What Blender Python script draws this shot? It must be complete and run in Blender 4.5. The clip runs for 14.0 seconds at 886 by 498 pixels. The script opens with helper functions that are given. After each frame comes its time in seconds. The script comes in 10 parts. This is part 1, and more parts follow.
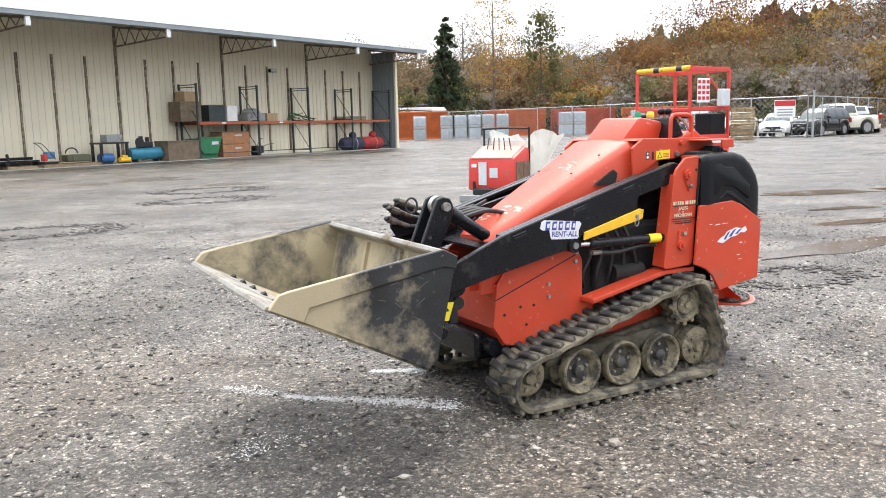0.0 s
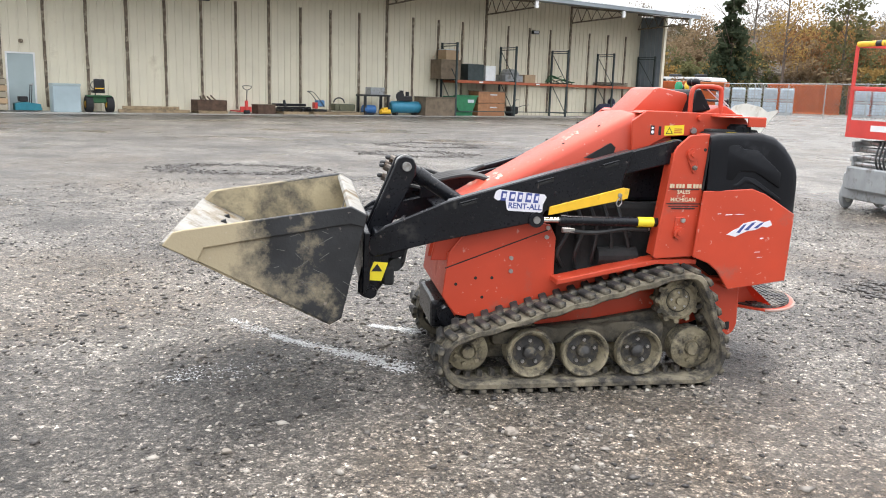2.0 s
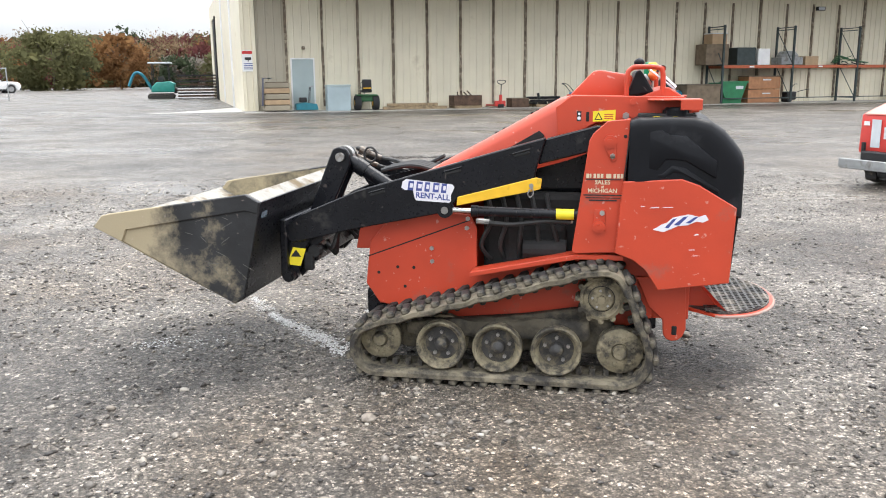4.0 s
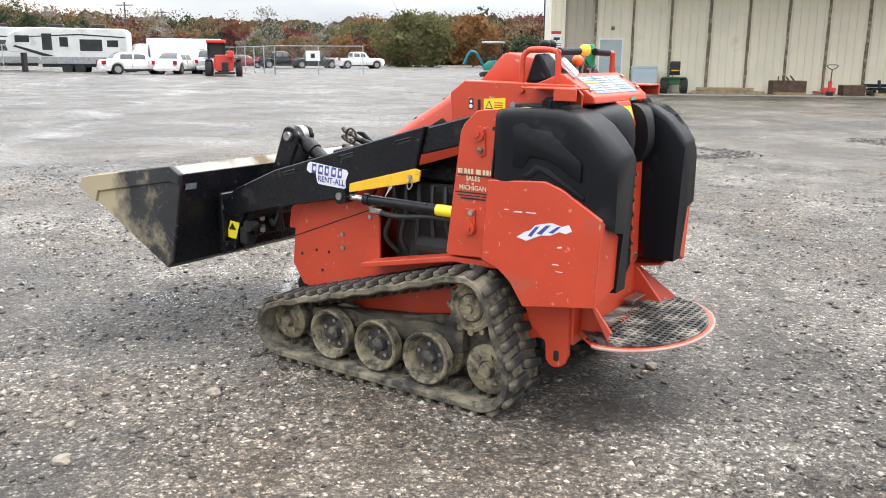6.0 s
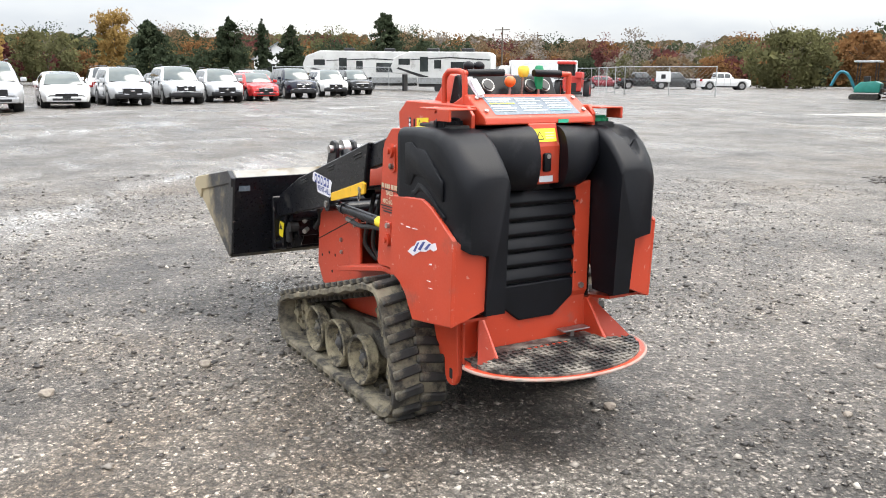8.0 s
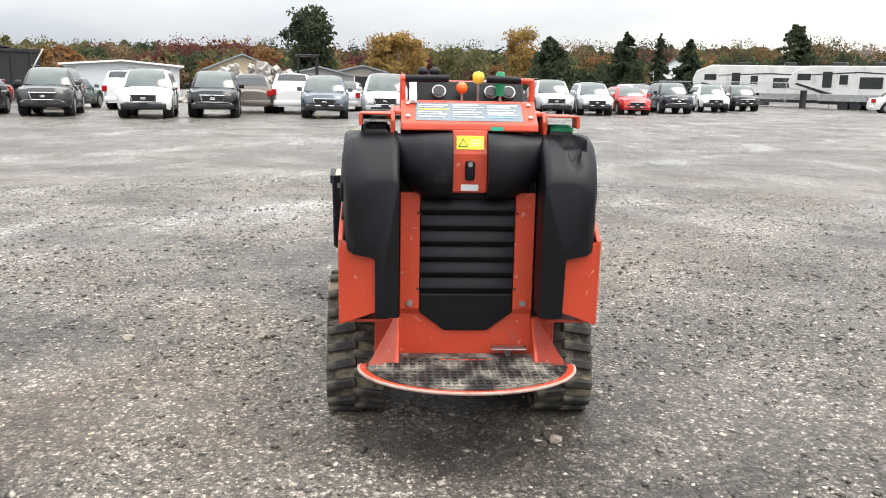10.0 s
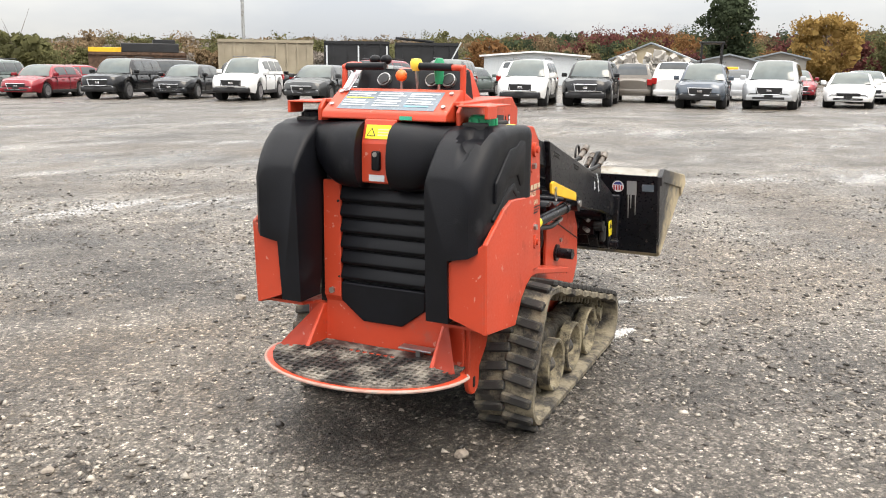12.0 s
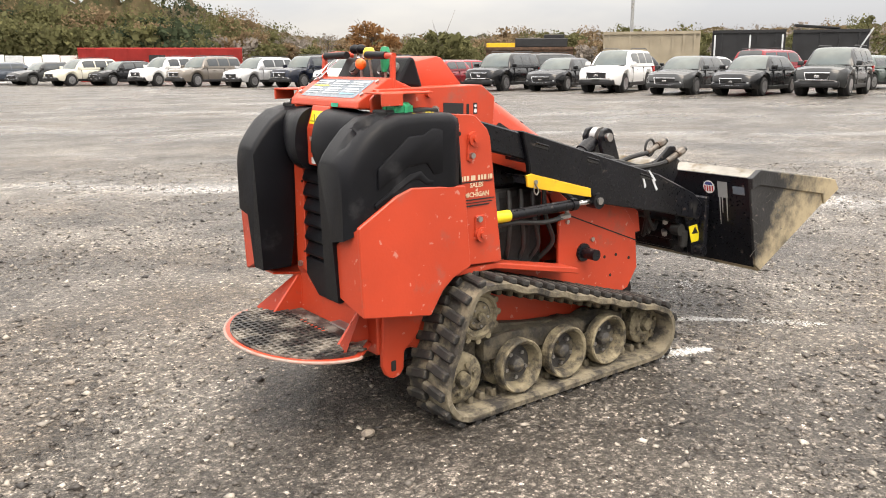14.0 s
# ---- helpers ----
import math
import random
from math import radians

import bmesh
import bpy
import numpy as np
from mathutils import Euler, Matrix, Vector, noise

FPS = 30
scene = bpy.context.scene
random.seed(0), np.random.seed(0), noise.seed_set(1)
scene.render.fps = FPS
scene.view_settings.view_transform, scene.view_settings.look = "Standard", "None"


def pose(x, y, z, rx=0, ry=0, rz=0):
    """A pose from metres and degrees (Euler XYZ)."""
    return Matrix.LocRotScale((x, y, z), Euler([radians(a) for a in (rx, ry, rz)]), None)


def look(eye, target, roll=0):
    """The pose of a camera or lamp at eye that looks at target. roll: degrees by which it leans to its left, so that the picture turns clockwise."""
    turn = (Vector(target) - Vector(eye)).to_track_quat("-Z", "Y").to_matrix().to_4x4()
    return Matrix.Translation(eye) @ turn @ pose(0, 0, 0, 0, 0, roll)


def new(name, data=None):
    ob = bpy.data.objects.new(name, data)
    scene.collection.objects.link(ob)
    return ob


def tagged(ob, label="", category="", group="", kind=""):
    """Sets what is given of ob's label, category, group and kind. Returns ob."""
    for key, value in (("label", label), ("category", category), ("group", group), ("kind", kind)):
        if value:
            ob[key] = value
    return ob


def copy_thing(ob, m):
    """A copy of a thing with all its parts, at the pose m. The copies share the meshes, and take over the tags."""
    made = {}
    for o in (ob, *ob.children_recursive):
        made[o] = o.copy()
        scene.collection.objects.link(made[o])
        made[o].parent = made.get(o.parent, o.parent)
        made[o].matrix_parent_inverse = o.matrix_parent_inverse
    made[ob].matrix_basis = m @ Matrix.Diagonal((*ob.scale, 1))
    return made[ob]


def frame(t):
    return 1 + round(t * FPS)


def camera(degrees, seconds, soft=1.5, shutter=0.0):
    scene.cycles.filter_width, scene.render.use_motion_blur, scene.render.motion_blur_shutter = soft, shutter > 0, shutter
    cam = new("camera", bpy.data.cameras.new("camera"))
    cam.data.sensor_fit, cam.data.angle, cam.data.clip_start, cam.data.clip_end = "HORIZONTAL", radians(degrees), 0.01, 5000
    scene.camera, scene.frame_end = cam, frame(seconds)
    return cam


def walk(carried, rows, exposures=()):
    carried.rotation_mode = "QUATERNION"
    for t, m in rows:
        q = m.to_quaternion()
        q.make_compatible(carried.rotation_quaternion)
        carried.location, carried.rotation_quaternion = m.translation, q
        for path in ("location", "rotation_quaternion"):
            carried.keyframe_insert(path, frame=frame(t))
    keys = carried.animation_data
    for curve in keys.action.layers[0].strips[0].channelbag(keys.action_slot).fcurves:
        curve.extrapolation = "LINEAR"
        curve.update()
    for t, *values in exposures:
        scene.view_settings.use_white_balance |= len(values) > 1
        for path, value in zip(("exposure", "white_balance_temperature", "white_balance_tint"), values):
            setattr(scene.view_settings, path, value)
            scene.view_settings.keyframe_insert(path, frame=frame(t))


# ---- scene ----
cam = camera(56.4, 14.0, soft=1.0)
PATH = [
    (0, (-2.748, -3.721, 1.406), (-1.815, -1.977, 1.111), -1.4),
    (0.5, (-2.438, -3.851, 1.406), (-1.647, -2.04, 1.099), 0.3),
    (1, (-2.112, -3.933, 1.382), (-1.505, -2.056, 1.051), -1.1),
    (1.5, (-1.708, -3.973, 1.392), (-1.259, -2.059, 1.024), 1.7),
    (2, (-1.29, -4.118, 1.381), (-0.971, -2.18, 1.002), 1.8),
    (2.5, (-0.888, -4.204, 1.4), (-0.714, -2.247, 1.023), 0.3),
    (3, (-0.449, -4.22, 1.401), (-0.419, -2.264, 0.985), 1.2),
    (3.5, (0.027, -4.201, 1.397), (-0.189, -2.252, 1.004), 0.5),
    (4, (0.454, -4.124, 1.393), (0.081, -2.201, 0.988), -0.5),
    (4.2, (0.632, -4.028, 1.392), (0.211, -2.12, 0.965), 1.6),
    (6.3, (2.411, -3.043, 1.4), (1.193, -1.515, 0.975), 0.3),
    (6.5, (2.549, -2.954, 1.42), (1.261, -1.48, 1.008), 0.7),
    (7, (2.854, -2.641, 1.386), (1.414, -1.311, 0.988), 0.8),
    (7.2, (2.966, -2.507, 1.395), (1.477, -1.23, 1.006), 0.3),
    (9.3, (4.045, -0.918, 1.416), (2.139, -0.467, 1.009), 1.4),
    (9.5, (4.048, -0.719, 1.384), (2.122, -0.336, 1.008), 1.1),
    (10, (4.019, -0.276, 1.399), (2.06, -0.163, 1.013), 1.1),
    (10.5, (4.014, 0.209, 1.406), (2.066, 0.064, 0.975), 1.0),
    (11, (3.861, 0.631, 1.386), (1.945, 0.26, 0.95), 1.4),
    (11.5, (3.696, 1.065, 1.39), (1.835, 0.473, 0.96), 0.4),
    (12, (3.556, 1.513, 1.42), (1.786, 0.685, 0.995), 0.6),
    (12.5, (3.278, 1.883, 1.396), (1.63, 0.844, 0.945), 0.9),
    (13, (3.052, 2.278, 1.41), (1.521, 1.048, 1.03), 1.9),
    (13.5, (2.829, 2.632, 1.417), (1.463, 1.237, 0.981), -0.4),
    (14, (2.487, 2.881, 1.406), (1.301, 1.334, 0.962), -0.3),
]
walk(cam, [(t, look(eye, target, roll)) for t, eye, target, roll in PATH],
     exposures=[(0, 1.05, 6650, 10), (6.5, 1.05, 6700, 9), (9.5, 0.95, 6900, 9), (12, 0.95, 7250, 10), (14, 0.95, 7600, 12)])

# ---- light: a bright overcast autumn day ----
world = bpy.data.worlds.new("overcast_sky")
scene.world = world
world.use_nodes = True
wn, wl = world.node_tree.nodes, world.node_tree.links
wn.clear()
w_out = wn.new("ShaderNodeOutputWorld")
w_bg = wn.new("ShaderNodeBackground")
w_sky = wn.new("ShaderNodeTexSky")
w_sky.sky_type, w_sky.sun_disc = "NISHITA", False
w_sky.sun_elevation, w_sky.sun_rotation = radians(60), radians(30)
w_sky.air_density, w_sky.dust_density = 1.0, 2.0
w_co = wn.new("ShaderNodeTexCoord")
w_map = wn.new("ShaderNodeMapping")
w_map.inputs["Scale"].default_value = (1.0, 1.0, 3.2)
w_noise = wn.new("ShaderNodeTexNoise")
w_noise.inputs["Scale"].default_value = 1.6
w_noise.inputs["Detail"].default_value = 6
w_ramp = wn.new("ShaderNodeValToRGB")
w_ramp.color_ramp.elements[0].position, w_ramp.color_ramp.elements[0].color = 0.36, (3.0, 3.3, 3.9, 1)
w_ramp.color_ramp.elements[1].position, w_ramp.color_ramp.elements[1].color = 0.58, (4.9, 5.0, 5.1, 1)
w_mix = wn.new("ShaderNodeMix")
w_mix.data_type = "RGBA"
w_mix.inputs["Factor"].default_value = 0.88
wl.new(w_co.outputs["Generated"], w_map.inputs["Vector"])
wl.new(w_map.outputs["Vector"], w_noise.inputs["Vector"])
wl.new(w_noise.outputs["Fac"], w_ramp.inputs["Fac"])
wl.new(w_sky.outputs["Color"], w_mix.inputs[6])
wl.new(w_ramp.outputs["Color"], w_mix.inputs[7])
# an overcast sky is about three times as bright overhead as at the horizon
w_sep = wn.new("ShaderNodeSeparateXYZ")
wl.new(w_co.outputs["Generated"], w_sep.inputs["Vector"])
w_up = wn.new("ShaderNodeMapRange")
w_up.inputs["From Min"].default_value, w_up.inputs["From Max"].default_value = 0.0, 1.0
w_up.inputs["To Min"].default_value, w_up.inputs["To Max"].default_value = 0.77, 4.0
wl.new(w_sep.outputs["Z"], w_up.inputs["Value"])
w_mul = wn.new("ShaderNodeVectorMath")
w_mul.operation = "SCALE"
wl.new(w_mix.outputs[2], w_mul.inputs[0])
wl.new(w_up.outputs["Result"], w_mul.inputs["Scale"])
wl.new(w_mul.outputs["Vector"], w_bg.inputs["Color"])
w_bg.inputs["Strength"].default_value = 0.12
wl.new(w_bg.outputs["Background"], w_out.inputs["Surface"])
sun = new("sun", bpy.data.lights.new("sun", "SUN"))
sun.data.energy, sun.data.angle, sun.data.color = 1.1, radians(30), (1.0, 0.96, 0.9)
sun.matrix_world = look((0, 0, 30), (-8, -14, 0))

# ---- small helpers ----


def part(name, bm, material, parent=None, label="", smooth=False):
    me = bpy.data.meshes.new(name)
    bmesh.ops.recalc_face_normals(bm, faces=bm.faces)
    bm.to_mesh(me)
    bm.free()
    me.materials.append(material)
    if smooth:
        for p in me.polygons:
            p.use_smooth = True
        me.set_sharp_from_angle(angle=radians(38))
    ob = new(name, me)
    if parent:
        ob.parent = parent
    if label:
        ob["label"] = label
    return ob


def raw(name, verts, faces, material, parent=None, label="", smooth=False):
    me = bpy.data.meshes.new(name)
    me.from_pydata(verts, [], faces)
    me.materials.append(material)
    if smooth:
        for p in me.polygons:
            p.use_smooth = True
    ob = new(name, me)
    if parent:
        ob.parent = parent
    if label:
        ob["label"] = label
    return ob


def thing(name, label, category, m=None, group="", kind=""):
    ob = new(name)
    ob.empty_display_size = 0.2
    if m is not None:
        ob.matrix_basis = m
    return tagged(ob, label, category, group, kind)


def bevel(bm, w, seg=2, angle=30):
    if w <= 0:
        return bm
    bm.normal_update()
    es = [e for e in bm.edges if len(e.link_faces) == 2 and e.calc_face_angle(0) > radians(angle)]
    bmesh.ops.bevel(bm, geom=es, offset=w, segments=seg, profile=0.5, affect="EDGES", clamp_overlap=True)
    return bm


def join(*bms):
    out = bms[0]
    for b in bms[1:]:
        me = bpy.data.meshes.new("tmp")
        b.to_mesh(me)
        b.free()
        out.from_mesh(me)
        bpy.data.meshes.remove(me)
    return out


def box(cx, cy, cz, sx, sy, sz, bev=0.0, seg=2, m=None):
    bm = bmesh.new()
    bmesh.ops.create_cube(bm, size=1)
    bmesh.ops.scale(bm, vec=(sx, sy, sz), verts=bm.verts)
    bevel(bm, bev, seg)
    bmesh.ops.translate(bm, vec=(cx, cy, cz), verts=bm.verts)
    if m is not None:
        bmesh.ops.transform(bm, matrix=m, verts=bm.verts)
    return bm


def span(x0, x1, y0, y1, z0, z1, bev=0.0, seg=2):
    return box((x0 + x1) / 2, (y0 + y1) / 2, (z0 + z1) / 2, abs(x1 - x0), abs(y1 - y0), abs(z1 - z0), bev, seg)


def plate(pts, y0, y1, bev=0.0, seg=1):
    """A profile in x, z, drawn out from y0 to y1."""
    bm = bmesh.new()
    vs = [bm.verts.new((x, y0, z)) for x, z in pts]
    f = bm.faces.new(vs)
    r = bmesh.ops.extrude_face_region(bm, geom=[f])
    bmesh.ops.translate(bm, vec=(0, y1 - y0, 0), verts=[g for g in r["geom"] if isinstance(g, bmesh.types.BMVert)])
    bmesh.ops.recalc_face_normals(bm, faces=bm.faces)
    return bevel(bm, bev, seg)


def rod(a, b, r, seg=16, r2=None):
    a, b = Vector(a), Vector(b)
    bm = bmesh.new()
    bmesh.ops.create_cone(bm, cap_ends=True, segments=seg, radius1=r, radius2=r if r2 is None else r2, depth=(b - a).length)
    q = (b - a).to_track_quat("Z", "Y")
    bmesh.ops.transform(bm, matrix=Matrix.Translation((a + b) / 2) @ q.to_matrix().to_4x4(), verts=bm.verts)
    return bm


def lathe(profile, seg, m):
    """Pairs of radius, height turned round z and laid by m."""
    bm = bmesh.new()
    rings = []
    for r, h in profile:
        rings.append([bm.verts.new((r * math.cos(2 * math.pi * i / seg), r * math.sin(2 * math.pi * i / seg), h)) for i in range(seg)])
    for a, b in zip(rings, rings[1:]):
        for i in range(seg):
            bm.faces.new((a[i], a[(i + 1) % seg], b[(i + 1) % seg], b[i]))
    bm.faces.new(rings[0][::-1])
    bm.faces.new(rings[-1])
    bmesh.ops.recalc_face_normals(bm, faces=bm.faces)
    bmesh.ops.transform(bm, matrix=m, verts=bm.verts)
    return bm


def pipe(pts, r, seg=8):
    """A bent round bar through the points."""
    bm = bmesh.new()
    pts = [Vector(p) for p in pts]
    rings, up = [], None
    for i, p in enumerate(pts):
        d = (pts[min(i + 1, len(pts) - 1)] - pts[max(i - 1, 0)]).normalized()
        side = d.cross(up) if up else d.orthogonal()
        side = side.normalized() if side.length > 1e-4 else d.orthogonal().normalized()
        up = side.cross(d).normalized()
        rings.append([bm.verts.new(p + r * (math.cos(2 * math.pi * k / seg) * side + math.sin(2 * math.pi * k / seg) * up)) for k in range(seg)])
    for a, b in zip(rings, rings[1:]):
        for k in range(seg):
            bm.faces.new((a[k], a[(k + 1) % seg], b[(k + 1) % seg], b[k]))
    bm.faces.new(rings[0][::-1])
    bm.faces.new(rings[-1])
    return bm


def curve_pts(pts, n=6):
    """Catmull-Rom through the points."""
    pts = [Vector(p) for p in pts]
    out = []
    for i in range(len(pts) - 1):
        p0, p1, p2, p3 = pts[max(i - 1, 0)], pts[i], pts[i + 1], pts[min(i + 2, len(pts) - 1)]
        for k in range(n):
            t = k / n
            out.append(0.5 * (2 * p1 + (p2 - p0) * t + (2 * p0 - 5 * p1 + 4 * p2 - p3) * t * t + (3 * p1 - p0 - 3 * p2 + p3) * t ** 3))
    return out + [pts[-1]]


def ball(x, y, z, r, sz=1.0):
    bm = bmesh.new()
    bmesh.ops.create_uvsphere(bm, u_segments=18, v_segments=12, radius=r)
    bmesh.ops.scale(bm, vec=(1, 1, sz), verts=bm.verts)
    bmesh.ops.translate(bm, vec=(x, y, z), verts=bm.verts)
    return bm


def sheet(pts, name, material, parent, label=""):
    """A thin flat decal with its corners given in order."""
    bm = bmesh.new()
    bm.faces.new([bm.verts.new(p) for p in pts])
    return part(name, bm, material, parent, label)


def words(text, size, m, material, parent, name="lettering", bold=0.0):
    """Letters of the built-in font as a mesh, their middle at m."""
    cu = bpy.data.curves.new(name, "FONT")
    cu.body, cu.size, cu.align_x, cu.align_y, cu.offset, cu.resolution_u = text, size, "CENTER", "CENTER", bold, 2
    tmp = bpy.data.objects.new("tmp", cu)
    scene.collection.objects.link(tmp)
    dg = bpy.context.evaluated_depsgraph_get()
    me = bpy.data.meshes.new_from_object(tmp.evaluated_get(dg))
    bpy.data.objects.remove(tmp)
    bpy.data.curves.remove(cu)
    me.materials.clear()
    me.materials.append(material)
    ob = new(name, me)
    ob.parent = parent
    ob.matrix_basis = m
    return ob

# ---- materials ----


def mat(name, color, rough=0.6, metal=0.0, var=0.25, scale=6.0, bump=0.1, fine=60.0, dirt=None, dirt_amount=0.4, dirt_scale=3.0, object_random=0.0, coat=0.0, spec=0.5, speck=0.0, lean=None):
    """Paint, metal, rubber and the like: two scales of variation, fine relief, and dirt with edges of its own."""
    m = bpy.data.materials.new(name)
    m.use_nodes = True
    n, l = m.node_tree.nodes, m.node_tree.links
    b = n["Principled BSDF"]
    b.inputs["Metallic"].default_value = metal
    b.inputs["Coat Weight"].default_value = coat
    b.inputs["Coat Roughness"].default_value = 0.15
    b.inputs["Specular IOR Level"].default_value = spec
    co = n.new("ShaderNodeTexCoord")
    big = n.new("ShaderNodeTexNoise")
    big.inputs["Scale"].default_value, big.inputs["Detail"].default_value = scale, 5
    small = n.new("ShaderNodeTexNoise")
    small.inputs["Scale"].default_value, small.inputs["Detail"].default_value = fine, 3
    for t in (big, small):
        l.new(co.outputs["Object"], t.inputs["Vector"])
    c0 = [max(0, c * (1 - var)) for c in color] + [1]
    c1 = [min(1, c * (1 + var)) for c in color] + [1]
    ramp = n.new("ShaderNodeValToRGB")
    ramp.color_ramp.elements[0].position, ramp.color_ramp.elements[0].color = 0.3, c0
    ramp.color_ramp.elements[1].position, ramp.color_ramp.elements[1].color = 0.7, c1
    l.new(big.outputs["Fac"], ramp.inputs["Fac"])
    last = ramp.outputs["Color"]
    if object_random:
        info = n.new("ShaderNodeObjectInfo")
        hsv = n.new("ShaderNodeHueSaturation")
        rng = n.new("ShaderNodeMapRange")
        rng.inputs["To Min"].default_value, rng.inputs["To Max"].default_value = 1 - object_random, 1 + object_random
        l.new(info.outputs["Random"], rng.inputs["Value"])
        l.new(rng.outputs["Result"], hsv.inputs["Value"])
        l.new(last, hsv.inputs["Color"])
        last = hsv.outputs["Color"]
    rough_in = n.new("ShaderNodeMapRange")
    rough_in.inputs["To Min"].default_value, rough_in.inputs["To Max"].default_value = max(0.02, rough - 0.12), min(1, rough + 0.12)
    l.new(small.outputs["Fac"], rough_in.inputs["Value"])
    rough_out = rough_in.outputs["Result"]
    if dirt:
        dn = n.new("ShaderNodeTexNoise")
        dn.inputs["Scale"].default_value, dn.inputs["Detail"].default_value, dn.inputs["Roughness"].default_value = dirt_scale, 9, 0.68
        l.new(co.outputs["Object"], dn.inputs["Vector"])
        dr = n.new("ShaderNodeValToRGB")
        mid = 0.72 - 0.44 * dirt_amount
        dr.color_ramp.elements[0].position, dr.color_ramp.elements[1].position = mid - 0.05, mid + 0.1
        amount = dn.outputs["Fac"]
        if lean:
            # the dirt lies thicker towards one side
            dot, tot = n.new("ShaderNodeVectorMath"), n.new("ShaderNodeMath")
            dot.operation = "DOT_PRODUCT"
            dot.inputs[1].default_value = lean[:3]
            l.new(co.outputs["Object"], dot.inputs[0])
            add = n.new("ShaderNodeMath")
            add.inputs[1].default_value = lean[3]
            l.new(dot.outputs["Value"], add.inputs[0])
            l.new(amount, tot.inputs[0])
            l.new(add.outputs[0], tot.inputs[1])
            amount = tot.outputs[0]
        l.new(amount, dr.inputs["Fac"])
        mx = n.new("ShaderNodeMix")
        mx.data_type = "RGBA"
        l.new(dr.outputs["Color"], mx.inputs["Factor"])
        l.new(last, mx.inputs[6])
        mx.inputs[7].default_value = (*dirt, 1)
        last = mx.outputs[2]
        rm = n.new("ShaderNodeMix")
        l.new(dr.outputs["Color"], rm.inputs["Factor"])
        l.new(rough_out, rm.inputs[2])
        rm.inputs[3].default_value = 0.85
        rough_out = rm.outputs[0]
    if speck:
        vo = n.new("ShaderNodeTexNoise")
        vo.inputs["Scale"].default_value, vo.inputs["Detail"].default_value = 34, 8
        l.new(co.outputs["Object"], vo.inputs["Vector"])
        vr = n.new("ShaderNodeValToRGB")
        vr.color_ramp.elements[0].position, vr.color_ramp.elements[1].position = 0.67, 0.70
        l.new(vo.outputs["Fac"], vr.inputs["Fac"])
        ms = n.new("ShaderNodeMath")
        ms.operation = "MULTIPLY"
        ms.inputs[1].default_value = speck
        l.new(vr.outputs["Color"], ms.inputs[0])
        mv = n.new("ShaderNodeMix")
        mv.data_type = "RGBA"
        l.new(ms.outputs[0], mv.inputs["Factor"])
        l.new(last, mv.inputs[6])
        mv.inputs[7].default_value = (0.62, 0.5, 0.44, 1)
        last = mv.outputs[2]
    l.new(last, b.inputs["Base Color"])
    l.new(rough_out, b.inputs["Roughness"])
    if bump:
        bp = n.new("ShaderNodeBump")
        bp.inputs["Strength"].default_value, bp.inputs["Distance"].default_value = bump, 0.01
        l.new(small.outputs["Fac"], bp.inputs["Height"])
        l.new(bp.outputs["Normal"], b.inputs["Normal"])
    return m


def glass_mat(name, color, rough=0.05):
    """Dark window glass as it shows from outside."""
    m = mat(name, color, rough, 0.0, 0.2, 2.0, 0.0)
    m.node_tree.nodes["Principled BSDF"].inputs["Specular IOR Level"].default_value = 0.8
    return m


M_RED = mat("loader_red", (0.50, 0.054, 0.022), 0.42, 0, 0.10, 4, 0.04, 90, (0.30, 0.10, 0.07), 0.16, 5.0, speck=0.35)
M_BLACKPAINT = mat("black_paint", (0.007, 0.0075, 0.010), 0.30, 0, 0.3, 5, 0.04, 80, (0.055, 0.052, 0.046), 0.10, 6, speck=0.10, spec=0.3)
M_PLASTIC = mat("black_plastic", (0.0045, 0.005, 0.007), 0.46, 0, 0.25, 7, 0.10, 260, (0.028, 0.029, 0.032), 0.16, 5, spec=0.22)
M_RUBBER = mat("track_rubber", (0.022, 0.021, 0.02), 0.75, 0, 0.3, 9, 0.3, 50, (0.15, 0.13, 0.095), 0.38, 7)
M_MUD = mat("muddy_wheel", (0.235, 0.20, 0.13), 0.8, 0, 0.35, 14, 0.7, 60, (0.05, 0.044, 0.035), 0.52, 13)
M_WHEELDISC = mat("muddy_disc", (0.045, 0.043, 0.042), 0.65, 0.1, 0.35, 18, 0.5, 70, (0.17, 0.145, 0.10), 0.40, 16)
M_FRAMEMUD = mat("mud_caked_frame", (0.10, 0.085, 0.06), 0.9, 0, 0.4, 8, 0.9, 40, (0.03, 0.027, 0.023), 0.5, 9)
M_MUDRUBBER = mat("muddy_track_edge", (0.175, 0.15, 0.105), 0.85, 0, 0.35, 12, 0.8, 50, (0.035, 0.031, 0.027), 0.52, 10)
M_STEEL = mat("bare_steel", (0.42, 0.41, 0.40), 0.35, 0.9, 0.2, 12, 0.08, 120, (0.12, 0.09, 0.06), 0.3, 9)
M_CHROME = mat("chrome", (0.75, 0.75, 0.76), 0.14, 1.0, 0.05, 8, 0.0)
M_BUCKET = mat("bucket_steel", (0.03, 0.031, 0.033), 0.45, 0.2, 0.4, 5, 0.15, 90, (0.42, 0.35, 0.23), 0.50, 2.6, speck=0.2, lean=(-0.40, 0, -0.32, -0.33))
M_BUCKET_IN = mat("bucket_clay", (0.31, 0.26, 0.165), 0.75, 0, 0.3, 4, 0.3, 40, (0.05, 0.047, 0.043), 0.52, 2.6)
M_SCRAPE = mat("scratched_steel", (0.13, 0.125, 0.115), 0.5, 0.4, 0.2, 20, 0.1)
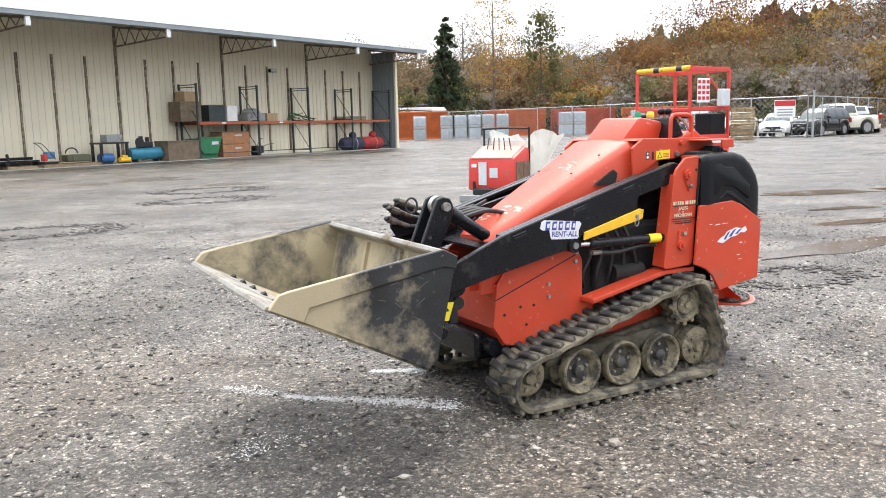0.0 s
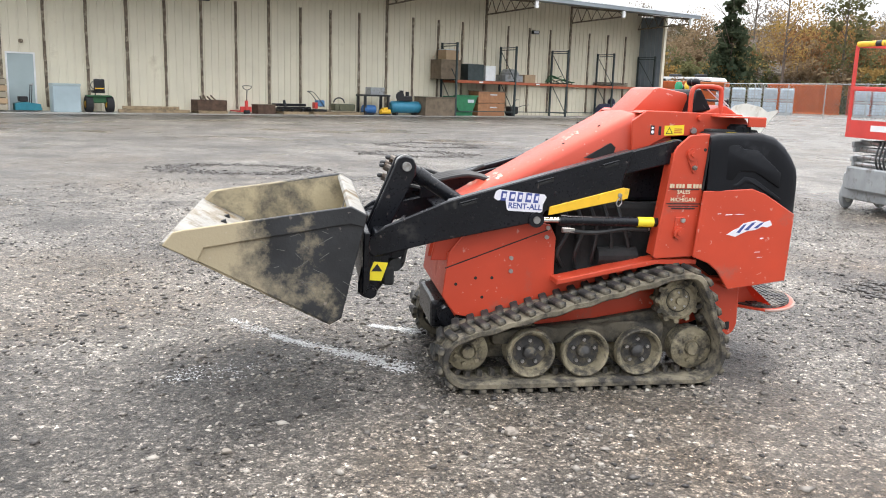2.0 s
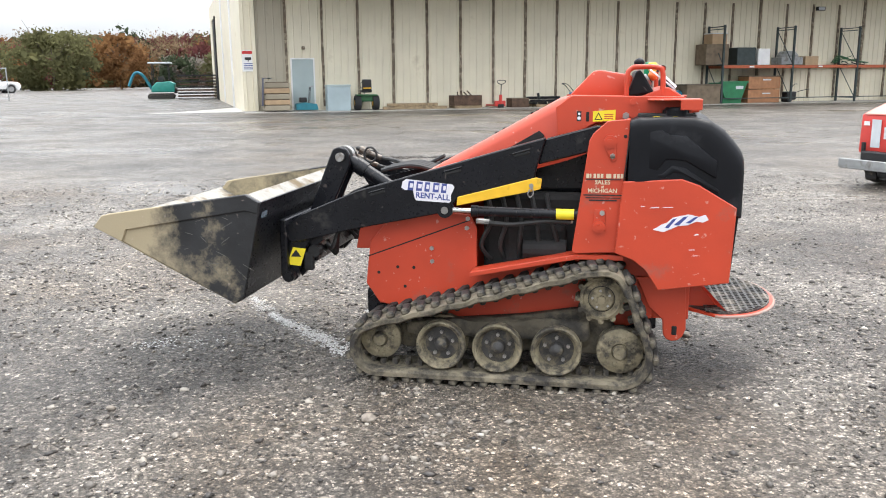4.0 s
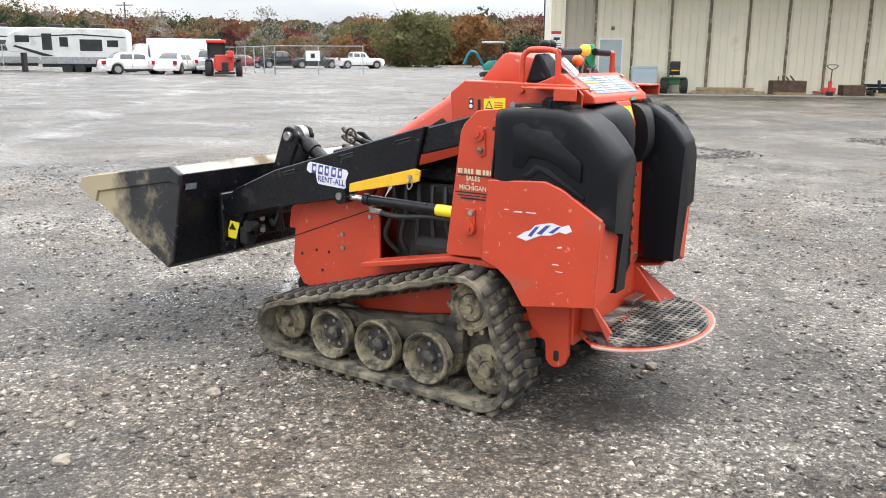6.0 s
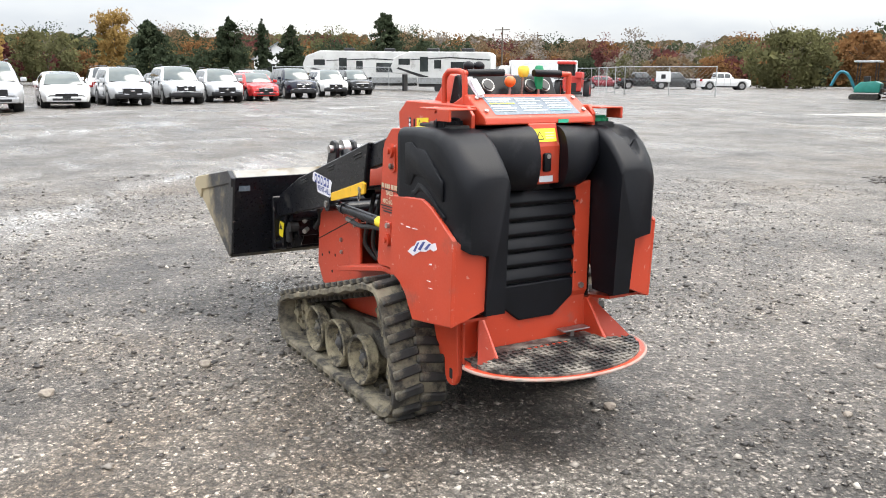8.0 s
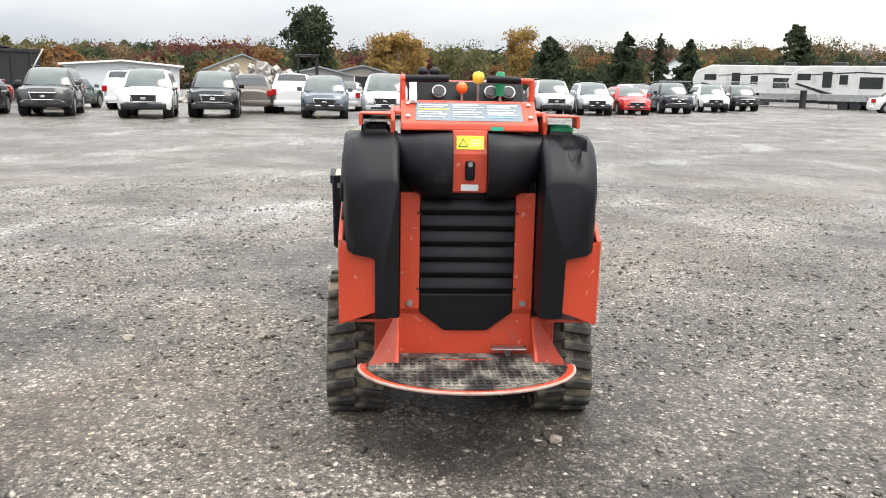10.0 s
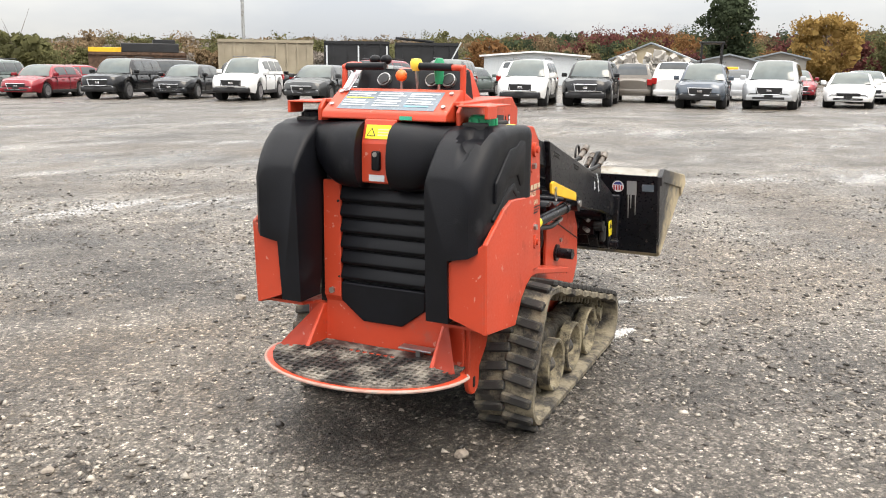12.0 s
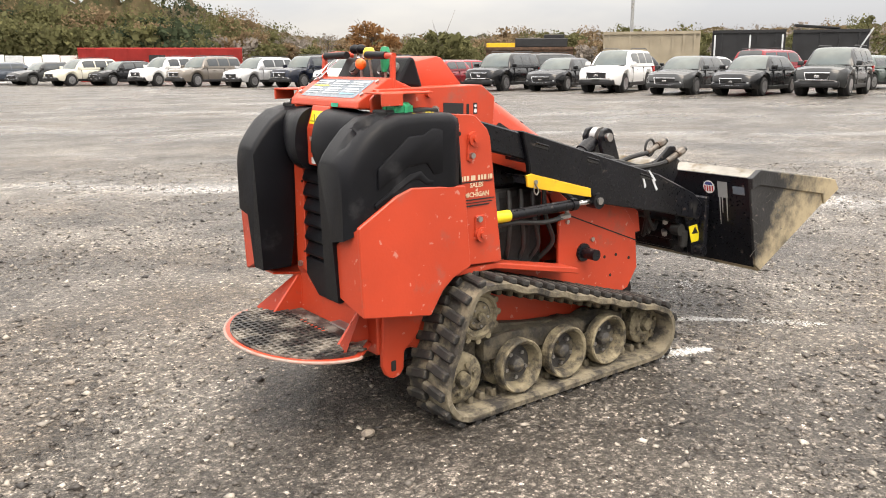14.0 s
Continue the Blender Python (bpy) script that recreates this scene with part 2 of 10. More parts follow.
M_EDGE = mat("worn_edge_steel", (0.27, 0.255, 0.225), 0.45, 0.5, 0.25, 9, 0.2, 60, (0.16, 0.12, 0.07), 0.4, 6)
M_YELLOW = mat("yellow_paint", (0.78, 0.45, 0.025), 0.45, 0, 0.12, 8, 0.05, 80, (0.14, 0.11, 0.05), 0.22, 9)
M_LABEL_Y = mat("yellow_label", (0.82, 0.66, 0.03), 0.4, 0, 0.06, 8, 0)
M_WHITE = mat("white_paint", (0.78, 0.78, 0.77), 0.45, 0, 0.07, 3, 0.02, 60, (0.4, 0.38, 0.34), 0.14, 5)
M_INK = mat("black_ink", (0.015, 0.015, 0.017), 0.5, 0, 0.1, 8, 0)
M_BLUEINK = mat("blue_ink", (0.05, 0.07, 0.25), 0.5, 0, 0.1, 8, 0)
M_TAN_INK = mat("pale_print", (0.62, 0.52, 0.36), 0.5, 0, 0.1, 8, 0)
M_REDINK = mat("red_ink", (0.5, 0.03, 0.03), 0.5, 0, 0.1, 8, 0)
M_GREENP = mat("green_plastic", (0.01, 0.27, 0.12), 0.35, 0, 0.1, 8, 0.05)
M_ORANGEP = mat("orange_plastic", (0.85, 0.16, 0.03), 0.35, 0, 0.1, 8, 0)
M_YELLOWP = mat("yellow_knob", (0.75, 0.56, 0.06), 0.4, 0, 0.1, 8, 0)
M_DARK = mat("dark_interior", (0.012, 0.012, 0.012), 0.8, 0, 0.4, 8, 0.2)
M_HOSE = mat("black_hose", (0.02, 0.02, 0.02), 0.55, 0, 0.2, 30, 0.2, 200)
M_GREY = mat("grey_steel_paint", (0.30, 0.31, 0.31), 0.5, 0.2, 0.15, 5, 0.08, 60, (0.14, 0.12, 0.1), 0.3, 4)
M_PANEL = mat("grey_decal", (0.13, 0.16, 0.19), 0.25, 0, 0.12, 8, 0)
M_PALE = mat("pale_print_bar", (0.55, 0.58, 0.6), 0.35, 0, 0.08, 8, 0)
M_SKYBLUE = mat("blue_print_bar", (0.12, 0.42, 0.62), 0.35, 0, 0.08, 8, 0)
M_GREENLAB = mat("green_label", (0.03, 0.42, 0.26), 0.4, 0, 0.08, 8, 0)
M_PAPER = mat("white_paper", (0.72, 0.70, 0.74), 0.6, 0, 0.06, 14, 0.1)
M_MESH = mat("platform_mat", (0.035, 0.034, 0.033), 0.5, 0.1, 0.35, 9, 0.2, 60, (0.26, 0.235, 0.20), 0.46, 9)

# yard and background
M_TYRE = mat("tyre", (0.02, 0.02, 0.021), 0.85, 0, 0.25, 6, 0.2)
M_RIM = mat("alloy_rim", (0.4, 0.4, 0.41), 0.3, 0.8, 0.1, 8, 0)
M_GLASS = glass_mat("car_glass", (0.03, 0.036, 0.038))
# lighter than the other panes: the reflected sky is put into the base colour
M_SCREEN = glass_mat("windscreen_sky_tint", (0.07, 0.088, 0.082))
M_LAMP = mat("headlamp", (0.42, 0.43, 0.44), 0.15, 0.2, 0.15, 10, 0)
M_GRILLE = mat("black_grille", (0.012, 0.012, 0.013), 0.4, 0, 0.2, 8, 0)
M_TAIL = mat("red_tail_lamp", (0.35, 0.01, 0.01), 0.2, 0, 0.1, 8, 0)
M_BEIGE = mat("beige_steel_wall", (0.74, 0.68, 0.53), 0.5, 0, 0.06, 0.8, 0.02, 30, (0.58, 0.51, 0.38), 0.16, 0.8)
# wall beige at about half strength: shade beside the pier, painted in
M_SHADEDBEIGE = mat("shaded_beige_wall", (0.40, 0.36, 0.28), 0.55, 0, 0.08, 0.8, 0.02, 30, (0.28, 0.25, 0.2), 0.2, 1.2)
M_SOFFIT = mat("soffit_grey", (0.33, 0.33, 0.32), 0.6, 0, 0.1, 1.5, 0.02)
M_ROOF = mat("grey_roof_steel", (0.26, 0.29, 0.31), 0.45, 0.3, 0.12, 2, 0.03)
M_BATTEN = mat("weathered_batten", (0.15, 0.115, 0.08), 0.85, 0, 0.4, 5, 0.4, 30, (0.40, 0.35, 0.26), 0.42, 7)
M_CONCRETE = mat("concrete", (0.36, 0.34, 0.31), 0.85, 0, 0.12, 2, 0.2, 30, (0.2, 0.18, 0.16), 0.3, 1.5)
M_RACK = mat("dark_rack_steel", (0.045, 0.06, 0.06), 0.55, 0.3, 0.2, 5, 0.05)
M_BEAM = mat("rack_beam_orange", (0.42, 0.10, 0.04), 0.55, 0.1, 0.2, 5, 0.05, 60, (0.16, 0.07, 0.04), 0.35, 5)
M_DOORGREY = mat("door_grey_green", (0.36, 0.43, 0.43), 0.45, 0, 0.06, 2, 0.02)
M_WOOD = mat("pallet_wood", (0.30, 0.22, 0.13), 0.85, 0, 0.3, 7, 0.3, 40, (0.12, 0.09, 0.06), 0.35, 4, object_random=0.25)
M_WOODDARK = mat("old_timber", (0.13, 0.10, 0.07), 0.85, 0, 0.3, 7, 0.3, 40)
M_BROWN = mat("brown_crate", (0.16, 0.12, 0.08), 0.8, 0, 0.25, 5, 0.2)
M_COPPER = mat("copper_brown_box", (0.36, 0.17, 0.08), 0.55, 0.1, 0.2, 5, 0.1)
M_BIN = mat("green_bin", (0.02, 0.17, 0.07), 0.5, 0, 0.15, 5, 0.05)
M_TEAL = mat("teal_paint", (0.02, 0.17, 0.22), 0.45, 0.1, 0.15, 5, 0.05)
M_JDGREEN = mat("tractor_green", (0.02, 0.10, 0.035), 0.5, 0, 0.15, 5, 0.05)
M_CARD = mat("cardboard", (0.40, 0.28, 0.17), 0.85, 0, 0.12, 4, 0.1)
M_LIFTRED = mat("lift_red", (0.58, 0.05, 0.04), 0.4, 0, 0.08, 4, 0.03, 60, (0.35, 0.12, 0.1), 0.15, 5)
M_ORANGE = mat("orange_container", (0.55, 0.13, 0.03), 0.55, 0, 0.15, 2, 0.05)
M_CONTRED = mat("red_container", (0.48, 0.035, 0.03), 0.55, 0, 0.12, 1, 0.05)
M_TARP = mat("black_tarp", (0.012, 0.013, 0.015), 0.5, 0, 0.3, 2, 0.2, 8)
M_TRAILER = mat("trailer_tan", (0.30, 0.26, 0.19), 0.6, 0, 0.15, 1, 0.05)
M_POLY = mat("white_poly_tub", (0.74, 0.73, 0.69), 0.5, 0, 0.08, 4, 0.05, 50, (0.5, 0.46, 0.38), 0.2, 3)
M_CAMPER = mat("camper_shell", (0.60, 0.60, 0.58), 0.45, 0, 0.1, 1.2, 0.02, 60, (0.38, 0.37, 0.35), 0.25, 1.5)
M_GALV = mat("galvanised", (0.45, 0.47, 0.48), 0.4, 0.7, 0.12, 8, 0.03)
M_BLUETANK = mat("pale_blue_tank", (0.46, 0.53, 0.59), 0.45, 0, 0.15, 3, 0.03, object_random=0.15)
M_BARK = mat("bark", (0.10, 0.082, 0.065), 0.9, 0, 0.3, 5, 0.5, 30)
M_RUST = mat("rusty_steel", (0.10, 0.06, 0.04), 0.85, 0.2, 0.4, 6, 0.3, 50)

# ---- ground ----


def step(a, b, v):
    t = min(1, max(0, (v - a) / (b - a)))
    return t * t * (3 - 2 * t)


def ground_z(x, y):
    """The yard is flat round the machine and rises or falls a hand's breadth at its edges."""
    return 0.10 * step(10, 28, -x) * step(-32, -20, y) + 0.13 * step(10, 27, y) + 0.15 * step(20, 45, x)


def ground_dz(x, y):
    return 0.012 * (noise.noise((x * 0.9, y * 0.9, 3.1)) - 0.3) + 0.006 * noise.noise((x * 4, y * 4, 1.7)) + 0.004 * noise.noise((x * 11, y * 11, 0.4))


def gravel_mat():
    m = bpy.data.materials.new("wet_gravel_yard")
    m.use_nodes = True
    n, l = m.node_tree.nodes, m.node_tree.links
    b = n["Principled BSDF"]
    co = n.new("ShaderNodeTexCoord")

    def noise_tex(scale, detail=6, rough=0.6, vector=None):
        t = n.new("ShaderNodeTexNoise")
        t.inputs["Scale"].default_value, t.inputs["Detail"].default_value, t.inputs["Roughness"].default_value = scale, detail, rough
        l.new(vector or co.outputs["Object"], t.inputs["Vector"])
        return t.outputs["Fac"]

    def ramp(src, *stops):
        r = n.new("ShaderNodeValToRGB")
        for i, (pos, c) in enumerate(stops):
            e = r.color_ramp.elements[i] if i < 2 else r.color_ramp.elements.new(pos)
            e.position, e.color = pos, (c, c, c, 1) if isinstance(c, (float, int)) else (*c, 1)
        l.new(src, r.inputs["Fac"])
        return r.outputs["Color"]

    def mix(f, a, c, mode="MIX"):
        x = n.new("ShaderNodeMix")
        x.data_type, x.blend_type = "RGBA", mode
        for sock, v in ((x.inputs["Factor"], f), (x.inputs[6], a), (x.inputs[7], c)):
            if isinstance(v, (float, tuple)):
                sock.default_value = v
            else:
                l.new(v, sock)
        return x.outputs[2]

    def math_(op, a, c):
        x = n.new("ShaderNodeMath")
        x.operation = op
        for sock, v in ((x.inputs[0], a), (x.inputs[1], c)):
            if isinstance(v, float):
                sock.default_value = v
            else:
                l.new(v, sock)
        return x.outputs[0]

    # broad patches of washed gravel and dark wet fines
    base = ramp(noise_tex(0.5, 8, 0.64), (0.37, (0.068, 0.059, 0.050)), (0.62, (0.265, 0.237, 0.202)), (0.5, (0.158, 0.139, 0.118)))
    mudf = ramp(noise_tex(1.5, 9, 0.68), (0.52, 0.0), (0.64, 0.9))
    base = mix(mudf, base, (0.062, 0.052, 0.043, 1))
    brown = ramp(noise_tex(0.33, 7, 0.6), (0.5, 0.0), (0.64, 0.7))
    base = mix(brown, base, (0.165, 0.127, 0.09, 1))
    # silt and painted sky sheen, pale in the ruts of a track across the yard
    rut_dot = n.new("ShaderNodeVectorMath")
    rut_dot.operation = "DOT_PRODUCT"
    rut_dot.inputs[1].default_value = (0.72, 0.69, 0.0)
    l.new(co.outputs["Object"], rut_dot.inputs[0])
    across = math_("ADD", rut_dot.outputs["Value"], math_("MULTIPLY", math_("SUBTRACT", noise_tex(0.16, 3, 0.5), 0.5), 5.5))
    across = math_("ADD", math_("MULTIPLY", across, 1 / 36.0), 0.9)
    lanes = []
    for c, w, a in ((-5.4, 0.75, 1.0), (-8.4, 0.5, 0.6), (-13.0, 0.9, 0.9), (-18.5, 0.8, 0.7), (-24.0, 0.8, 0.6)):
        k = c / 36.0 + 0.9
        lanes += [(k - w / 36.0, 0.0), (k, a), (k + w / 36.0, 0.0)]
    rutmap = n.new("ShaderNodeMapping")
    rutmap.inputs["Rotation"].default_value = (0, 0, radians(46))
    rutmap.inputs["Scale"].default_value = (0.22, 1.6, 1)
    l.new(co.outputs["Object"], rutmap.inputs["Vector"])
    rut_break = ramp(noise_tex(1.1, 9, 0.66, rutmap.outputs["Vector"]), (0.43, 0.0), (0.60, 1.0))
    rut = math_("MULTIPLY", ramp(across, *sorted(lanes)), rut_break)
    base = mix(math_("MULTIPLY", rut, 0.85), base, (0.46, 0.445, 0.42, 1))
    # packed wet fines where the yard is driven over, away from the loose gravel
    reach = n.new("ShaderNodeVectorMath")
    reach.operation = "LENGTH"
    l.new(co.outputs["Object"], reach.inputs[0])
    packed = n.new("ShaderNodeMapRange")
    packed.inputs["From Min"].default_value, packed.inputs["From Max"].default_value = 5.0, 14.0
    packed.inputs["To Min"].default_value, packed.inputs["To Max"].default_value = 0.0, 0.5
    l.new(reach.outputs["Value"], packed.inputs["Value"])
    fines = math_("MULTIPLY", packed.outputs["Result"], ramp(noise_tex(0.22, 8, 0.66, rutmap.outputs["Vector"]), (0.36, 0.55), (0.6, 1.0)))
    base = mix(fines, base, (0.075, 0.067, 0.058, 1))
    # grit at three sizes with dark gaps, a few stones pale and some nearly black
    heights = []
    for scale, lo, mid, hi, amount in ((34, 0.6, 0.95, 2.3, 0.75), (72, 0.5, 0.95, 3.0, 0.9), (170, 0.5, 1.0, 2.8, 0.85)):
        v = n.new("ShaderNodeTexVoronoi")
        v.inputs["Scale"].default_value = scale
        l.new(co.outputs["Object"], v.inputs["Vector"])
        sep = n.new("ShaderNodeSeparateColor")
        l.new(v.outputs["Color"], sep.inputs["Color"])
        base = mix(amount, base, ramp(sep.outputs["Red"], (0.0, lo), (1.0, hi), (0.38, lo * 1.5), (0.74, mid), (0.87, mid * 1.5), (0.95, hi * 0.8)), "MULTIPLY")
        base = mix(0.7, base, ramp(v.outputs["Distance"], (0.32, 1.2), (0.72, 0.62)), "MULTIPLY")
        heights.append(math_("MULTIPLY", math_("SUBTRACT", 1.0, v.outputs["Distance"]), sep.outputs["Green"]))
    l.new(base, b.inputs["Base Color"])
    # sheets of water standing in shallow bands between the drier gravel
    smap = n.new("ShaderNodeMapping")
    smap.inputs["Rotation"].default_value = (0, 0, radians(28))
    smap.inputs["Scale"].default_value = (0.25, 0.5, 1)
    l.new(co.outputs["Object"], smap.inputs["Vector"])
    streak = noise_tex(0.9, 10, 0.66, smap.outputs["Vector"])
    ln = n.new("ShaderNodeVectorMath")
    ln.operation = "LENGTH"
    l.new(co.outputs["Object"], ln.inputs[0])
    away = n.new("ShaderNodeMapRange")
    away.inputs["From Min"].default_value, away.inputs["From Max"].default_value = 3.4, 6.0
    away.inputs["To Min"].default_value, away.inputs["To Max"].default_value = -0.20, 0.045
    l.new(ln.outputs["Value"], away.inputs["Value"])
    streak = math_("ADD", streak, away.outputs["Result"])
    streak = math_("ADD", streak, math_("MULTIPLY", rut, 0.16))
    wet = ramp(streak, (0.56, 0.0), (0.66, 1.0))
    damp = ramp(noise_tex(0.8, 8, 0.65), (0.36, 0.62), (0.64, 0.34))
    damp = mix(0.6, damp, ramp(noise_tex(130, 5, 0.7), (0.3, 0.45), (0.7, 1.0)), "MULTIPLY")
    l.new(mix(wet, damp, (0.2, 0.2, 0.2, 1)), b.inputs["Roughness"])
    b.inputs["Specular IOR Level"].default_value = 0.36
    h = math_("ADD", math_("MULTIPLY", heights[0], 1.0), math_("MULTIPLY", heights[1], 0.6))
    h = math_("ADD", h, math_("MULTIPLY", noise_tex(160, 5, 0.7), 0.6))
    bp = n.new("ShaderNodeBump")
    bp.inputs["Distance"].default_value = 0.016
    l.new(ramp(streak, (0.56, 0.95), (0.68, 0.12)), bp.inputs["Strength"])
    l.new(h, bp.inputs["Height"])
    l.new(bp.outputs["Normal"], b.inputs["Normal"])
    return m


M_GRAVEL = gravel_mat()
rings = [0.0] + [0.25 * 1.028 ** i for i in range(288)]
n_ang = 300
g_verts, g_faces = [], []
for ri, r in enumerate(rings):
    for k in range(n_ang):
        a = 2 * math.pi * k / n_ang
        x, y = r * math.cos(a), r * math.sin(a)
        dz = ground_dz(x, y) if r < 30 else 0
        g_verts.append((x, y, ground_z(x, y) + dz + 0.007 * step(4.5, 3, r)))
for ri in range(len(rings) - 1):
    for k in range(n_ang):
        a, b_ = ri * n_ang + k, ri * n_ang + (k + 1) % n_ang
        g_faces.append((a, b_, b_ + n_ang, a + n_ang))
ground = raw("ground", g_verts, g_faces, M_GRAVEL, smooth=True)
tagged(ground, "wet grey gravel yard with mud, puddles and loose stones", "ground", kind="structure")


# ---- loose stones, mud, water and powder on the ground ----


def stone_mat(name, stops, rough):
    m = mat(name, (0.2, 0.2, 0.2), rough, 0, 0.2, 60, 0.2, 200)
    n, l = m.node_tree.nodes, m.node_tree.links
    geo = n.new("ShaderNodeNewGeometry")
    r = n.new("ShaderNodeValToRGB")
    for i, (pos, c) in enumerate(stops):
        e = r.color_ramp.elements[i] if i < 2 else r.color_ramp.elements.new(pos)
        e.position, e.color = pos, (*c, 1)
    l.new(geo.outputs["Random Per Island"], r.inputs["Fac"])
    l.new(r.outputs["Color"], n["Principled BSDF"].inputs["Base Color"])
    return m


M_STONES = stone_mat("loose_stones", [(0.0, (0.025, 0.022, 0.02)), (1.0, (0.55, 0.505, 0.435)), (0.35, (0.07, 0.062, 0.055)), (0.6, (0.16, 0.142, 0.122)), (0.8, (0.32, 0.285, 0.24)), (0.93, (0.37, 0.335, 0.285))], 0.5)
M_POWDER = stone_mat("white_powder", [(0.0, (0.45, 0.45, 0.44)), (1.0, (0.8, 0.8, 0.79))], 0.8)
srng = np.random.default_rng(5)


def scatter(name, xs, ys, sizes, material, label, category, flat=0.6):
    """Many small uneven stones, each of six corners, lying in the ground."""
    n = len(xs)
    zs = np.array([ground_z(x, y) + ground_dz(x, y) + 0.007 * step(4.5, 3, math.hypot(x, y)) for x, y in zip(xs, ys)])
    ang = srng.uniform(0, 2 * np.pi, n)
    ca, sa = np.cos(ang), np.sin(ang)
    dirs = np.array([(1, 0.1, 0), (0, 1, 0.1), (-1, 0, 0.1), (0.1, -1, 0), (0.1, 0.1, 1), (0, 0, -1.0)])
    v = dirs[None] * srng.uniform(0.6, 1.15, (n, 6, 3)) + srng.uniform(-0.3, 0.3, (n, 6, 3))
    v *= sizes[:, None, None]
    v[:, :, 0] *= srng.uniform(0.8, 1.35, n)[:, None]
    v[:, :, 2] *= (srng.uniform(0.7, 1.2, n) * flat)[:, None]
    x = v[:, :, 0] * ca[:, None] - v[:, :, 1] * sa[:, None] + xs[:, None]
    y = v[:, :, 0] * sa[:, None] + v[:, :, 1] * ca[:, None] + ys[:, None]
    z = v[:, :, 2] + (zs + sizes * 0.12)[:, None]
    co = np.stack((x, y, z), 2).reshape(-1, 3)
    tri = np.array([(0, 1, 4), (1, 2, 4), (2, 3, 4), (3, 0, 4), (1, 0, 5), (2, 1, 5), (3, 2, 5), (0, 3, 5)])
    idx = (tri[None] + 6 * np.arange(n)[:, None, None]).reshape(-1)
    me = bpy.data.meshes.new(name)
    me.vertices.add(len(co))
    me.vertices.foreach_set("co", np.ascontiguousarray(co, dtype=np.float32).ravel())
    me.loops.add(len(idx))
    me.loops.foreach_set("vertex_index", idx.astype(np.int32))
    me.polygons.add(len(idx) // 3)
    me.polygons.foreach_set("loop_start", np.arange(0, len(idx), 3, dtype=np.int32))
    me.materials.append(material)
    me.update(calc_edges=True)
    me.validate()
    return tagged(new(name, me), label, category, kind="stuff")


n_st = 210000
s_r = 0.3 + 8.6 * srng.uniform(0, 1, n_st) ** 0.62
s_a = srng.uniform(0, 2 * np.pi, n_st)
s_x, s_y = s_r * np.cos(s_a), s_r * np.sin(s_a)
dens = np.array([noise.noise((x * 0.7, y * 0.7, 9.0)) + 0.6 * noise.noise((x * 2.1, y * 2.1, 4.0)) for x, y in zip(s_x, s_y)])
keep = srng.uniform(-0.75, 0.6, n_st) < dens
s_x, s_y = s_x[keep], s_y[keep]
s_size = np.clip(0.0066 * np.exp(srng.normal(0, 0.55, len(s_x))), 0.0028, 0.026)
scatter("loose_stones", s_x, s_y, s_size, M_STONES, "loose grey, brown and pale crushed stones on the yard", "gravel")
M_BIGSTONE = mat("pale_stone", (0.25, 0.215, 0.175), 0.75, 0, 0.25, 30, 0.3, 120, (0.12, 0.1, 0.085), 0.35, 20)
# a few larger stones that stand out
for x, y, r in ((-0.42, -1.74, 0.035), (-0.47, -1.02, 0.03), (0.93, 0.37, 0.028), (-1.6, -1.1, 0.02), (1.7, -0.9, 0.022), (1.5, 1.2, 0.02)):
    bm = bmesh.new()
    bmesh.ops.create_icosphere(bm, subdivisions=2, radius=r)
    for v in bm.verts:
        v.co *= 1 + 0.35 * noise.noise(v.co * 38 + Vector((x, y, 0)))
        v.co.z *= 0.62
    st = part("stone", bm, M_BIGSTONE, None, "", smooth=False)
    st.matrix_basis = pose(x, y, ground_z(x, y) + 0.004 + r * 0.25, 0, 0, 70 * x)
    tagged(st, "pale angular stone lying on the gravel", "stone")
# white powder spilt in thin streaks
p_x, p_y = [], []
for (xa, ya), (xb, yb), k, w in (((-1.5, 0.43), (-0.8, -0.2), 2600, 0.03), ((-0.93, 0.59), (-0.63, 0.44), 1300, 0.03), ((-1.95, -0.25), (-1.6, -0.12), 250, 0.08), ((-1.75, 0.75), (-1.5, 0.43), 300, 0.03)):
    t = srng.uniform(0, 1, k)
    p_x.append(xa + (xb - xa) * t + srng.normal(0, w, k) * (0.4 + t))
    p_y.append(ya + (yb - ya) * t + srng.normal(0, w, k) * (0.4 + t))
p_x, p_y = np.concatenate(p_x), np.concatenate(p_y)
scatter("white_powder", p_x, p_y, srng.uniform(0.003, 0.008, len(p_x)), M_POWDER, "thin streaks of spilt white powder on gravel", "powder", 0.4)

M_WATER = mat("brown_puddle_water", (0.085, 0.06, 0.04), 0.09, 0, 0.25, 1.5, 0.0)
M_WETMUD = mat("dark_wet_mud", (0.05, 0.042, 0.036), 0.4, 0, 0.35, 9, 0.6, 40, (0.10, 0.085, 0.07), 0.4, 4)


def pool(name, x, y, rx, ry, turn, lift, material, label, category, seed, ragged=0.3):
    """A flat patch with a ragged outline."""
    vs, n = [(x, y, ground_z(x, y) + lift)], 72
    for i in range(n):
        a = 2 * math.pi * i / n
        k = 1 + ragged * noise.noise((2 * math.cos(a), 2 * math.sin(a), seed)) * 1.6 + 0.4 * ragged * noise.noise((7 * math.cos(a), 7 * math.sin(a), seed))
        px, py = rx * k * math.cos(a), ry * k * math.sin(a)
        c, s_ = math.cos(radians(turn)), math.sin(radians(turn))
        vs.append((x + px * c - py * s_, y + px * s_ + py * c, ground_z(x, y) + lift))
    ob = raw(name, vs, [(0, i + 1, (i + 1) % n + 1) for i in range(n)], material)
    return tagged(ob, label, category, kind="structure")


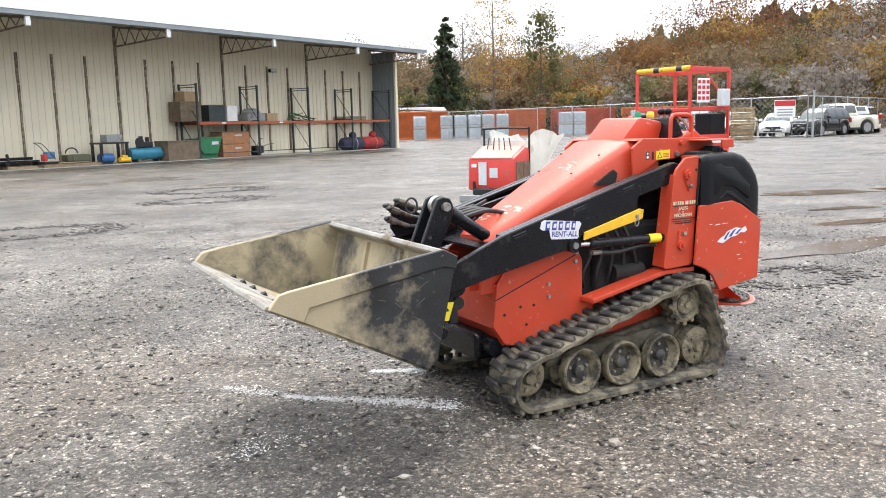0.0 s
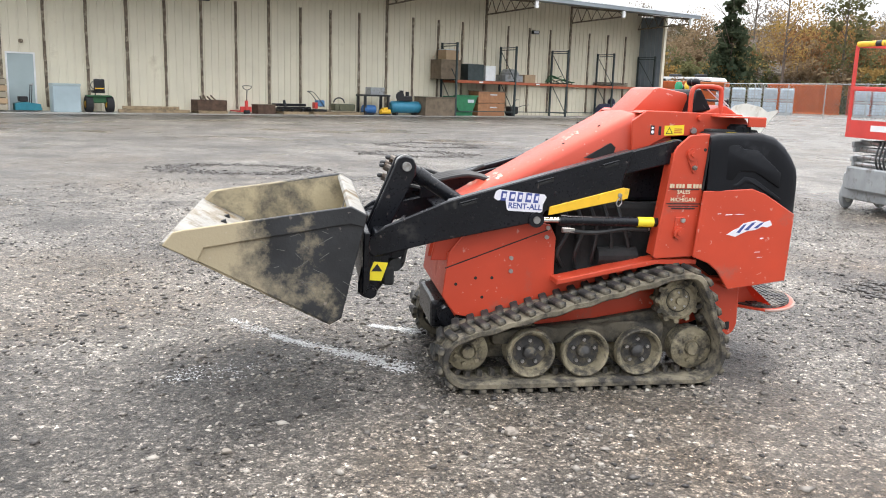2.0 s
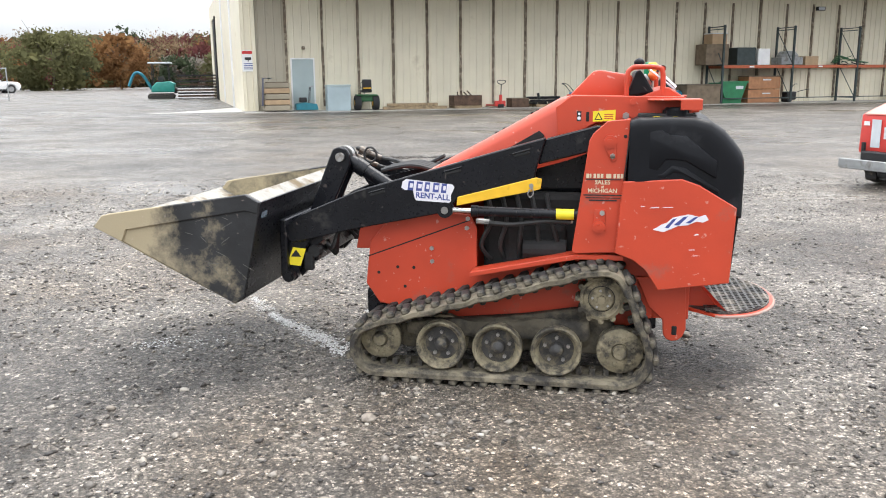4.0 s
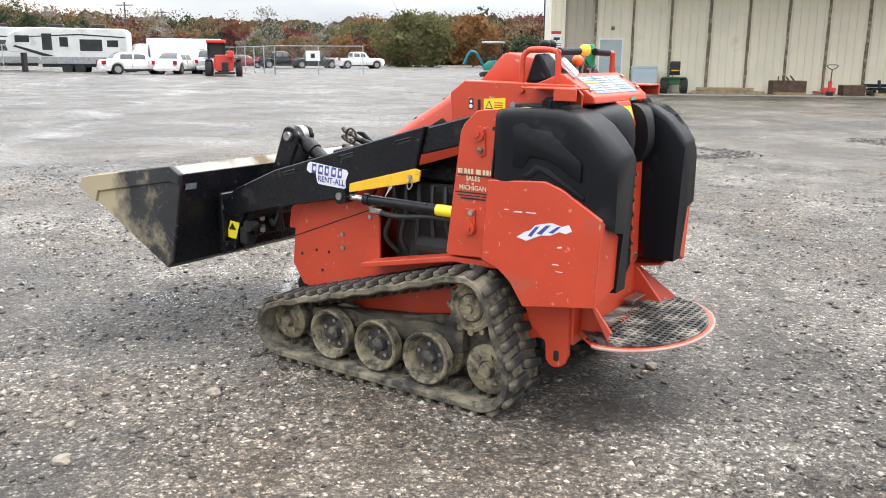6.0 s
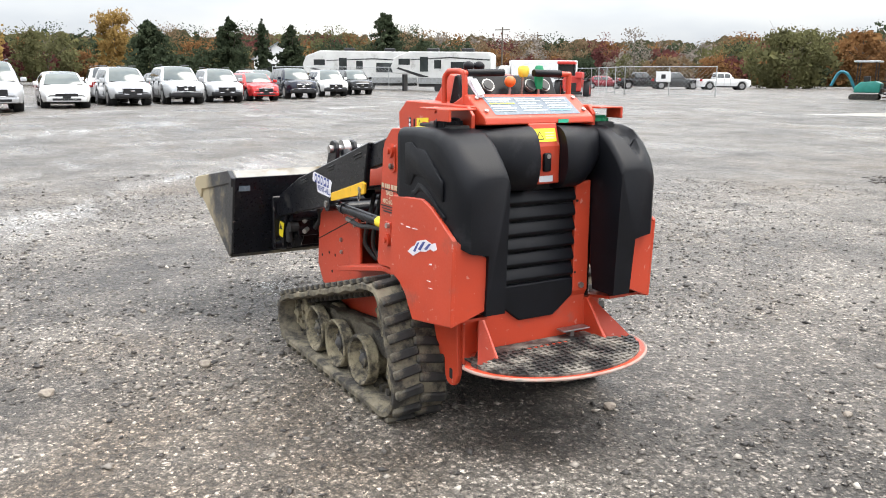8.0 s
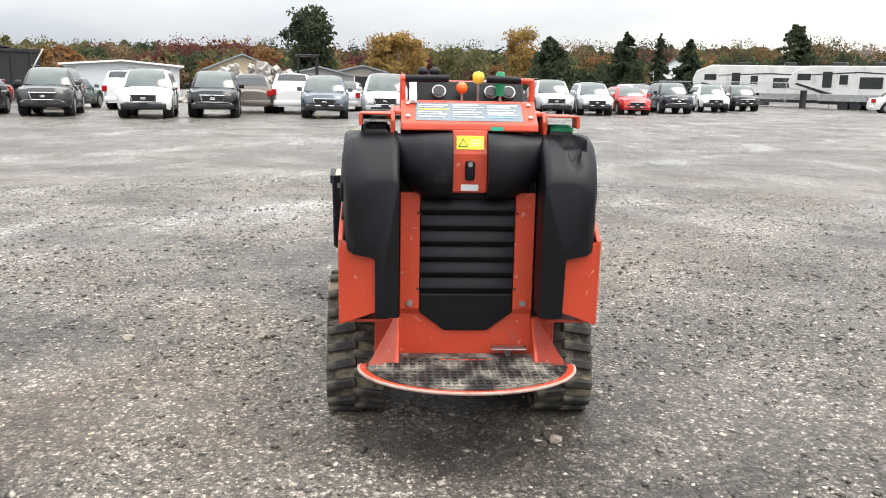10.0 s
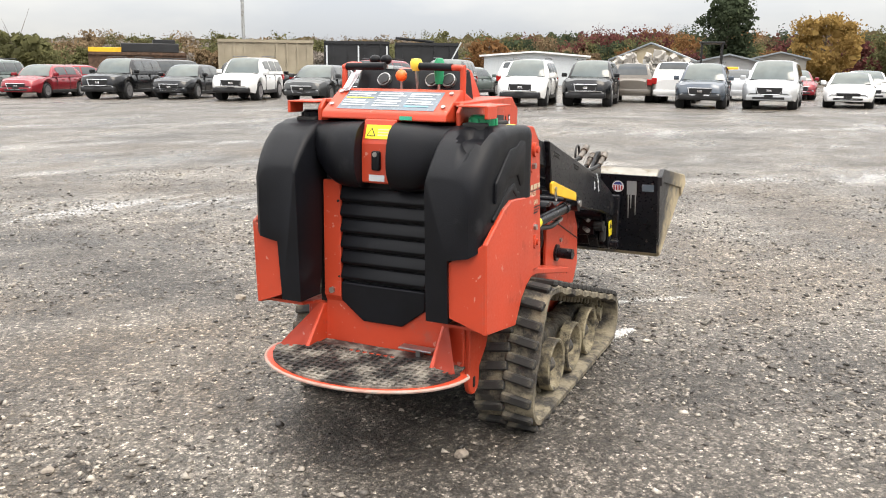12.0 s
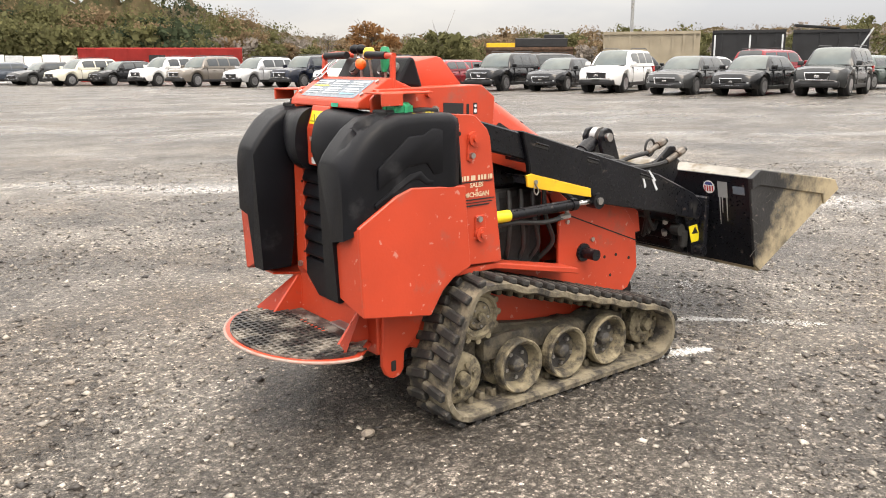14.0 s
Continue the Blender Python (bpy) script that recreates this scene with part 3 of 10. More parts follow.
for k, (x, y, rx, ry, turn) in enumerate(((5.6, 2.1, 1.7, 0.26, 0), (7.6, 3.3, 1.3, 0.2, -10), (7.9, 1.9, 1.2, 0.2, -8), (11.4, 6.4, 2.0, 0.4, -15), (9.4, 4.4, 1.2, 0.16, -12))):
    pool("puddle", x, y, rx, ry, turn, 0.001, M_WATER, "shallow brown rain puddle on the gravel", "puddle", k * 3.7)
# mud churned up in rings, thrown as clods
m_x, m_y, m_s = [], [], []
for x, y, r, k in ((-2.4, 9.8, 0.9, 900), (1.0, 13.5, 0.8, 700), (1.6, 16.0, 0.9, 700), (3.4, 1.2, 0.5, 350), (9.5, 3.0, 0.9, 700)):
    a = srng.uniform(0, 2 * np.pi, k)
    rr = r * (1 + srng.normal(0, 0.16, k))
    m_x.append(x + rr * np.cos(a) * 1.3)
    m_y.append(y + rr * np.sin(a) * 0.8)
m_x, m_y = np.concatenate(m_x), np.concatenate(m_y)
scatter("mud_clods", m_x, m_y, srng.uniform(0.012, 0.045, len(m_x)), M_WETMUD, "dark wet mud clods churned up in rings", "mud", 0.35)

# ---- the compact track loader ----
loader = thing("compact_track_loader", "orange-red stand-on track loader with black arms and muddy bucket", "track loader")
SIDES = (-1, 1)


def each(name, bms, material, parent, label=""):
    """Every piece as a part of its own."""
    for b_ in bms:
        part(name, b_, material, parent, label)



def hull_path(circles, n):
    """A taut belt round circles (x, z, r), counter-clockwise, as n even points."""
    pts = []
    for x, z, r in circles:
        for k in range(90):
            a = 2 * math.pi * k / 90
            pts.append((x + r * math.cos(a), z + r * math.sin(a)))
    pts.sort()

    def half(ps):
        h = []
        for p in ps:
            while len(h) > 1 and (h[-1][0] - h[-2][0]) * (p[1] - h[-2][1]) - (h[-1][1] - h[-2][1]) * (p[0] - h[-2][0]) <= 0:
                h.pop()
            h.append(p)
        return h[:-1]

    ring = half(pts) + half(pts[::-1])
    lens = [math.dist(ring[i], ring[(i + 1) % len(ring)]) for i in range(len(ring))]
    total, out, acc, i = sum(lens), [], 0.0, 0
    for k in range(n):
        want = total * k / n
        while acc + lens[i] < want:
            acc += lens[i]
            i += 1
        f = (want - acc) / lens[i]
        a, b_ = ring[i], ring[(i + 1) % len(ring)]
        out.append((a[0] + f * (b_[0] - a[0]), a[1] + f * (b_[1] - a[1])))
    return out


TRACK = [(-0.56, 0.152, 0.117), (0.552, 0.168, 0.133), (0.463, 0.432, 0.125)]
belt = hull_path(TRACK, 144)
lug_me = {}
for s in SIDES:
    y0, y1 = 0.325, 0.565
    bm = bmesh.new()
    rows = []
    for i, (x, z) in enumerate(belt):
        xa, za = belt[i - 1]
        xb, zb = belt[(i + 1) % len(belt)]
        d = Vector((xb - xa, zb - za)).normalized()
        nx, nz = d[1], -d[0]
        # the belt hangs slightly uneven
        sag = 0.004 * math.sin(i * 0.9) if z > 0.25 else 0
        rows.append([bm.verts.new((x + nx * o + nx * sag, s * y, z + nz * o + nz * sag)) for y, o in ((y0, -0.014), (y1 - 0.012, -0.018), (y1, -0.01), (y1, 0.01), (y1 - 0.012, 0.016), (y0, 0.016))])
    for i in range(len(rows)):
        a, b_ = rows[i], rows[(i + 1) % len(rows)]
        for k in range(6):
            bm.faces.new((a[k], a[(k + 1) % 6], b_[(k + 1) % 6], b_[k]))
    track = part("track", bm, M_MUDRUBBER, loader, "muddy black rubber track", smooth=True)
    # outer tread lugs, staggered in two rows
    n_lug = 44
    lugs_at = hull_path(TRACK, n_lug * 2)
    if s not in lug_me:
        b2 = box(0, 0, 0.012, 0.038, 0.125, 0.026, 0.006, 1)
        bmesh.ops.recalc_face_normals(b2, faces=b2.faces)
        me = bpy.data.meshes.new("lug")
        b2.to_mesh(me)
        b2.free()
        me.materials.append(M_RUBBER)
        lug_me[s] = me
    for i in range(n_lug * 2):
        x, z = lugs_at[i]
        xa, za = lugs_at[i - 1]
        xb, zb = lugs_at[(i + 1) % len(lugs_at)]
        d = Vector((xb - xa, 0, zb - za)).normalized()
        up = Vector((d.z, 0, -d.x))
        m = Matrix((d, Vector((0, 1, 0)), up)).transposed().to_4x4()
        skew = radians(9 if i % 2 else -9) * s
        ob = new("lug", lug_me[s])
        ob.parent = track
        ob.matrix_basis = Matrix.Translation(Vector((x, s * (0.50 if i % 2 else 0.388), z)) + up * 0.014) @ m @ Matrix.Rotation(skew, 4, "Z")
    # guide teeth on the inside of the belt
    inner = hull_path(TRACK, 52)
    if "tooth" not in lug_me:
        b2 = box(0, 0, 0, 0.028, 0.05, 0.036, 0.006, 1)
        me = bpy.data.meshes.new("guide_tooth")
        b2.to_mesh(me)
        b2.free()
        me.materials.append(M_MUDRUBBER)
        lug_me["tooth"] = me
    for i, (x, z) in enumerate(inner):
        xa, za = inner[i - 1]
        xb, zb = inner[(i + 1) % 52]
        d = Vector((xb - xa, 0, zb - za)).normalized()
        up = Vector((d.z, 0, -d.x))
        ob = new("guide_tooth", lug_me["tooth"])
        ob.parent = track
        ob.matrix_basis = Matrix.Translation(Vector((x, s * 0.445, z)) - up * 0.03) @ Matrix((d, Vector((0, 1, 0)), up)).transposed().to_4x4()

    def wheel(name, x, z, r, kind):
        m = Matrix.Translation((x, 0, z)) @ Matrix.Rotation(radians(90), 4, "X")  # local z points to -y
        if s > 0:
            m = Matrix.Translation((x, 0, z)) @ Matrix.Rotation(radians(-90), 4, "X")
        if kind == "roller":
            prof = [(0.0, 0.44), (0.03, 0.44), (0.04, 0.47), (0.078, 0.474), (0.086, 0.49), (r - 0.017, 0.524), (r - 0.006, 0.53), (r, 0.524), (r, 0.478), (r - 0.035, 0.468), (r - 0.035, 0.415), (r, 0.405), (r, 0.365), (0.03, 0.36), (0.0, 0.36)]
            w = part(name, lathe(prof[::-1], 36, m), M_MUD, loader, "mud-caked steel track roller", smooth=True)
            part("hub", lathe([(0.0, 0.40), (0.033, 0.40), (0.036, 0.48), (0.03, 0.505), (0.012, 0.518), (0.0, 0.519)], 20, m), M_WHEELDISC, w, "dark muddy roller hub cap", smooth=True)
            ring = lathe([(0.0, 0.45), (0.074, 0.45), (0.08, 0.476), (0.0, 0.479)], 28, m)
            part("disc", ring, M_WHEELDISC, w, "dark muddy dished disc")
            bolts = [rod(m @ Vector((0.056 * math.cos(a), 0.056 * math.sin(a), 0.474)), m @ Vector((0.056 * math.cos(a), 0.056 * math.sin(a), 0.492)), 0.009, 6) for a in (0.3, 1.56, 2.8, 4.1, 5.3)]
            each("bolt", bolts, M_STEEL, w)
        elif kind == "idler":
            prof = [(0.0, 0.505), (0.028, 0.505), (0.034, 0.479), (0.04, 0.487), (r - 0.012, 0.482), (r, 0.474), (r, 0.40), (0.0, 0.40)]
            w = part(name, lathe(prof[::-1], 34, m), M_MUD, loader, "mud-caked steel idler wheel", smooth=True)
            bolts = [rod(m @ Vector((0.06 * math.cos(a), 0.06 * math.sin(a), 0.478)), m @ Vector((0.06 * math.cos(a), 0.06 * math.sin(a), 0.496)), 0.011, 6) for a in (0.2, 1.25, 2.3, 3.4, 4.4, 5.5)]
            each("bolt", bolts, M_MUD, w)
        else:
            prof = [(0.0, 0.50), (0.018, 0.50), (0.02, 0.487), (0.05, 0.486), (0.058, 0.474), (0.076, 0.476), (0.084, 0.486), (r, 0.48), (r, 0.40), (0.0, 0.40)]
            w = part(name, lathe(prof[::-1], 34, m), M_MUD, loader, "mud-caked drive sprocket", smooth=True)
            teeth = join(*[rod(m @ Vector(((r + 0.006) * math.cos(a), (r + 0.006) * math.sin(a), 0.405)), m @ Vector(((r + 0.006) * math.cos(a), (r + 0.006) * math.sin(a), 0.478)), 0.014, 8) for a in [2 * math.pi * k / 12 for k in range(12)]])
            part("teeth", teeth, M_MUD, w)
            part("disc", lathe([(0.0, 0.45), (0.062, 0.45), (0.06, 0.476), (0.0, 0.482)], 24, m), M_DARK, w, "dark sprocket disc")
            each("bolt", [rod(m @ Vector((0.04 * math.cos(a), 0.04 * math.sin(a), 0.478)), m @ Vector((0.04 * math.cos(a), 0.04 * math.sin(a), 0.49)), 0.006, 6) for a in (0.5, 1.7, 3.0, 4.2, 5.5)], M_STEEL, w)
        return w

    wheel("idler_wheel", -0.56, 0.182, 0.098, "idler")
    wheel("track_roller", -0.262, 0.175, 0.115, "roller")
    wheel("track_roller", 0.003, 0.174, 0.115, "roller")
    wheel("track_roller", 0.272, 0.174, 0.115, "roller")
    wheel("idler_wheel", 0.556, 0.176, 0.104, "idler")
    wheel("drive_sprocket", 0.468, 0.418, 0.098, "sprocket")
    # roller frame behind the wheels
    part("track_frame", plate([(-0.56, 0.15), (-0.5, 0.24), (0.1, 0.30), (0.46, 0.36), (0.58, 0.2), (0.5, 0.13), (-0.45, 0.12)], s * 0.34, s * 0.40, 0.01), M_FRAMEMUD, loader, "muddy steel track frame")
    top = span(-0.44, 0.42, s * 0.345, s * 0.455, 0.20, 0.285, 0.02)
    bmesh.ops.subdivide_edges(top, edges=[e for e in top.edges if e.calc_length() > 0.3], cuts=26)
    for v in top.verts:
        if v.co.z > 0.24:
            v.co.z += 0.03 * noise.noise((v.co.x * 9, v.co.y * 12, 2.0)) + 0.03 * (v.co.x + 0.1)
    part("track_frame_top", top, M_FRAMEMUD, loader, "caked mud on the track frame", smooth=True)

# chassis
CH = [(-0.60, 0.32), (-0.665, 0.415), (-0.64, 0.62), (-0.575, 0.70), (-0.50, 0.765), (-0.37, 0.785), (-0.15, 0.762), (-0.118, 0.70), (-0.118, 0.50), (0.36, 0.588), (0.56, 0.60), (0.70, 0.50), (0.70, 0.30), (0.55, 0.24), (-0.2, 0.24)]
for s in SIDES:
    side = part("chassis_side", plate(CH, s * 0.318, s * 0.334, 0.003), M_RED, loader, "scratched orange-red side plate")
    part("ledge", plate([(-0.135, 0.488), (-0.135, 0.512), (0.355, 0.612), (0.56, 0.612), (0.56, 0.588), (0.355, 0.588)], s * 0.334, s * 0.445, 0.003), M_RED, side)
    bolts = [(-0.335, 0.598), (-0.334, 0.534), (-0.165, 0.70), (-0.16, 0.745)]
    each("bolt", [rod((x, s * 0.33, z), (x, s * 0.344, z), 0.011, 6) for x, z in bolts], M_STEEL, side, "bare steel bolts")
    part("panel_seam", plate([(-0.655, 0.545), (-0.15, 0.735), (-0.15, 0.741), (-0.655, 0.551)], s * 0.3335, s * 0.336), M_DARK, side)
    holes = [(-0.505, 0.50), (-0.425, 0.50), (-0.47, 0.405), (-0.60, 0.47)]
    part("holes", join(*[rod((x, s * 0.326, z), (x, s * 0.3355, z), 0.008, 10) for x, z in holes]), M_DARK, side)
    if s > 0:
        part("exhaust_pipe", join(rod((-0.275, 0.30, 0.545), (-0.275, 0.42, 0.545), 0.026, 16), rod((-0.275, 0.33, 0.545), (-0.275, 0.345, 0.545), 0.042, 18)), M_BLACKPAINT, loader, "short black pipe stub", smooth=True)
part("chassis_floor", span(-0.60, 0.72, -0.318, 0.318, 0.24, 0.30, 0.01), M_BLACKPAINT, loader)
part("front_plate", join(plate([(-0.665, 0.41), (-0.64, 0.62), (-0.62, 0.62), (-0.645, 0.41)], -0.318, 0.318), plate([(-0.60, 0.31), (-0.665, 0.41), (-0.645, 0.42), (-0.58, 0.32)], -0.318, 0.318)), M_RED, loader, "orange-red front plate")
each("front_bracket", [plate([(-0.72, 0.58), (-0.70, 0.68), (-0.62, 0.74), (-0.56, 0.72), (-0.64, 0.58)], y, y + 0.02, 0.003) for y in (-0.30, -0.2, 0.18, 0.28)], M_RED, loader)
part("front_axle", join(rod((-0.62, -0.30, 0.30), (-0.62, 0.30, 0.30), 0.05, 16), span(-0.70, -0.55, -0.22, 0.22, 0.22, 0.36, 0.02)), M_BLACKPAINT, loader, "black undercarriage block")
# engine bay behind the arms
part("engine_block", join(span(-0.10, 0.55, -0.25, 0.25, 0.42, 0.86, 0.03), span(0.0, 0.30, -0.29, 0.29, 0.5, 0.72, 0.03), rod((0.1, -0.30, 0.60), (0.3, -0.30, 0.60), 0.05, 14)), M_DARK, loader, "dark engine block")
part("bulkhead", span(0.02, 0.60, -0.20, 0.20, 0.86, 1.10, 0.02), M_BLACKPAINT, loader)
for s in SIDES:
    for k in range(5):
        x = -0.08 + 0.07 * k
        part("hose", pipe(curve_pts([(x, s * 0.27, 0.86), (x + 0.03, s * 0.315, 0.74), (x - 0.02 + 0.02 * k, s * 0.312, 0.62), (x + 0.02, s * 0.27, 0.54)]), 0.011, 7), M_HOSE, loader, "black hydraulic hose", smooth=True)
    part("hydraulic_line", pipe(curve_pts([(-0.08, s * 0.40, 0.742), (0.05, s * 0.405, 0.735), (0.20, s * 0.40, 0.752), (0.32, s * 0.39, 0.748)]), 0.011, 8), M_HOSE, loader, "black hydraulic hose", smooth=True)
    each("hose_fitting", (rod((-0.11, s * 0.40, 0.745), (-0.05, s * 0.40, 0.742), 0.013, 6), rod((0.20, s * 0.40, 0.753), (0.33, s * 0.39, 0.75), 0.007, 8)), M_STEEL, loader, "bare steel fitting")

# upright plates that carry the arms
UP = [(0.395, 1.12), (0.41, 1.15), (0.468, 1.203), (0.485, 1.208), (0.568, 1.214), (0.536, 0.64), (0.525, 0.628), (0.345, 0.618), (0.33, 0.628)]
for s in SIDES:
    up = part("upright_plate", plate(UP, s * 0.438, s * 0.456, 0.003), M_RED, loader, "orange-red upright with faded dealer lettering")
    part("return_flange", plate([(0.555, 1.213), (0.568, 1.214), (0.536, 0.64), (0.523, 0.64)], s * 0.34, s * 0.438, 0.0), M_RED, up)
    part("inner_flange", plate([(0.40, 1.12), (0.335, 0.63), (0.35, 0.63), (0.415, 1.12)], s * 0.36, s * 0.438, 0.0), M_RED, up)
    for z, x, d in ((1.118, 0.484, -1), (0.745, 0.447, 1)):
        boss = join(rod((x, s * 0.45, z), (x, s * 0.475, z), 0.028, 18), rod((x, s * 0.47, z), (x, s * 0.484, z), 0.013, 10),
                    plate([(x - 0.026, z - 0.02), (x + 0.026, z - 0.02), (x + 0.026, z + 0.075), (x - 0.022, z + 0.075)] if d > 0 else [(x - 0.026, z + 0.02), (x + 0.026, z + 0.02), (x + 0.03, z - 0.08), (x + 0.01, z - 0.09), (x - 0.02, z - 0.03)], s * 0.456, s * 0.464, 0.002))
        part("pivot_boss", boss, M_RED, up, smooth=False)
        part("bolt", rod((x + 0.012, s * 0.46, z + d * 0.062), (x + 0.012, s * 0.478, z + d * 0.062), 0.012, 6), M_STEEL, up, "bare steel bolt")
    part("holes", join(*[rod((0.548, s * 0.45, 1.14), (0.548, s * 0.4575, 1.14), 0.008, 10)]), M_DARK, up)
    # dealer lettering, worn
    yw = s * 0.4585
    turn = Matrix.Rotation(radians(90), 4, "X") if s < 0 else Matrix.Rotation(radians(180), 4, "Z") @ Matrix.Rotation(radians(90), 4, "X")
    for text, z, w in (("SALES", 0.940, 0.026), ("of", 0.921, 0.013), ("MICHIGAN", 0.903, 0.026)):
        words(text, w, Matrix.Translation((0.457 if s < 0 else 0.465, yw, z)) @ turn, M_TAN_INK, up, "dealer_lettering", 0.0006)
    for k, wd in enumerate((0.016, 0.008, 0.014, 0.014, 0.014, 0.02, 0.008, 0.014, 0.014, 0.014)):
        x = 0.386 + 0.0155 * k + (0.008 if k > 4 else 0)
        part("print_shape", span(x, x + wd * 0.8, yw - 0.0004, yw + 0.0004, 0.959, 0.978), M_TAN_INK, up)
    for z, hgt, wd, mt in ((0.953, 0.004, 0.15, M_INK), (0.884, 0.005, 0.17, M_INK), (0.872, 0.004, 0.15, M_INK), (0.861, 0.006, 0.12, M_INK)):
        part("print_bar", span(0.46 - wd / 2, 0.46 + wd / 2, yw - 0.0004, yw + 0.0004, z - hgt / 2, z + hgt / 2), mt, up)

# loader arms
ARM_TOP = [(-1.04, 0.655), (-1.03, 0.70), (-0.95, 0.765), (-0.668, 0.882), (0.205, 1.132), (0.195, 1.09), (0.165, 0.99), (0.155, 0.925), (0.13, 0.905), (-0.10, 0.862), (-0.20, 0.845), (-0.235, 0.80), (-0.28, 0.782), (-0.72, 0.692), (-1.0, 0.622)]
ARM_REAR = [(0.19, 1.085), (0.205, 1.125), (0.43, 1.185), (0.50, 1.16), (0.48, 1.09), (0.17, 1.01)]
ARM_LOW = [(-0.25, 0.79), (-0.22, 0.85), (-0.55, 0.83), (-0.96, 0.74), (-1.02, 0.70), (-1.04, 0.655), (-1.0, 0.625), (-0.72, 0.692)]
for s in SIDES:
    arm = part("loader_arm", plate(ARM_TOP, s * 0.405, s * 0.435, 0.005), M_BLACKPAINT, loader, "scuffed black loader arm")
    part("arm_rear", plate(ARM_REAR, s * 0.375, s * 0.415, 0.006), M_BLACKPAINT, arm)
    part("arm_front", plate(ARM_LOW, s * 0.372, s * 0.404, 0.008), M_BLACKPAINT, arm)
    part("arm_rib", plate([(-0.66, 0.862), (-0.66, 0.882), (0.20, 1.13), (0.20, 1.11)], s * 0.36, s * 0.405, 0.003), M_BLACKPAINT, arm)
    # lifted slots
    for x, z in ((-0.57, 0.872), (-0.21, 0.975), (0.10, 1.058)):
        m = Matrix.Translation((x, s * 0.4335, z)) @ Matrix.Rotation(radians(-15.5), 4, "Y")
        part("slot", join(box(0, 0, 0, 0.075, 0.008, 0.014, 0.003, 1, m)), M_DARK, arm, "pressed slot")
        part("slot_lip", box(0, 0.0, 0.012, 0.085, 0.012, 0.008, 0.003, 1, m), M_BLACKPAINT, arm)
    # yellow safety prop
    prop = part("safety_prop", plate([(-0.195, 0.822), (-0.19, 0.862), (0.0, 0.912), (0.165, 0.956), (0.192, 0.95), (0.186, 0.905), (0.165, 0.898)], s * 0.437, s * 0.449, 0.002), M_YELLOW, loader, "yellow cylinder safety prop")
    part("prop_pin", join(rod((0.145, s * 0.43, 0.92), (0.145, s * 0.456, 0.92), 0.010, 12), pipe(curve_pts([(0.145, s * 0.452, 0.91), (0.13, s * 0.453, 0.885), (0.14, s * 0.453, 0.868), (0.155, s * 0.453, 0.885), (0.15, s * 0.452, 0.91)]), 0.003, 6)), M_STEEL, prop)
    # lift cylinder
    cyl = part("lift_cylinder", join(rod((-0.115, s * 0.415, 0.795), (0.40, s * 0.405, 0.785), 0.023, 20), rod((-0.13, s * 0.415, 0.795), (-0.10, s * 0.415, 0.7945), 0.027, 20)), M_BLACKPAINT, loader, "black hydraulic lift cylinder", smooth=True)
    part("piston_rod", rod((-0.235, s * 0.415, 0.797), (-0.115, s * 0.415, 0.795), 0.012, 16), M_CHROME, cyl, "chrome piston rod", smooth=True)
    part("yellow_band", rod((0.255, s * 0.41, 0.788), (0.335, s * 0.408, 0.787), 0.0245, 20), M_LABEL_Y, cyl, "yellow warning band", smooth=True)
    part("cylinder_eye", join(rod((-0.25, s * 0.39, 0.80), (-0.25, s * 0.448, 0.80), 0.036, 20)), M_BLACKPAINT, cyl, smooth=True)
    part("pin_head", rod((-0.25, s * 0.446, 0.80), (-0.25, s * 0.456, 0.80), 0.017, 12), M_STEEL, cyl)
    # front bracket with the warning label, down to the bucket pin
    br = part("bucket_bracket", plate([(-1.03, 0.70), (-0.95, 0.72), (-0.90, 0.66), (-0.955, 0.56), (-0.99, 0.44), (-1.03, 0.425), (-1.07, 0.45), (-1.07, 0.50)], s * 0.385, s * 0.425, 0.008), M_BLACKPAINT, loader, "black bucket bracket")
    part("warning_label", plate([(-1.035, 0.515), (-1.0, 0.60), (-0.935, 0.595), (-0.965, 0.51)], s * 0.425, s * 0.4285), M_LABEL_Y, br, "yellow warning label")
    part("label_triangle", plate([(-1.012, 0.555), (-0.985, 0.59), (-0.96, 0.555)], s * 0.428, s * 0.4295), M_INK, br)
    part("bucket_pin", join(rod((-1.018, s * 0.36, 0.465), (-1.018, s * 0.462, 0.465), 0.03, 20), rod((-1.018, s * 0.46, 0.465), (-1.018, s * 0.47, 0.465), 0.022, 16)), M_BLACKPAINT, br, smooth=True)
    part("lock_lever", join(rod((-0.90, s * 0.36, 0.58), (-0.90, s * 0.41, 0.58), 0.03, 14), box(-0.93, s * 0.40, 0.53, 0.05, 0.03, 0.09, 0.01)), M_DARK, br)
    kn = part("knuckle", bevel(join(rod((-0.955, s * 0.30, 0.675), (-0.955, s * 0.43, 0.675), 0.05, 18), plate([(-1.0, 0.66), (-0.94, 0.735), (-0.905, 0.70), (-0.90, 0.60), (-0.935, 0.50), (-0.985, 0.44), (-1.0, 0.50)], s * 0.31, s * 0.37)), 0.006, 1), M_BLACKPAINT, br, "black cast knuckle", smooth=True)
    for k in range(3):
        part("latch_hose", pipe(curve_pts([(-0.93, s * (0.24 - 0.03 * k), 0.63), (-0.86, s * (0.27 - 0.03 * k), 0.57 - 0.02 * k), (-0.83, s * 0.25, 0.64), (-0.78, s * 0.28, 0.70)]), 0.012, 7), M_HOSE, kn, smooth=True)
    each("latch_bolt", [rod((-0.905, s * 0.30, z), (-0.875, s * 0.33, z - 0.01), 0.014, 6) for z in (0.56, 0.62)], M_STEEL, kn)
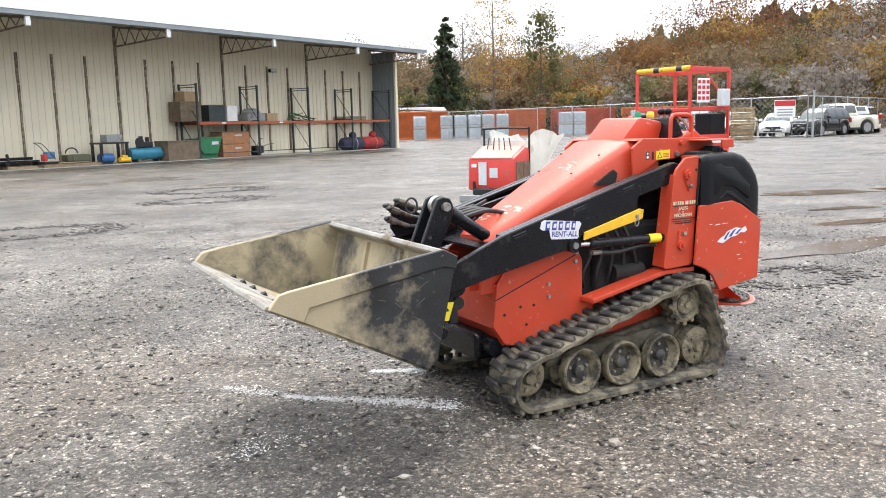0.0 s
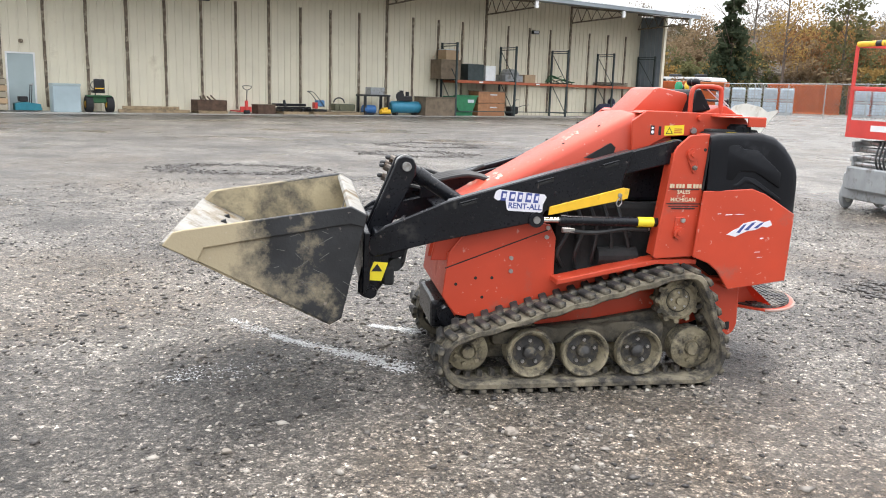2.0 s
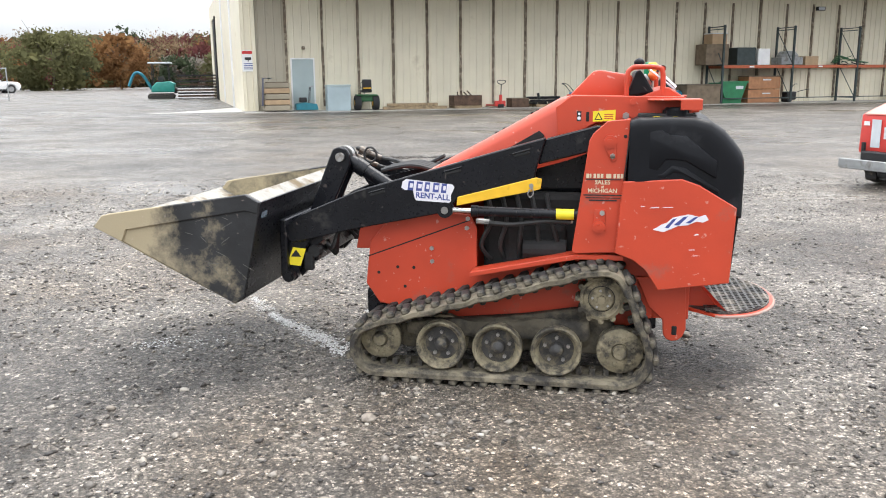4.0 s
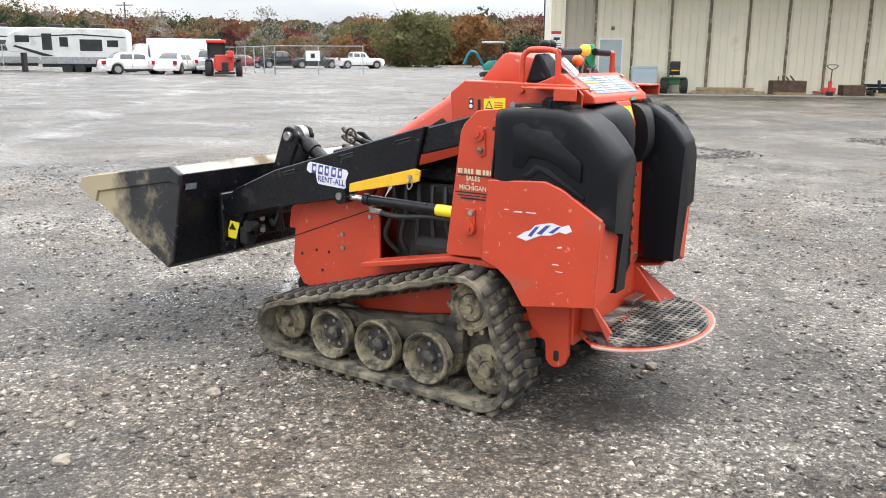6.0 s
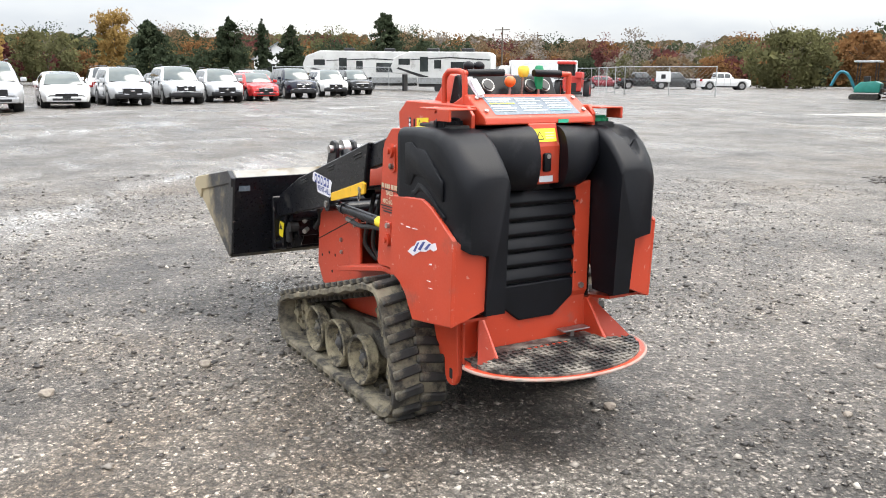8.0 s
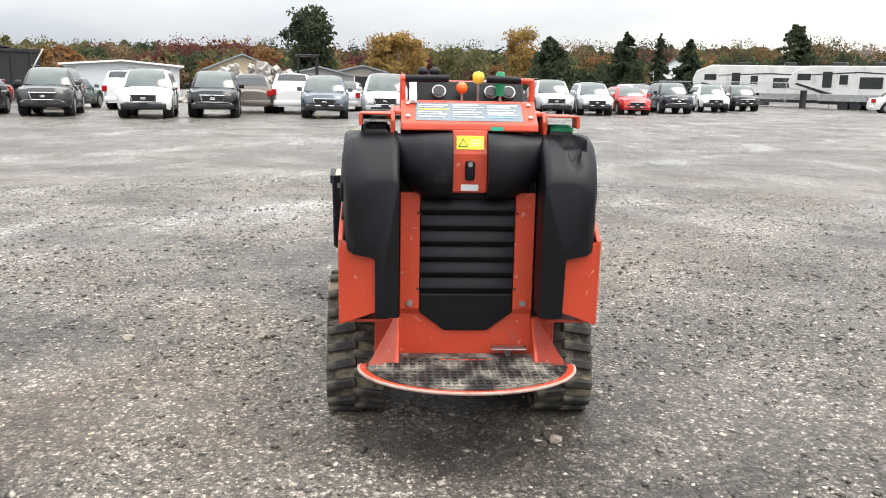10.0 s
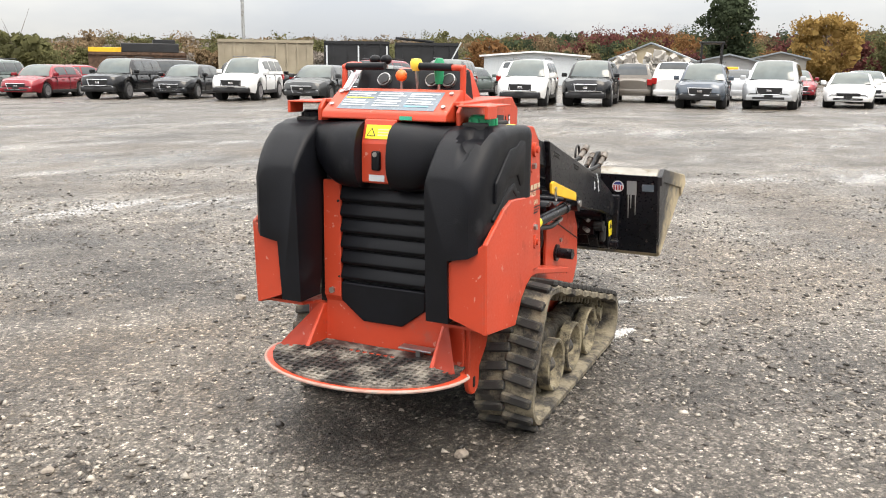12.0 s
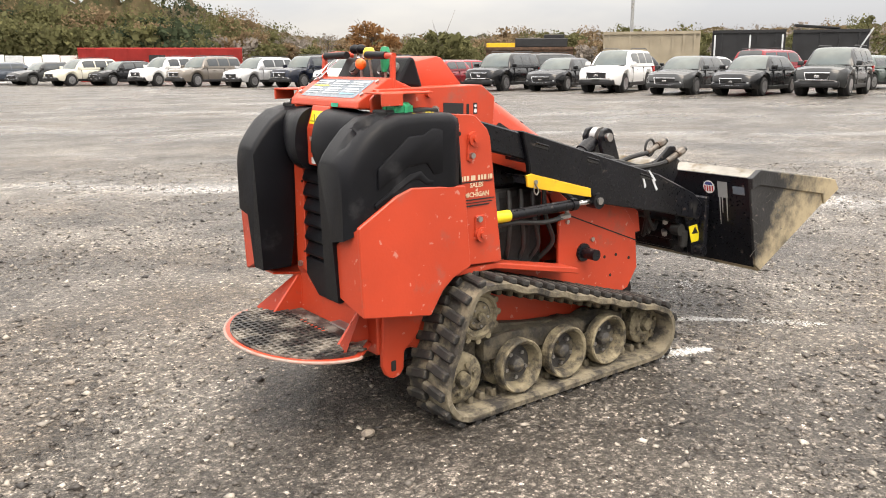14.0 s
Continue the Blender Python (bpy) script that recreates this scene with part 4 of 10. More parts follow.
part("arm_cross_tube", join(rod((-0.90, -0.40, 0.655), (-0.90, 0.40, 0.655), 0.045, 20), span(-0.99, -0.90, -0.36, 0.36, 0.52, 0.72, 0.01)), M_BLACKPAINT, loader, "black cross tube")
part("attachment_plate", plate([(-1.02, 0.44), (-1.055, 0.46), (-1.05, 0.74), (-1.02, 0.74)], -0.46, 0.46, 0.006), M_BLACKPAINT, loader, "black quick-attach plate")
# tilt link and its cylinder between the arms
for y in (-0.155, -0.045):
    part("tilt_link", plate([(-0.885, 1.02), (-0.87, 1.05), (-0.84, 1.062), (-0.80, 1.052), (-0.782, 1.02), (-0.785, 0.97), (-0.93, 0.66), (-1.0, 0.61), (-1.04, 0.65)], y - 0.012, y + 0.012, 0.005), M_BLACKPAINT, loader, "black tilt link plate")
part("tilt_pin", join(rod((-0.829, -0.19, 1.013), (-0.829, -0.01, 1.013), 0.022, 18), rod((-0.829, -0.115, 1.013), (-0.829, -0.075, 1.013), 0.05, 20)), M_STEEL, loader, "bare steel pin", smooth=True)
part("tilt_cylinder", join(rod((-0.80, -0.10, 0.99), (-0.50, -0.10, 0.80), 0.034, 20), rod((-0.77, -0.10, 0.971), (-0.72, -0.10, 0.939), 0.041, 20)), M_BLACKPAINT, loader, "black tilt cylinder", smooth=True)
M_COUPLER = mat("dull_steel", (0.17, 0.15, 0.13), 0.5, 0.6, 0.3, 30, 0.1, 90, (0.10, 0.07, 0.05), 0.5, 25)
ear = part("coupler_bracket", plate([(-0.56, 0.885), (-0.66, 0.90), (-0.80, 1.0), (-0.845, 1.0), (-0.87, 0.96), (-0.88, 0.86), (-0.84, 0.80), (-0.66, 0.84)], 0.37, 0.386, 0.004), M_BLACKPAINT, loader, "black coupler bracket on the arm")
for k, (x, y, z) in enumerate(((-0.86, 0.33, 0.955), (-0.85, 0.40, 0.965), (-0.83, 0.30, 1.0), (-0.87, 0.345, 0.90))):
    cp = part("auxiliary_coupler", rod((x + 0.085, y, z - 0.035), (x - 0.005, y, z), 0.014, 12), M_COUPLER, ear, "dull muddy steel hydraulic coupler", smooth=True)
    part("collar", rod((x + 0.01, y, z - 0.006), (x - 0.035, y, z + 0.012), 0.02, 8), M_COUPLER, cp)
    part("dust_cap", ball(x - 0.045, y, z + 0.016, 0.016, 0.8), M_HOSE, cp, "hanging dust cap", smooth=True)
    part("hose", pipe(curve_pts([(x + 0.085, y, z - 0.035), (x + 0.18, y - 0.02, z - 0.05), (x + 0.30, y - 0.06, z - 0.02 - 0.03 * k), (x + 0.46, y - 0.10, z - 0.01)]), 0.011, 7), M_HOSE, cp, "black hydraulic hose", smooth=True)
part("coupler_ring", pipe([(-0.80 + 0.035 * math.cos(a), 0.27, 0.985 + 0.04 * math.sin(a)) for a in [2 * math.pi * k / 20 for k in range(21)]], 0.006, 8), M_HOSE, loader, smooth=True)
for x, z, w in ((-0.60, 0.905, 0.05), (-0.63, 0.86, 0.035), (-0.56, 0.88, 0.02)):
    part("paint_scrape", plate([(x, z), (x - w, z - 0.05), (x - w + 0.012, z - 0.056), (x + 0.014, z + 0.003)], 0.4352, 0.4365), M_PALE, ear, "bare scrape on the arm")
part("boom_trough", join(plate([(-0.70, 0.80), (-0.70, 0.87), (0.15, 1.08), (0.15, 1.0)], 0.27, 0.30), plate([(-0.66, 0.79), (-0.66, 0.80), (0.10, 0.93), (0.10, 0.92)], -0.30, 0.30)), M_BLACKPAINT, loader, "black boom cover")
for k in range(4):
    y = -0.02 + 0.06 * k
    part("hose", pipe(curve_pts([(-0.66, y, 0.93), (-0.5, y, 0.96), (-0.3, y * 0.8, 0.93), (0.0, y * 0.6, 0.98)]), 0.012, 7), M_HOSE, loader, "black hydraulic hose", smooth=True)

# bucket
BK = [(-1.885, 0.722), (-1.84, 0.775), (-1.80, 0.785), (-1.118, 0.888), (-1.05, 0.852), (-1.155, 0.41), (-1.20, 0.378), (-1.73, 0.648)]
bucket = part("bucket", plate([(-1.155, 0.40), (-1.05, 0.852), (-1.066, 0.858), (-1.172, 0.408)], -0.66, 0.66), M_BLACKPAINT, loader, "worn black bucket caked with tan clay")
part("bucket_bottom", join(plate([(-1.155, 0.40), (-1.205, 0.372), (-1.80, 0.672), (-1.79, 0.69), (-1.205, 0.392), (-1.165, 0.415)], -0.66, 0.66)), M_BUCKET, bucket, "black bucket bottom with tan clay")
for s in SIDES:
    part("bucket_side", plate(BK, s * 0.655, s * 0.672, 0.003), M_BUCKET, bucket, "scraped black bucket side with tan clay")
    part("rim_band", plate([(-1.885, 0.722), (-1.84, 0.777), (-1.80, 0.787), (-1.118, 0.890), (-1.05, 0.854), (-1.062, 0.80), (-1.12, 0.815), (-1.72, 0.712), (-1.745, 0.655)], s * 0.667, s * 0.684, 0.004), M_BUCKET, bucket, "tan-stained rim band")
    part("inner_side", plate([(-1.86, 0.72), (-1.80, 0.778), (-1.12, 0.880), (-1.07, 0.85), (-1.165, 0.42), (-1.205, 0.395), (-1.75, 0.67)], s * 0.650, s * 0.6545), M_BUCKET_IN, bucket, "clay-stained inner side")
part("inner_back", plate([(-1.172, 0.408), (-1.067, 0.857), (-1.071, 0.858), (-1.177, 0.410)], -0.649, 0.649), M_BUCKET_IN, bucket, "clay-stained inner back")
part("inner_floor", plate([(-1.21, 0.394), (-1.66, 0.62), (-1.66, 0.626), (-1.21, 0.399)], -0.649, 0.649), M_BUCKET_IN, bucket, "clay-stained bucket floor")
part("cutting_edge", plate([(-1.66, 0.612), (-1.90, 0.722), (-1.885, 0.738), (-1.65, 0.628)], -0.668, 0.668, 0.003), M_EDGE, bucket, "worn steel cutting edge")
each("edge_hole", [rod((-1.735, y, 0.650), (-1.743, y, 0.6745), 0.022, 14) for y in (-0.45, -0.27, -0.09, 0.09, 0.27, 0.45)], M_DARK, bucket, "bolt hole in the cutting edge")
part("top_lip", plate([(-1.05, 0.852), (-1.118, 0.890), (-1.135, 0.868), (-1.075, 0.825)], -0.655, 0.655, 0.006), M_EDGE, bucket, "pale worn top lip")
each("stiffener", [plate([(-1.08, 0.82), (-1.17, 0.43), (-1.185, 0.43), (-1.10, 0.82)], y - 0.012, y + 0.012) for y in (-0.2, 0.2)], M_BUCKET_IN, bucket)
rs = random.Random(8)
for s in SIDES:
    for k in range(26):
        x, z, w = rs.uniform(-1.5, -1.14), rs.uniform(0.5, 0.82), rs.uniform(0.012, 0.06)
        if z < 0.40 + (-1.16 - x) * 0.52 + 0.05 or z > 0.84 + (x + 1.12) * 0.15:
            continue
        dz = w * rs.uniform(-1.2, 0.9)
        part("scrape", plate([(x, z), (x + w, z + dz), (x + w, z + dz + 0.003), (x, z + 0.0016)], s * 0.6718, s * 0.6732), M_SCRAPE, bucket, "pale scratch")
for y0, y1, z0, z1, mt, nm in ((0.40, 0.48, 0.755, 0.815, M_WHITE, "round_flag_sticker"), (0.49, 0.545, 0.74, 0.82, M_GREY, "grey_sticker"), (0.575, 0.64, 0.765, 0.805, M_PANEL, "oval_sticker"), (-0.64, -0.575, 0.775, 0.805, M_PANEL, "oval_sticker")):
    xf = lambda z: -1.05 - (0.852 - z) * 0.2323 + 0.004
    if nm == "round_flag_sticker":
        cy, cz = (y0 + y1) / 2, (z0 + z1) / 2
        ring = [(xf(cz + 0.033 * math.sin(a)), cy + 0.033 * math.cos(a), cz + 0.033 * math.sin(a)) for a in [2 * math.pi * k / 24 for k in range(24)]]
        sheet(ring, nm, mt, bucket, "round red and white flag sticker")
        for k in range(4):
            yy = cy - 0.022 + 0.0145 * k
            sheet([(xf(cz - 0.022) + 0.0015, yy - 0.004, cz - 0.022), (xf(cz - 0.022) + 0.0015, yy + 0.004, cz - 0.022), (xf(cz + 0.006) + 0.0015, yy + 0.004, cz + 0.006), (xf(cz + 0.006) + 0.0015, yy - 0.004, cz + 0.006)], "red_stripe", M_REDINK, bucket)
        sheet([(xf(cz + 0.010) + 0.0015, cy - 0.026, cz + 0.010), (xf(cz + 0.010) + 0.0015, cy + 0.026, cz + 0.010), (xf(cz + 0.026) + 0.0015, cy + 0.014, cz + 0.026), (xf(cz + 0.026) + 0.0015, cy - 0.014, cz + 0.026)], "blue_field", M_BLUEINK, bucket)
    else:
        sheet([(xf(z0), y0, z0), (xf(z0), y1, z0), (xf(z1), y1, z1), (xf(z1), y0, z1)], nm, mt, bucket)
for y, z0 in ((0.495, 0.60), (0.51, 0.66), (0.535, 0.62)):
    sheet([(xf(z0), y, z0), (xf(z0), y + 0.004, z0), (xf(0.74), y + 0.008, 0.74), (xf(0.74), y, 0.74)], "white_drip", M_GREY, bucket, "pale drip stain")

# red body: sloping nose, hood and console
def nose_body():
    bm = bmesh.new()
    st = [(-0.585, 0.79, 0.835, 0.15), (-0.55, 0.80, 0.865, 0.16), (-0.47, 0.84, 0.907, 0.168), (-0.1, 0.90, 1.105, 0.205), (0.245, 1.0, 1.295, 0.245), (0.31, 1.02, 1.312, 0.25), (0.46, 1.08, 1.312, 0.262)]
    rows = []
    for x, zb, zt, w in st:
        prof = [(-w, zb), (-w, zt - 0.055), (-w + 0.012, zt - 0.03), (-w + 0.035, zt - 0.008), (0, zt), (w - 0.035, zt - 0.008), (w - 0.012, zt - 0.03), (w, zt - 0.055), (w, zb)]
        rows.append([bm.verts.new((x, y, z)) for y, z in prof])
    for a, b_ in zip(rows, rows[1:]):
        for k in range(len(a) - 1):
            bm.faces.new((a[k], a[k + 1], b_[k + 1], b_[k]))
    for r in (rows[0], rows[-1]):
        bm.faces.new(r)
    bm.faces.new([r[0] for r in rows] + [r[-1] for r in rows[::-1]])
    return bm
nose = part("nose_cover", nose_body(), M_RED, loader, "orange-red sloping nose cover with worn lettering", smooth=True)
part("hood_hump", bevel(join(plate([(0.27, 1.285), (0.40, 1.42), (0.43, 1.425), (0.575, 1.40), (0.60, 1.30)], -0.16, 0.16)), 0.012, 2), M_RED, loader, "angular orange-red hood hump", smooth=True)
for s in SIDES:
    part("nose_grille", plate([(0.03, 1.075), (0.16, 1.15), (0.185, 1.13), (0.17, 1.075)], s * 0.233, s * 0.2475), M_DARK, nose, "dark vent mesh")
    body_side = part("body_side", plate([(0.24, 1.262), (0.31, 1.312), (0.80, 1.305), (0.835, 1.27), (0.83, 1.18), (0.58, 1.20), (0.42, 1.19), (0.25, 1.10)], s * 0.285, s * 0.302, 0.003), M_RED, loader, "orange-red upper side panel")
    part("body_side_top", plate([(0.28, 1.300), (0.31, 1.312), (0.80, 1.305), (0.80, 1.290)], s * 0.12, s * 0.286, 0.003), M_RED, body_side)
    part("warning_label", plate([(0.405, 1.195), (0.405, 1.242), (0.505, 1.248), (0.505, 1.2)], s * 0.302, s * 0.3035), M_LABEL_Y if s < 0 else M_INK, body_side, "yellow fire warning label" if s < 0 else "black data plate")
    if s < 0:
        part("label_triangle", join(plate([(0.412, 1.203), (0.43, 1.237), (0.448, 1.204)], s * 0.3034, s * 0.304)), M_INK, body_side)
        part("label_triangle_inner", plate([(0.418, 1.2065), (0.43, 1.230), (0.442, 1.207)], s * 0.304, s * 0.3045), M_LABEL_Y, body_side)
        each("label_bar", [span(0.455, 0.495, s * 0.3034, s * 0.304, z, z + 0.004) for z in (1.208, 1.217, 1.226)], M_REDINK, body_side)
    part("hook_label", span(0.334, 0.354, s * 0.302, s * 0.3035, 1.198, 1.242), M_INK, body_side)
    part("hook_mark", join(rod((0.344, s * 0.303, 1.23), (0.344, s * 0.3045, 1.23), 0.006, 12), rod((0.344, s * 0.303, 1.211), (0.344, s * 0.3045, 1.211), 0.008, 12)), M_PAPER, body_side)
    part("slot", bevel(span(0.374, 0.390, s * 0.296, s * 0.3035, 1.195, 1.24), 0.004, 2), M_DARK, body_side)
    part("bolt", rod((0.55, s * 0.30, 1.222), (0.55, s * 0.318, 1.222), 0.016, 6), M_STEEL, body_side)
    part("latch_bolt", rod((0.58, s * 0.30, 1.283), (0.58, s * 0.322, 1.283), 0.014, 10), M_RED, body_side)
    # dark block in place of the shaded tank recess, with the flap over the filler cap
    part("filler_flap", join(span(0.64, 0.865, s * 0.30, s * 0.418, 1.290, 1.297, 0.002, 1), span(0.775, 0.865, s * 0.408, s * 0.42, 1.25, 1.295, 0.002, 1)), M_RED, body_side, "orange-red flap")
    part("recess_block", span(0.60, 0.84, s * 0.31, s * 0.40, 1.20, 1.235, 0.008), M_DARK, body_side)
    cap_m = M_GREENP if s > 0 else M_PLASTIC
    cap = part("filler_cap", join(lathe([(0, 0), (0.05, 0), (0.05, 0.035), (0.042, 0.045), (0, 0.045)], 20, Matrix.Translation((0.76, s * 0.36, 1.215)))), cap_m, loader, "green fuel cap" if s > 0 else "black hydraulic tank cap", smooth=True)
    each("cap_rib", [box(0.05 * math.cos(a), 0.05 * math.sin(a), 0.017, 0.012, 0.012, 0.034, 0.002, 1, Matrix.Translation((0.76, s * 0.36, 1.215)) @ Matrix.Rotation(0, 4, "Z")) for a in [2 * math.pi * k / 8 for k in range(8)]], cap_m, cap)
    part("tank_sticker", span(0.66, 0.76, s * 0.42, s * 0.45, 1.2235, 1.2245), M_LABEL_Y, body_side)

# worn white lettering on the nose
def on_nose(x, y):
    """A point of the nose's sloping top, a hair above the paint."""
    za, zb = (0.907 + (x + 0.47) * 0.198 / 0.37), (1.105 + (x + 0.1) * 0.19 / 0.345)
    return Vector((x, y, (za if x < -0.1 else zb) + 0.0012 - abs(y) * 0.05))
M_WORNINK = mat("worn_ink", (0.62, 0.42, 0.36), 0.5, 0, 0.2, 40, 0.1, 120, (0.50, 0.16, 0.10), 0.5, 45)
worn = random.Random(12)
for x, y, sx, sy, k in ((-0.44, 0.03, 0.045, 0.10, 5), (-0.37, -0.02, 0.03, 0.09, 5), (0.02, -0.03, 0.035, 0.07, 7)):
    bm = bmesh.new()
    for _ in range(k):
        cx, cy, r = x + worn.uniform(-sx, sx), y + worn.uniform(-sy, sy), worn.uniform(0.008, 0.022)
        ring = [on_nose(cx + r * worn.uniform(0.3, 0.9) * math.cos(2 * math.pi * q / 13), cy + r * worn.uniform(0.7, 2.6) * math.sin(2 * math.pi * q / 13)) for q in range(13)]
        bm.faces.new([bm.verts.new(p) for p in ring])
    part("worn_lettering", bm, M_WORNINK, nose, "worn pale remains of lettering")
for x, y in ((-0.05, -0.15), (0.12, -0.17), (0.12, 0.17), (-0.05, 0.15)):
    z = 0.90 + (x + 0.48) * math.tan(radians(28.3)) + 0.006
    part("rivet", box(0, 0, 0, 0.012, 0.012, 0.006, 0.002, 1, Matrix.Translation((x, y, z)) @ Matrix.Rotation(-radians(28.3), 4, "Y")), M_DARK, nose)

# rear console with the instruction decal
CON = [(0.60, 1.30), (0.715, 1.345), (0.735, 1.345), (0.865, 1.262), (0.872, 1.235), (0.60, 1.215)]
console = part("console", bevel(plate(CON, -0.262, 0.262), 0.006, 2), M_RED, loader, "orange-red console top")
cs = Vector((0.865 - 0.735, 0, 1.262 - 1.345)).normalized()
cn = Vector((-cs.z, 0, cs.x))
if cn.z < 0:
    cn = -cn
def on_console(u, y, up):
    return Vector((0.735, y, 1.345)) + cs * u + cn * up
def decal(u0, u1, y0, y1, up, material, name, label=""):
    sheet([on_console(u0, y0, up), on_console(u1, y0, up), on_console(u1, y1, up), on_console(u0, y1, up)], name, material, console, label)
decal(0.018, 0.138, -0.205, 0.205, 0.0015, M_PANEL, "instruction_decal", "grey instruction decal with pale print")
for ci, y0 in enumerate((-0.195, -0.062, 0.072)):
    for k in range(6):
        u = 0.03 + 0.016 * k
        wd = (0.115, 0.10, 0.118, 0.09, 0.11, 0.10)[(k + ci) % 6]
        decal(u, u + (0.006 if k % 3 else 0.009), y0, y0 + wd, 0.003, M_SKYBLUE if (ci == 2 and k == 5) else (M_LABEL_Y if (ci == 0 and k == 2) else M_PALE), "print_bar")
each("console_bolt", [rod(on_console(u, y, 0), on_console(u, y, 0.008), 0.009, 8) for u in (0.03, 0.115) for y in (-0.235, 0.235)], M_STEEL, console)
part("green_label", span(0.8725, 0.8745, 0.078, 0.128, 1.238, 1.252), M_GREENLAB, console)
# dash, gauges, grab bars and levers
part("dashboard", bevel(plate([(0.55, 1.30), (0.59, 1.418), (0.612, 1.422), (0.675, 1.32)], -0.235, 0.235), 0.01, 2), M_PLASTIC, loader, "black dashboard")
for y in (-0.11, 0.10, 0.17):
    part("gauge", join(rod((0.625, y, 1.365), (0.653, y, 1.382), 0.028, 20)), M_STEEL, loader, "round gauge", smooth=True)
    part("gauge_face", rod((0.6525, y, 1.3815), (0.656, y, 1.384), 0.023, 20), M_INK, loader)
def bar(name, pts, r, material, label=""):
    return part(name, pipe(pts, r, 10), material, loader, label, smooth=True)
bar("grab_bar", curve_pts([(0.55, -0.255, 1.30), (0.552, -0.255, 1.40), (0.57, -0.25, 1.428), (0.60, -0.255, 1.435), (0.68, -0.255, 1.432), (0.705, -0.255, 1.41), (0.708, -0.255, 1.31)], 5), 0.0115, M_RED, "orange-red grab bar")
bar("grab_post", [(0.708, 0.255, 1.30), (0.706, 0.255, 1.425)], 0.0115, M_RED, "orange-red grab post")
bar("front_bar", [(0.705, -0.262, 1.425), (0.705, -0.12, 1.428)], 0.0115, M_RED, "orange-red bar")
bar("front_bar", [(0.705, 0.262, 1.425), (0.705, 0.12, 1.428)], 0.0115, M_RED, "orange-red bar")
part("grip", rod((0.705, -0.245, 1.427), (0.705, -0.075, 1.43), 0.0145, 14), M_PLASTIC, loader, "black foam grip", smooth=True)
part("grip", rod((0.705, 0.075, 1.43), (0.705, 0.21, 1.427), 0.0145, 14), M_PLASTIC, loader, "black foam grip", smooth=True)
for y in (-0.175, -0.125):
    lv = part("lever", rod((0.60, y, 1.30), (0.605, y, 1.45), 0.007, 8), M_STEEL, loader, "black-knobbed lever")
    part("lever_boot", lathe([(0, 0), (0.028, 0), (0.022, 0.015), (0.027, 0.022), (0.019, 0.036), (0.024, 0.043), (0.015, 0.06), (0.0, 0.062)], 16, Matrix.Translation((0.60, y, 1.335))), M_DARK, lv, "ribbed rubber boot", smooth=True)
    part("knob", ball(0.605, y, 1.455, 0.023, 0.85), M_PLASTIC, lv, "black knob", smooth=True)
lv = part("lever", rod((0.67, -0.02, 1.33), (0.675, -0.02, 1.385), 0.006, 8), M_STEEL, loader, "orange-knobbed lever")
part("knob", ball(0.675, -0.02, 1.395, 0.023), M_ORANGEP, lv, "orange knob", smooth=True)
lv = part("lever", rod((0.66, 0.045, 1.32), (0.675, 0.045, 1.42), 0.006, 8), M_STEEL, loader, "yellow-handled lever")
part("knob", lathe([(0, 0), (0.014, 0), (0.022, 0.012), (0.024, 0.032), (0.017, 0.045), (0, 0.047)], 16, Matrix.Translation((0.676, 0.045, 1.413))), M_YELLOWP, lv, "yellow knob", smooth=True)
lv = part("lever", rod((0.655, 0.135, 1.32), (0.66, 0.135, 1.37), 0.007, 8), M_STEEL, loader, "green-handled lever")
part("knob", lathe([(0, 0), (0.016, 0.004), (0.019, 0.05), (0.021, 0.08), (0.014, 0.098), (0, 0.10)], 16, Matrix.Translation((0.66, 0.135, 1.362))), M_GREENP, lv, "green handle", smooth=True)
part("tag", bevel(box(0, 0, 0, 0.09, 0.028, 0.004, 0.0, 1, Matrix.Translation((0.735, -0.215, 1.375)) @ Matrix.Rotation(radians(42), 4, "Y") @ Matrix.Rotation(radians(18), 4, "X")), 0.001, 1), M_PAPER, loader, "white wire-on tag")
part("tag_strip", box(0, 0, 0, 0.16, 0.03, 0.003, 0.0, 1, Matrix.Translation((0.70, -0.215, 1.385)) @ Matrix.Rotation(radians(38), 4, "Y") @ Matrix.Rotation(radians(12), 4, "X")), M_PAPER, loader, "white paper strip")
part("cable_loop", pipe(curve_pts([(0.56, -0.19, 1.31), (0.60, -0.22, 1.36), (0.64, -0.23, 1.33), (0.66, -0.20, 1.31)]), 0.006, 6), M_HOSE, loader)

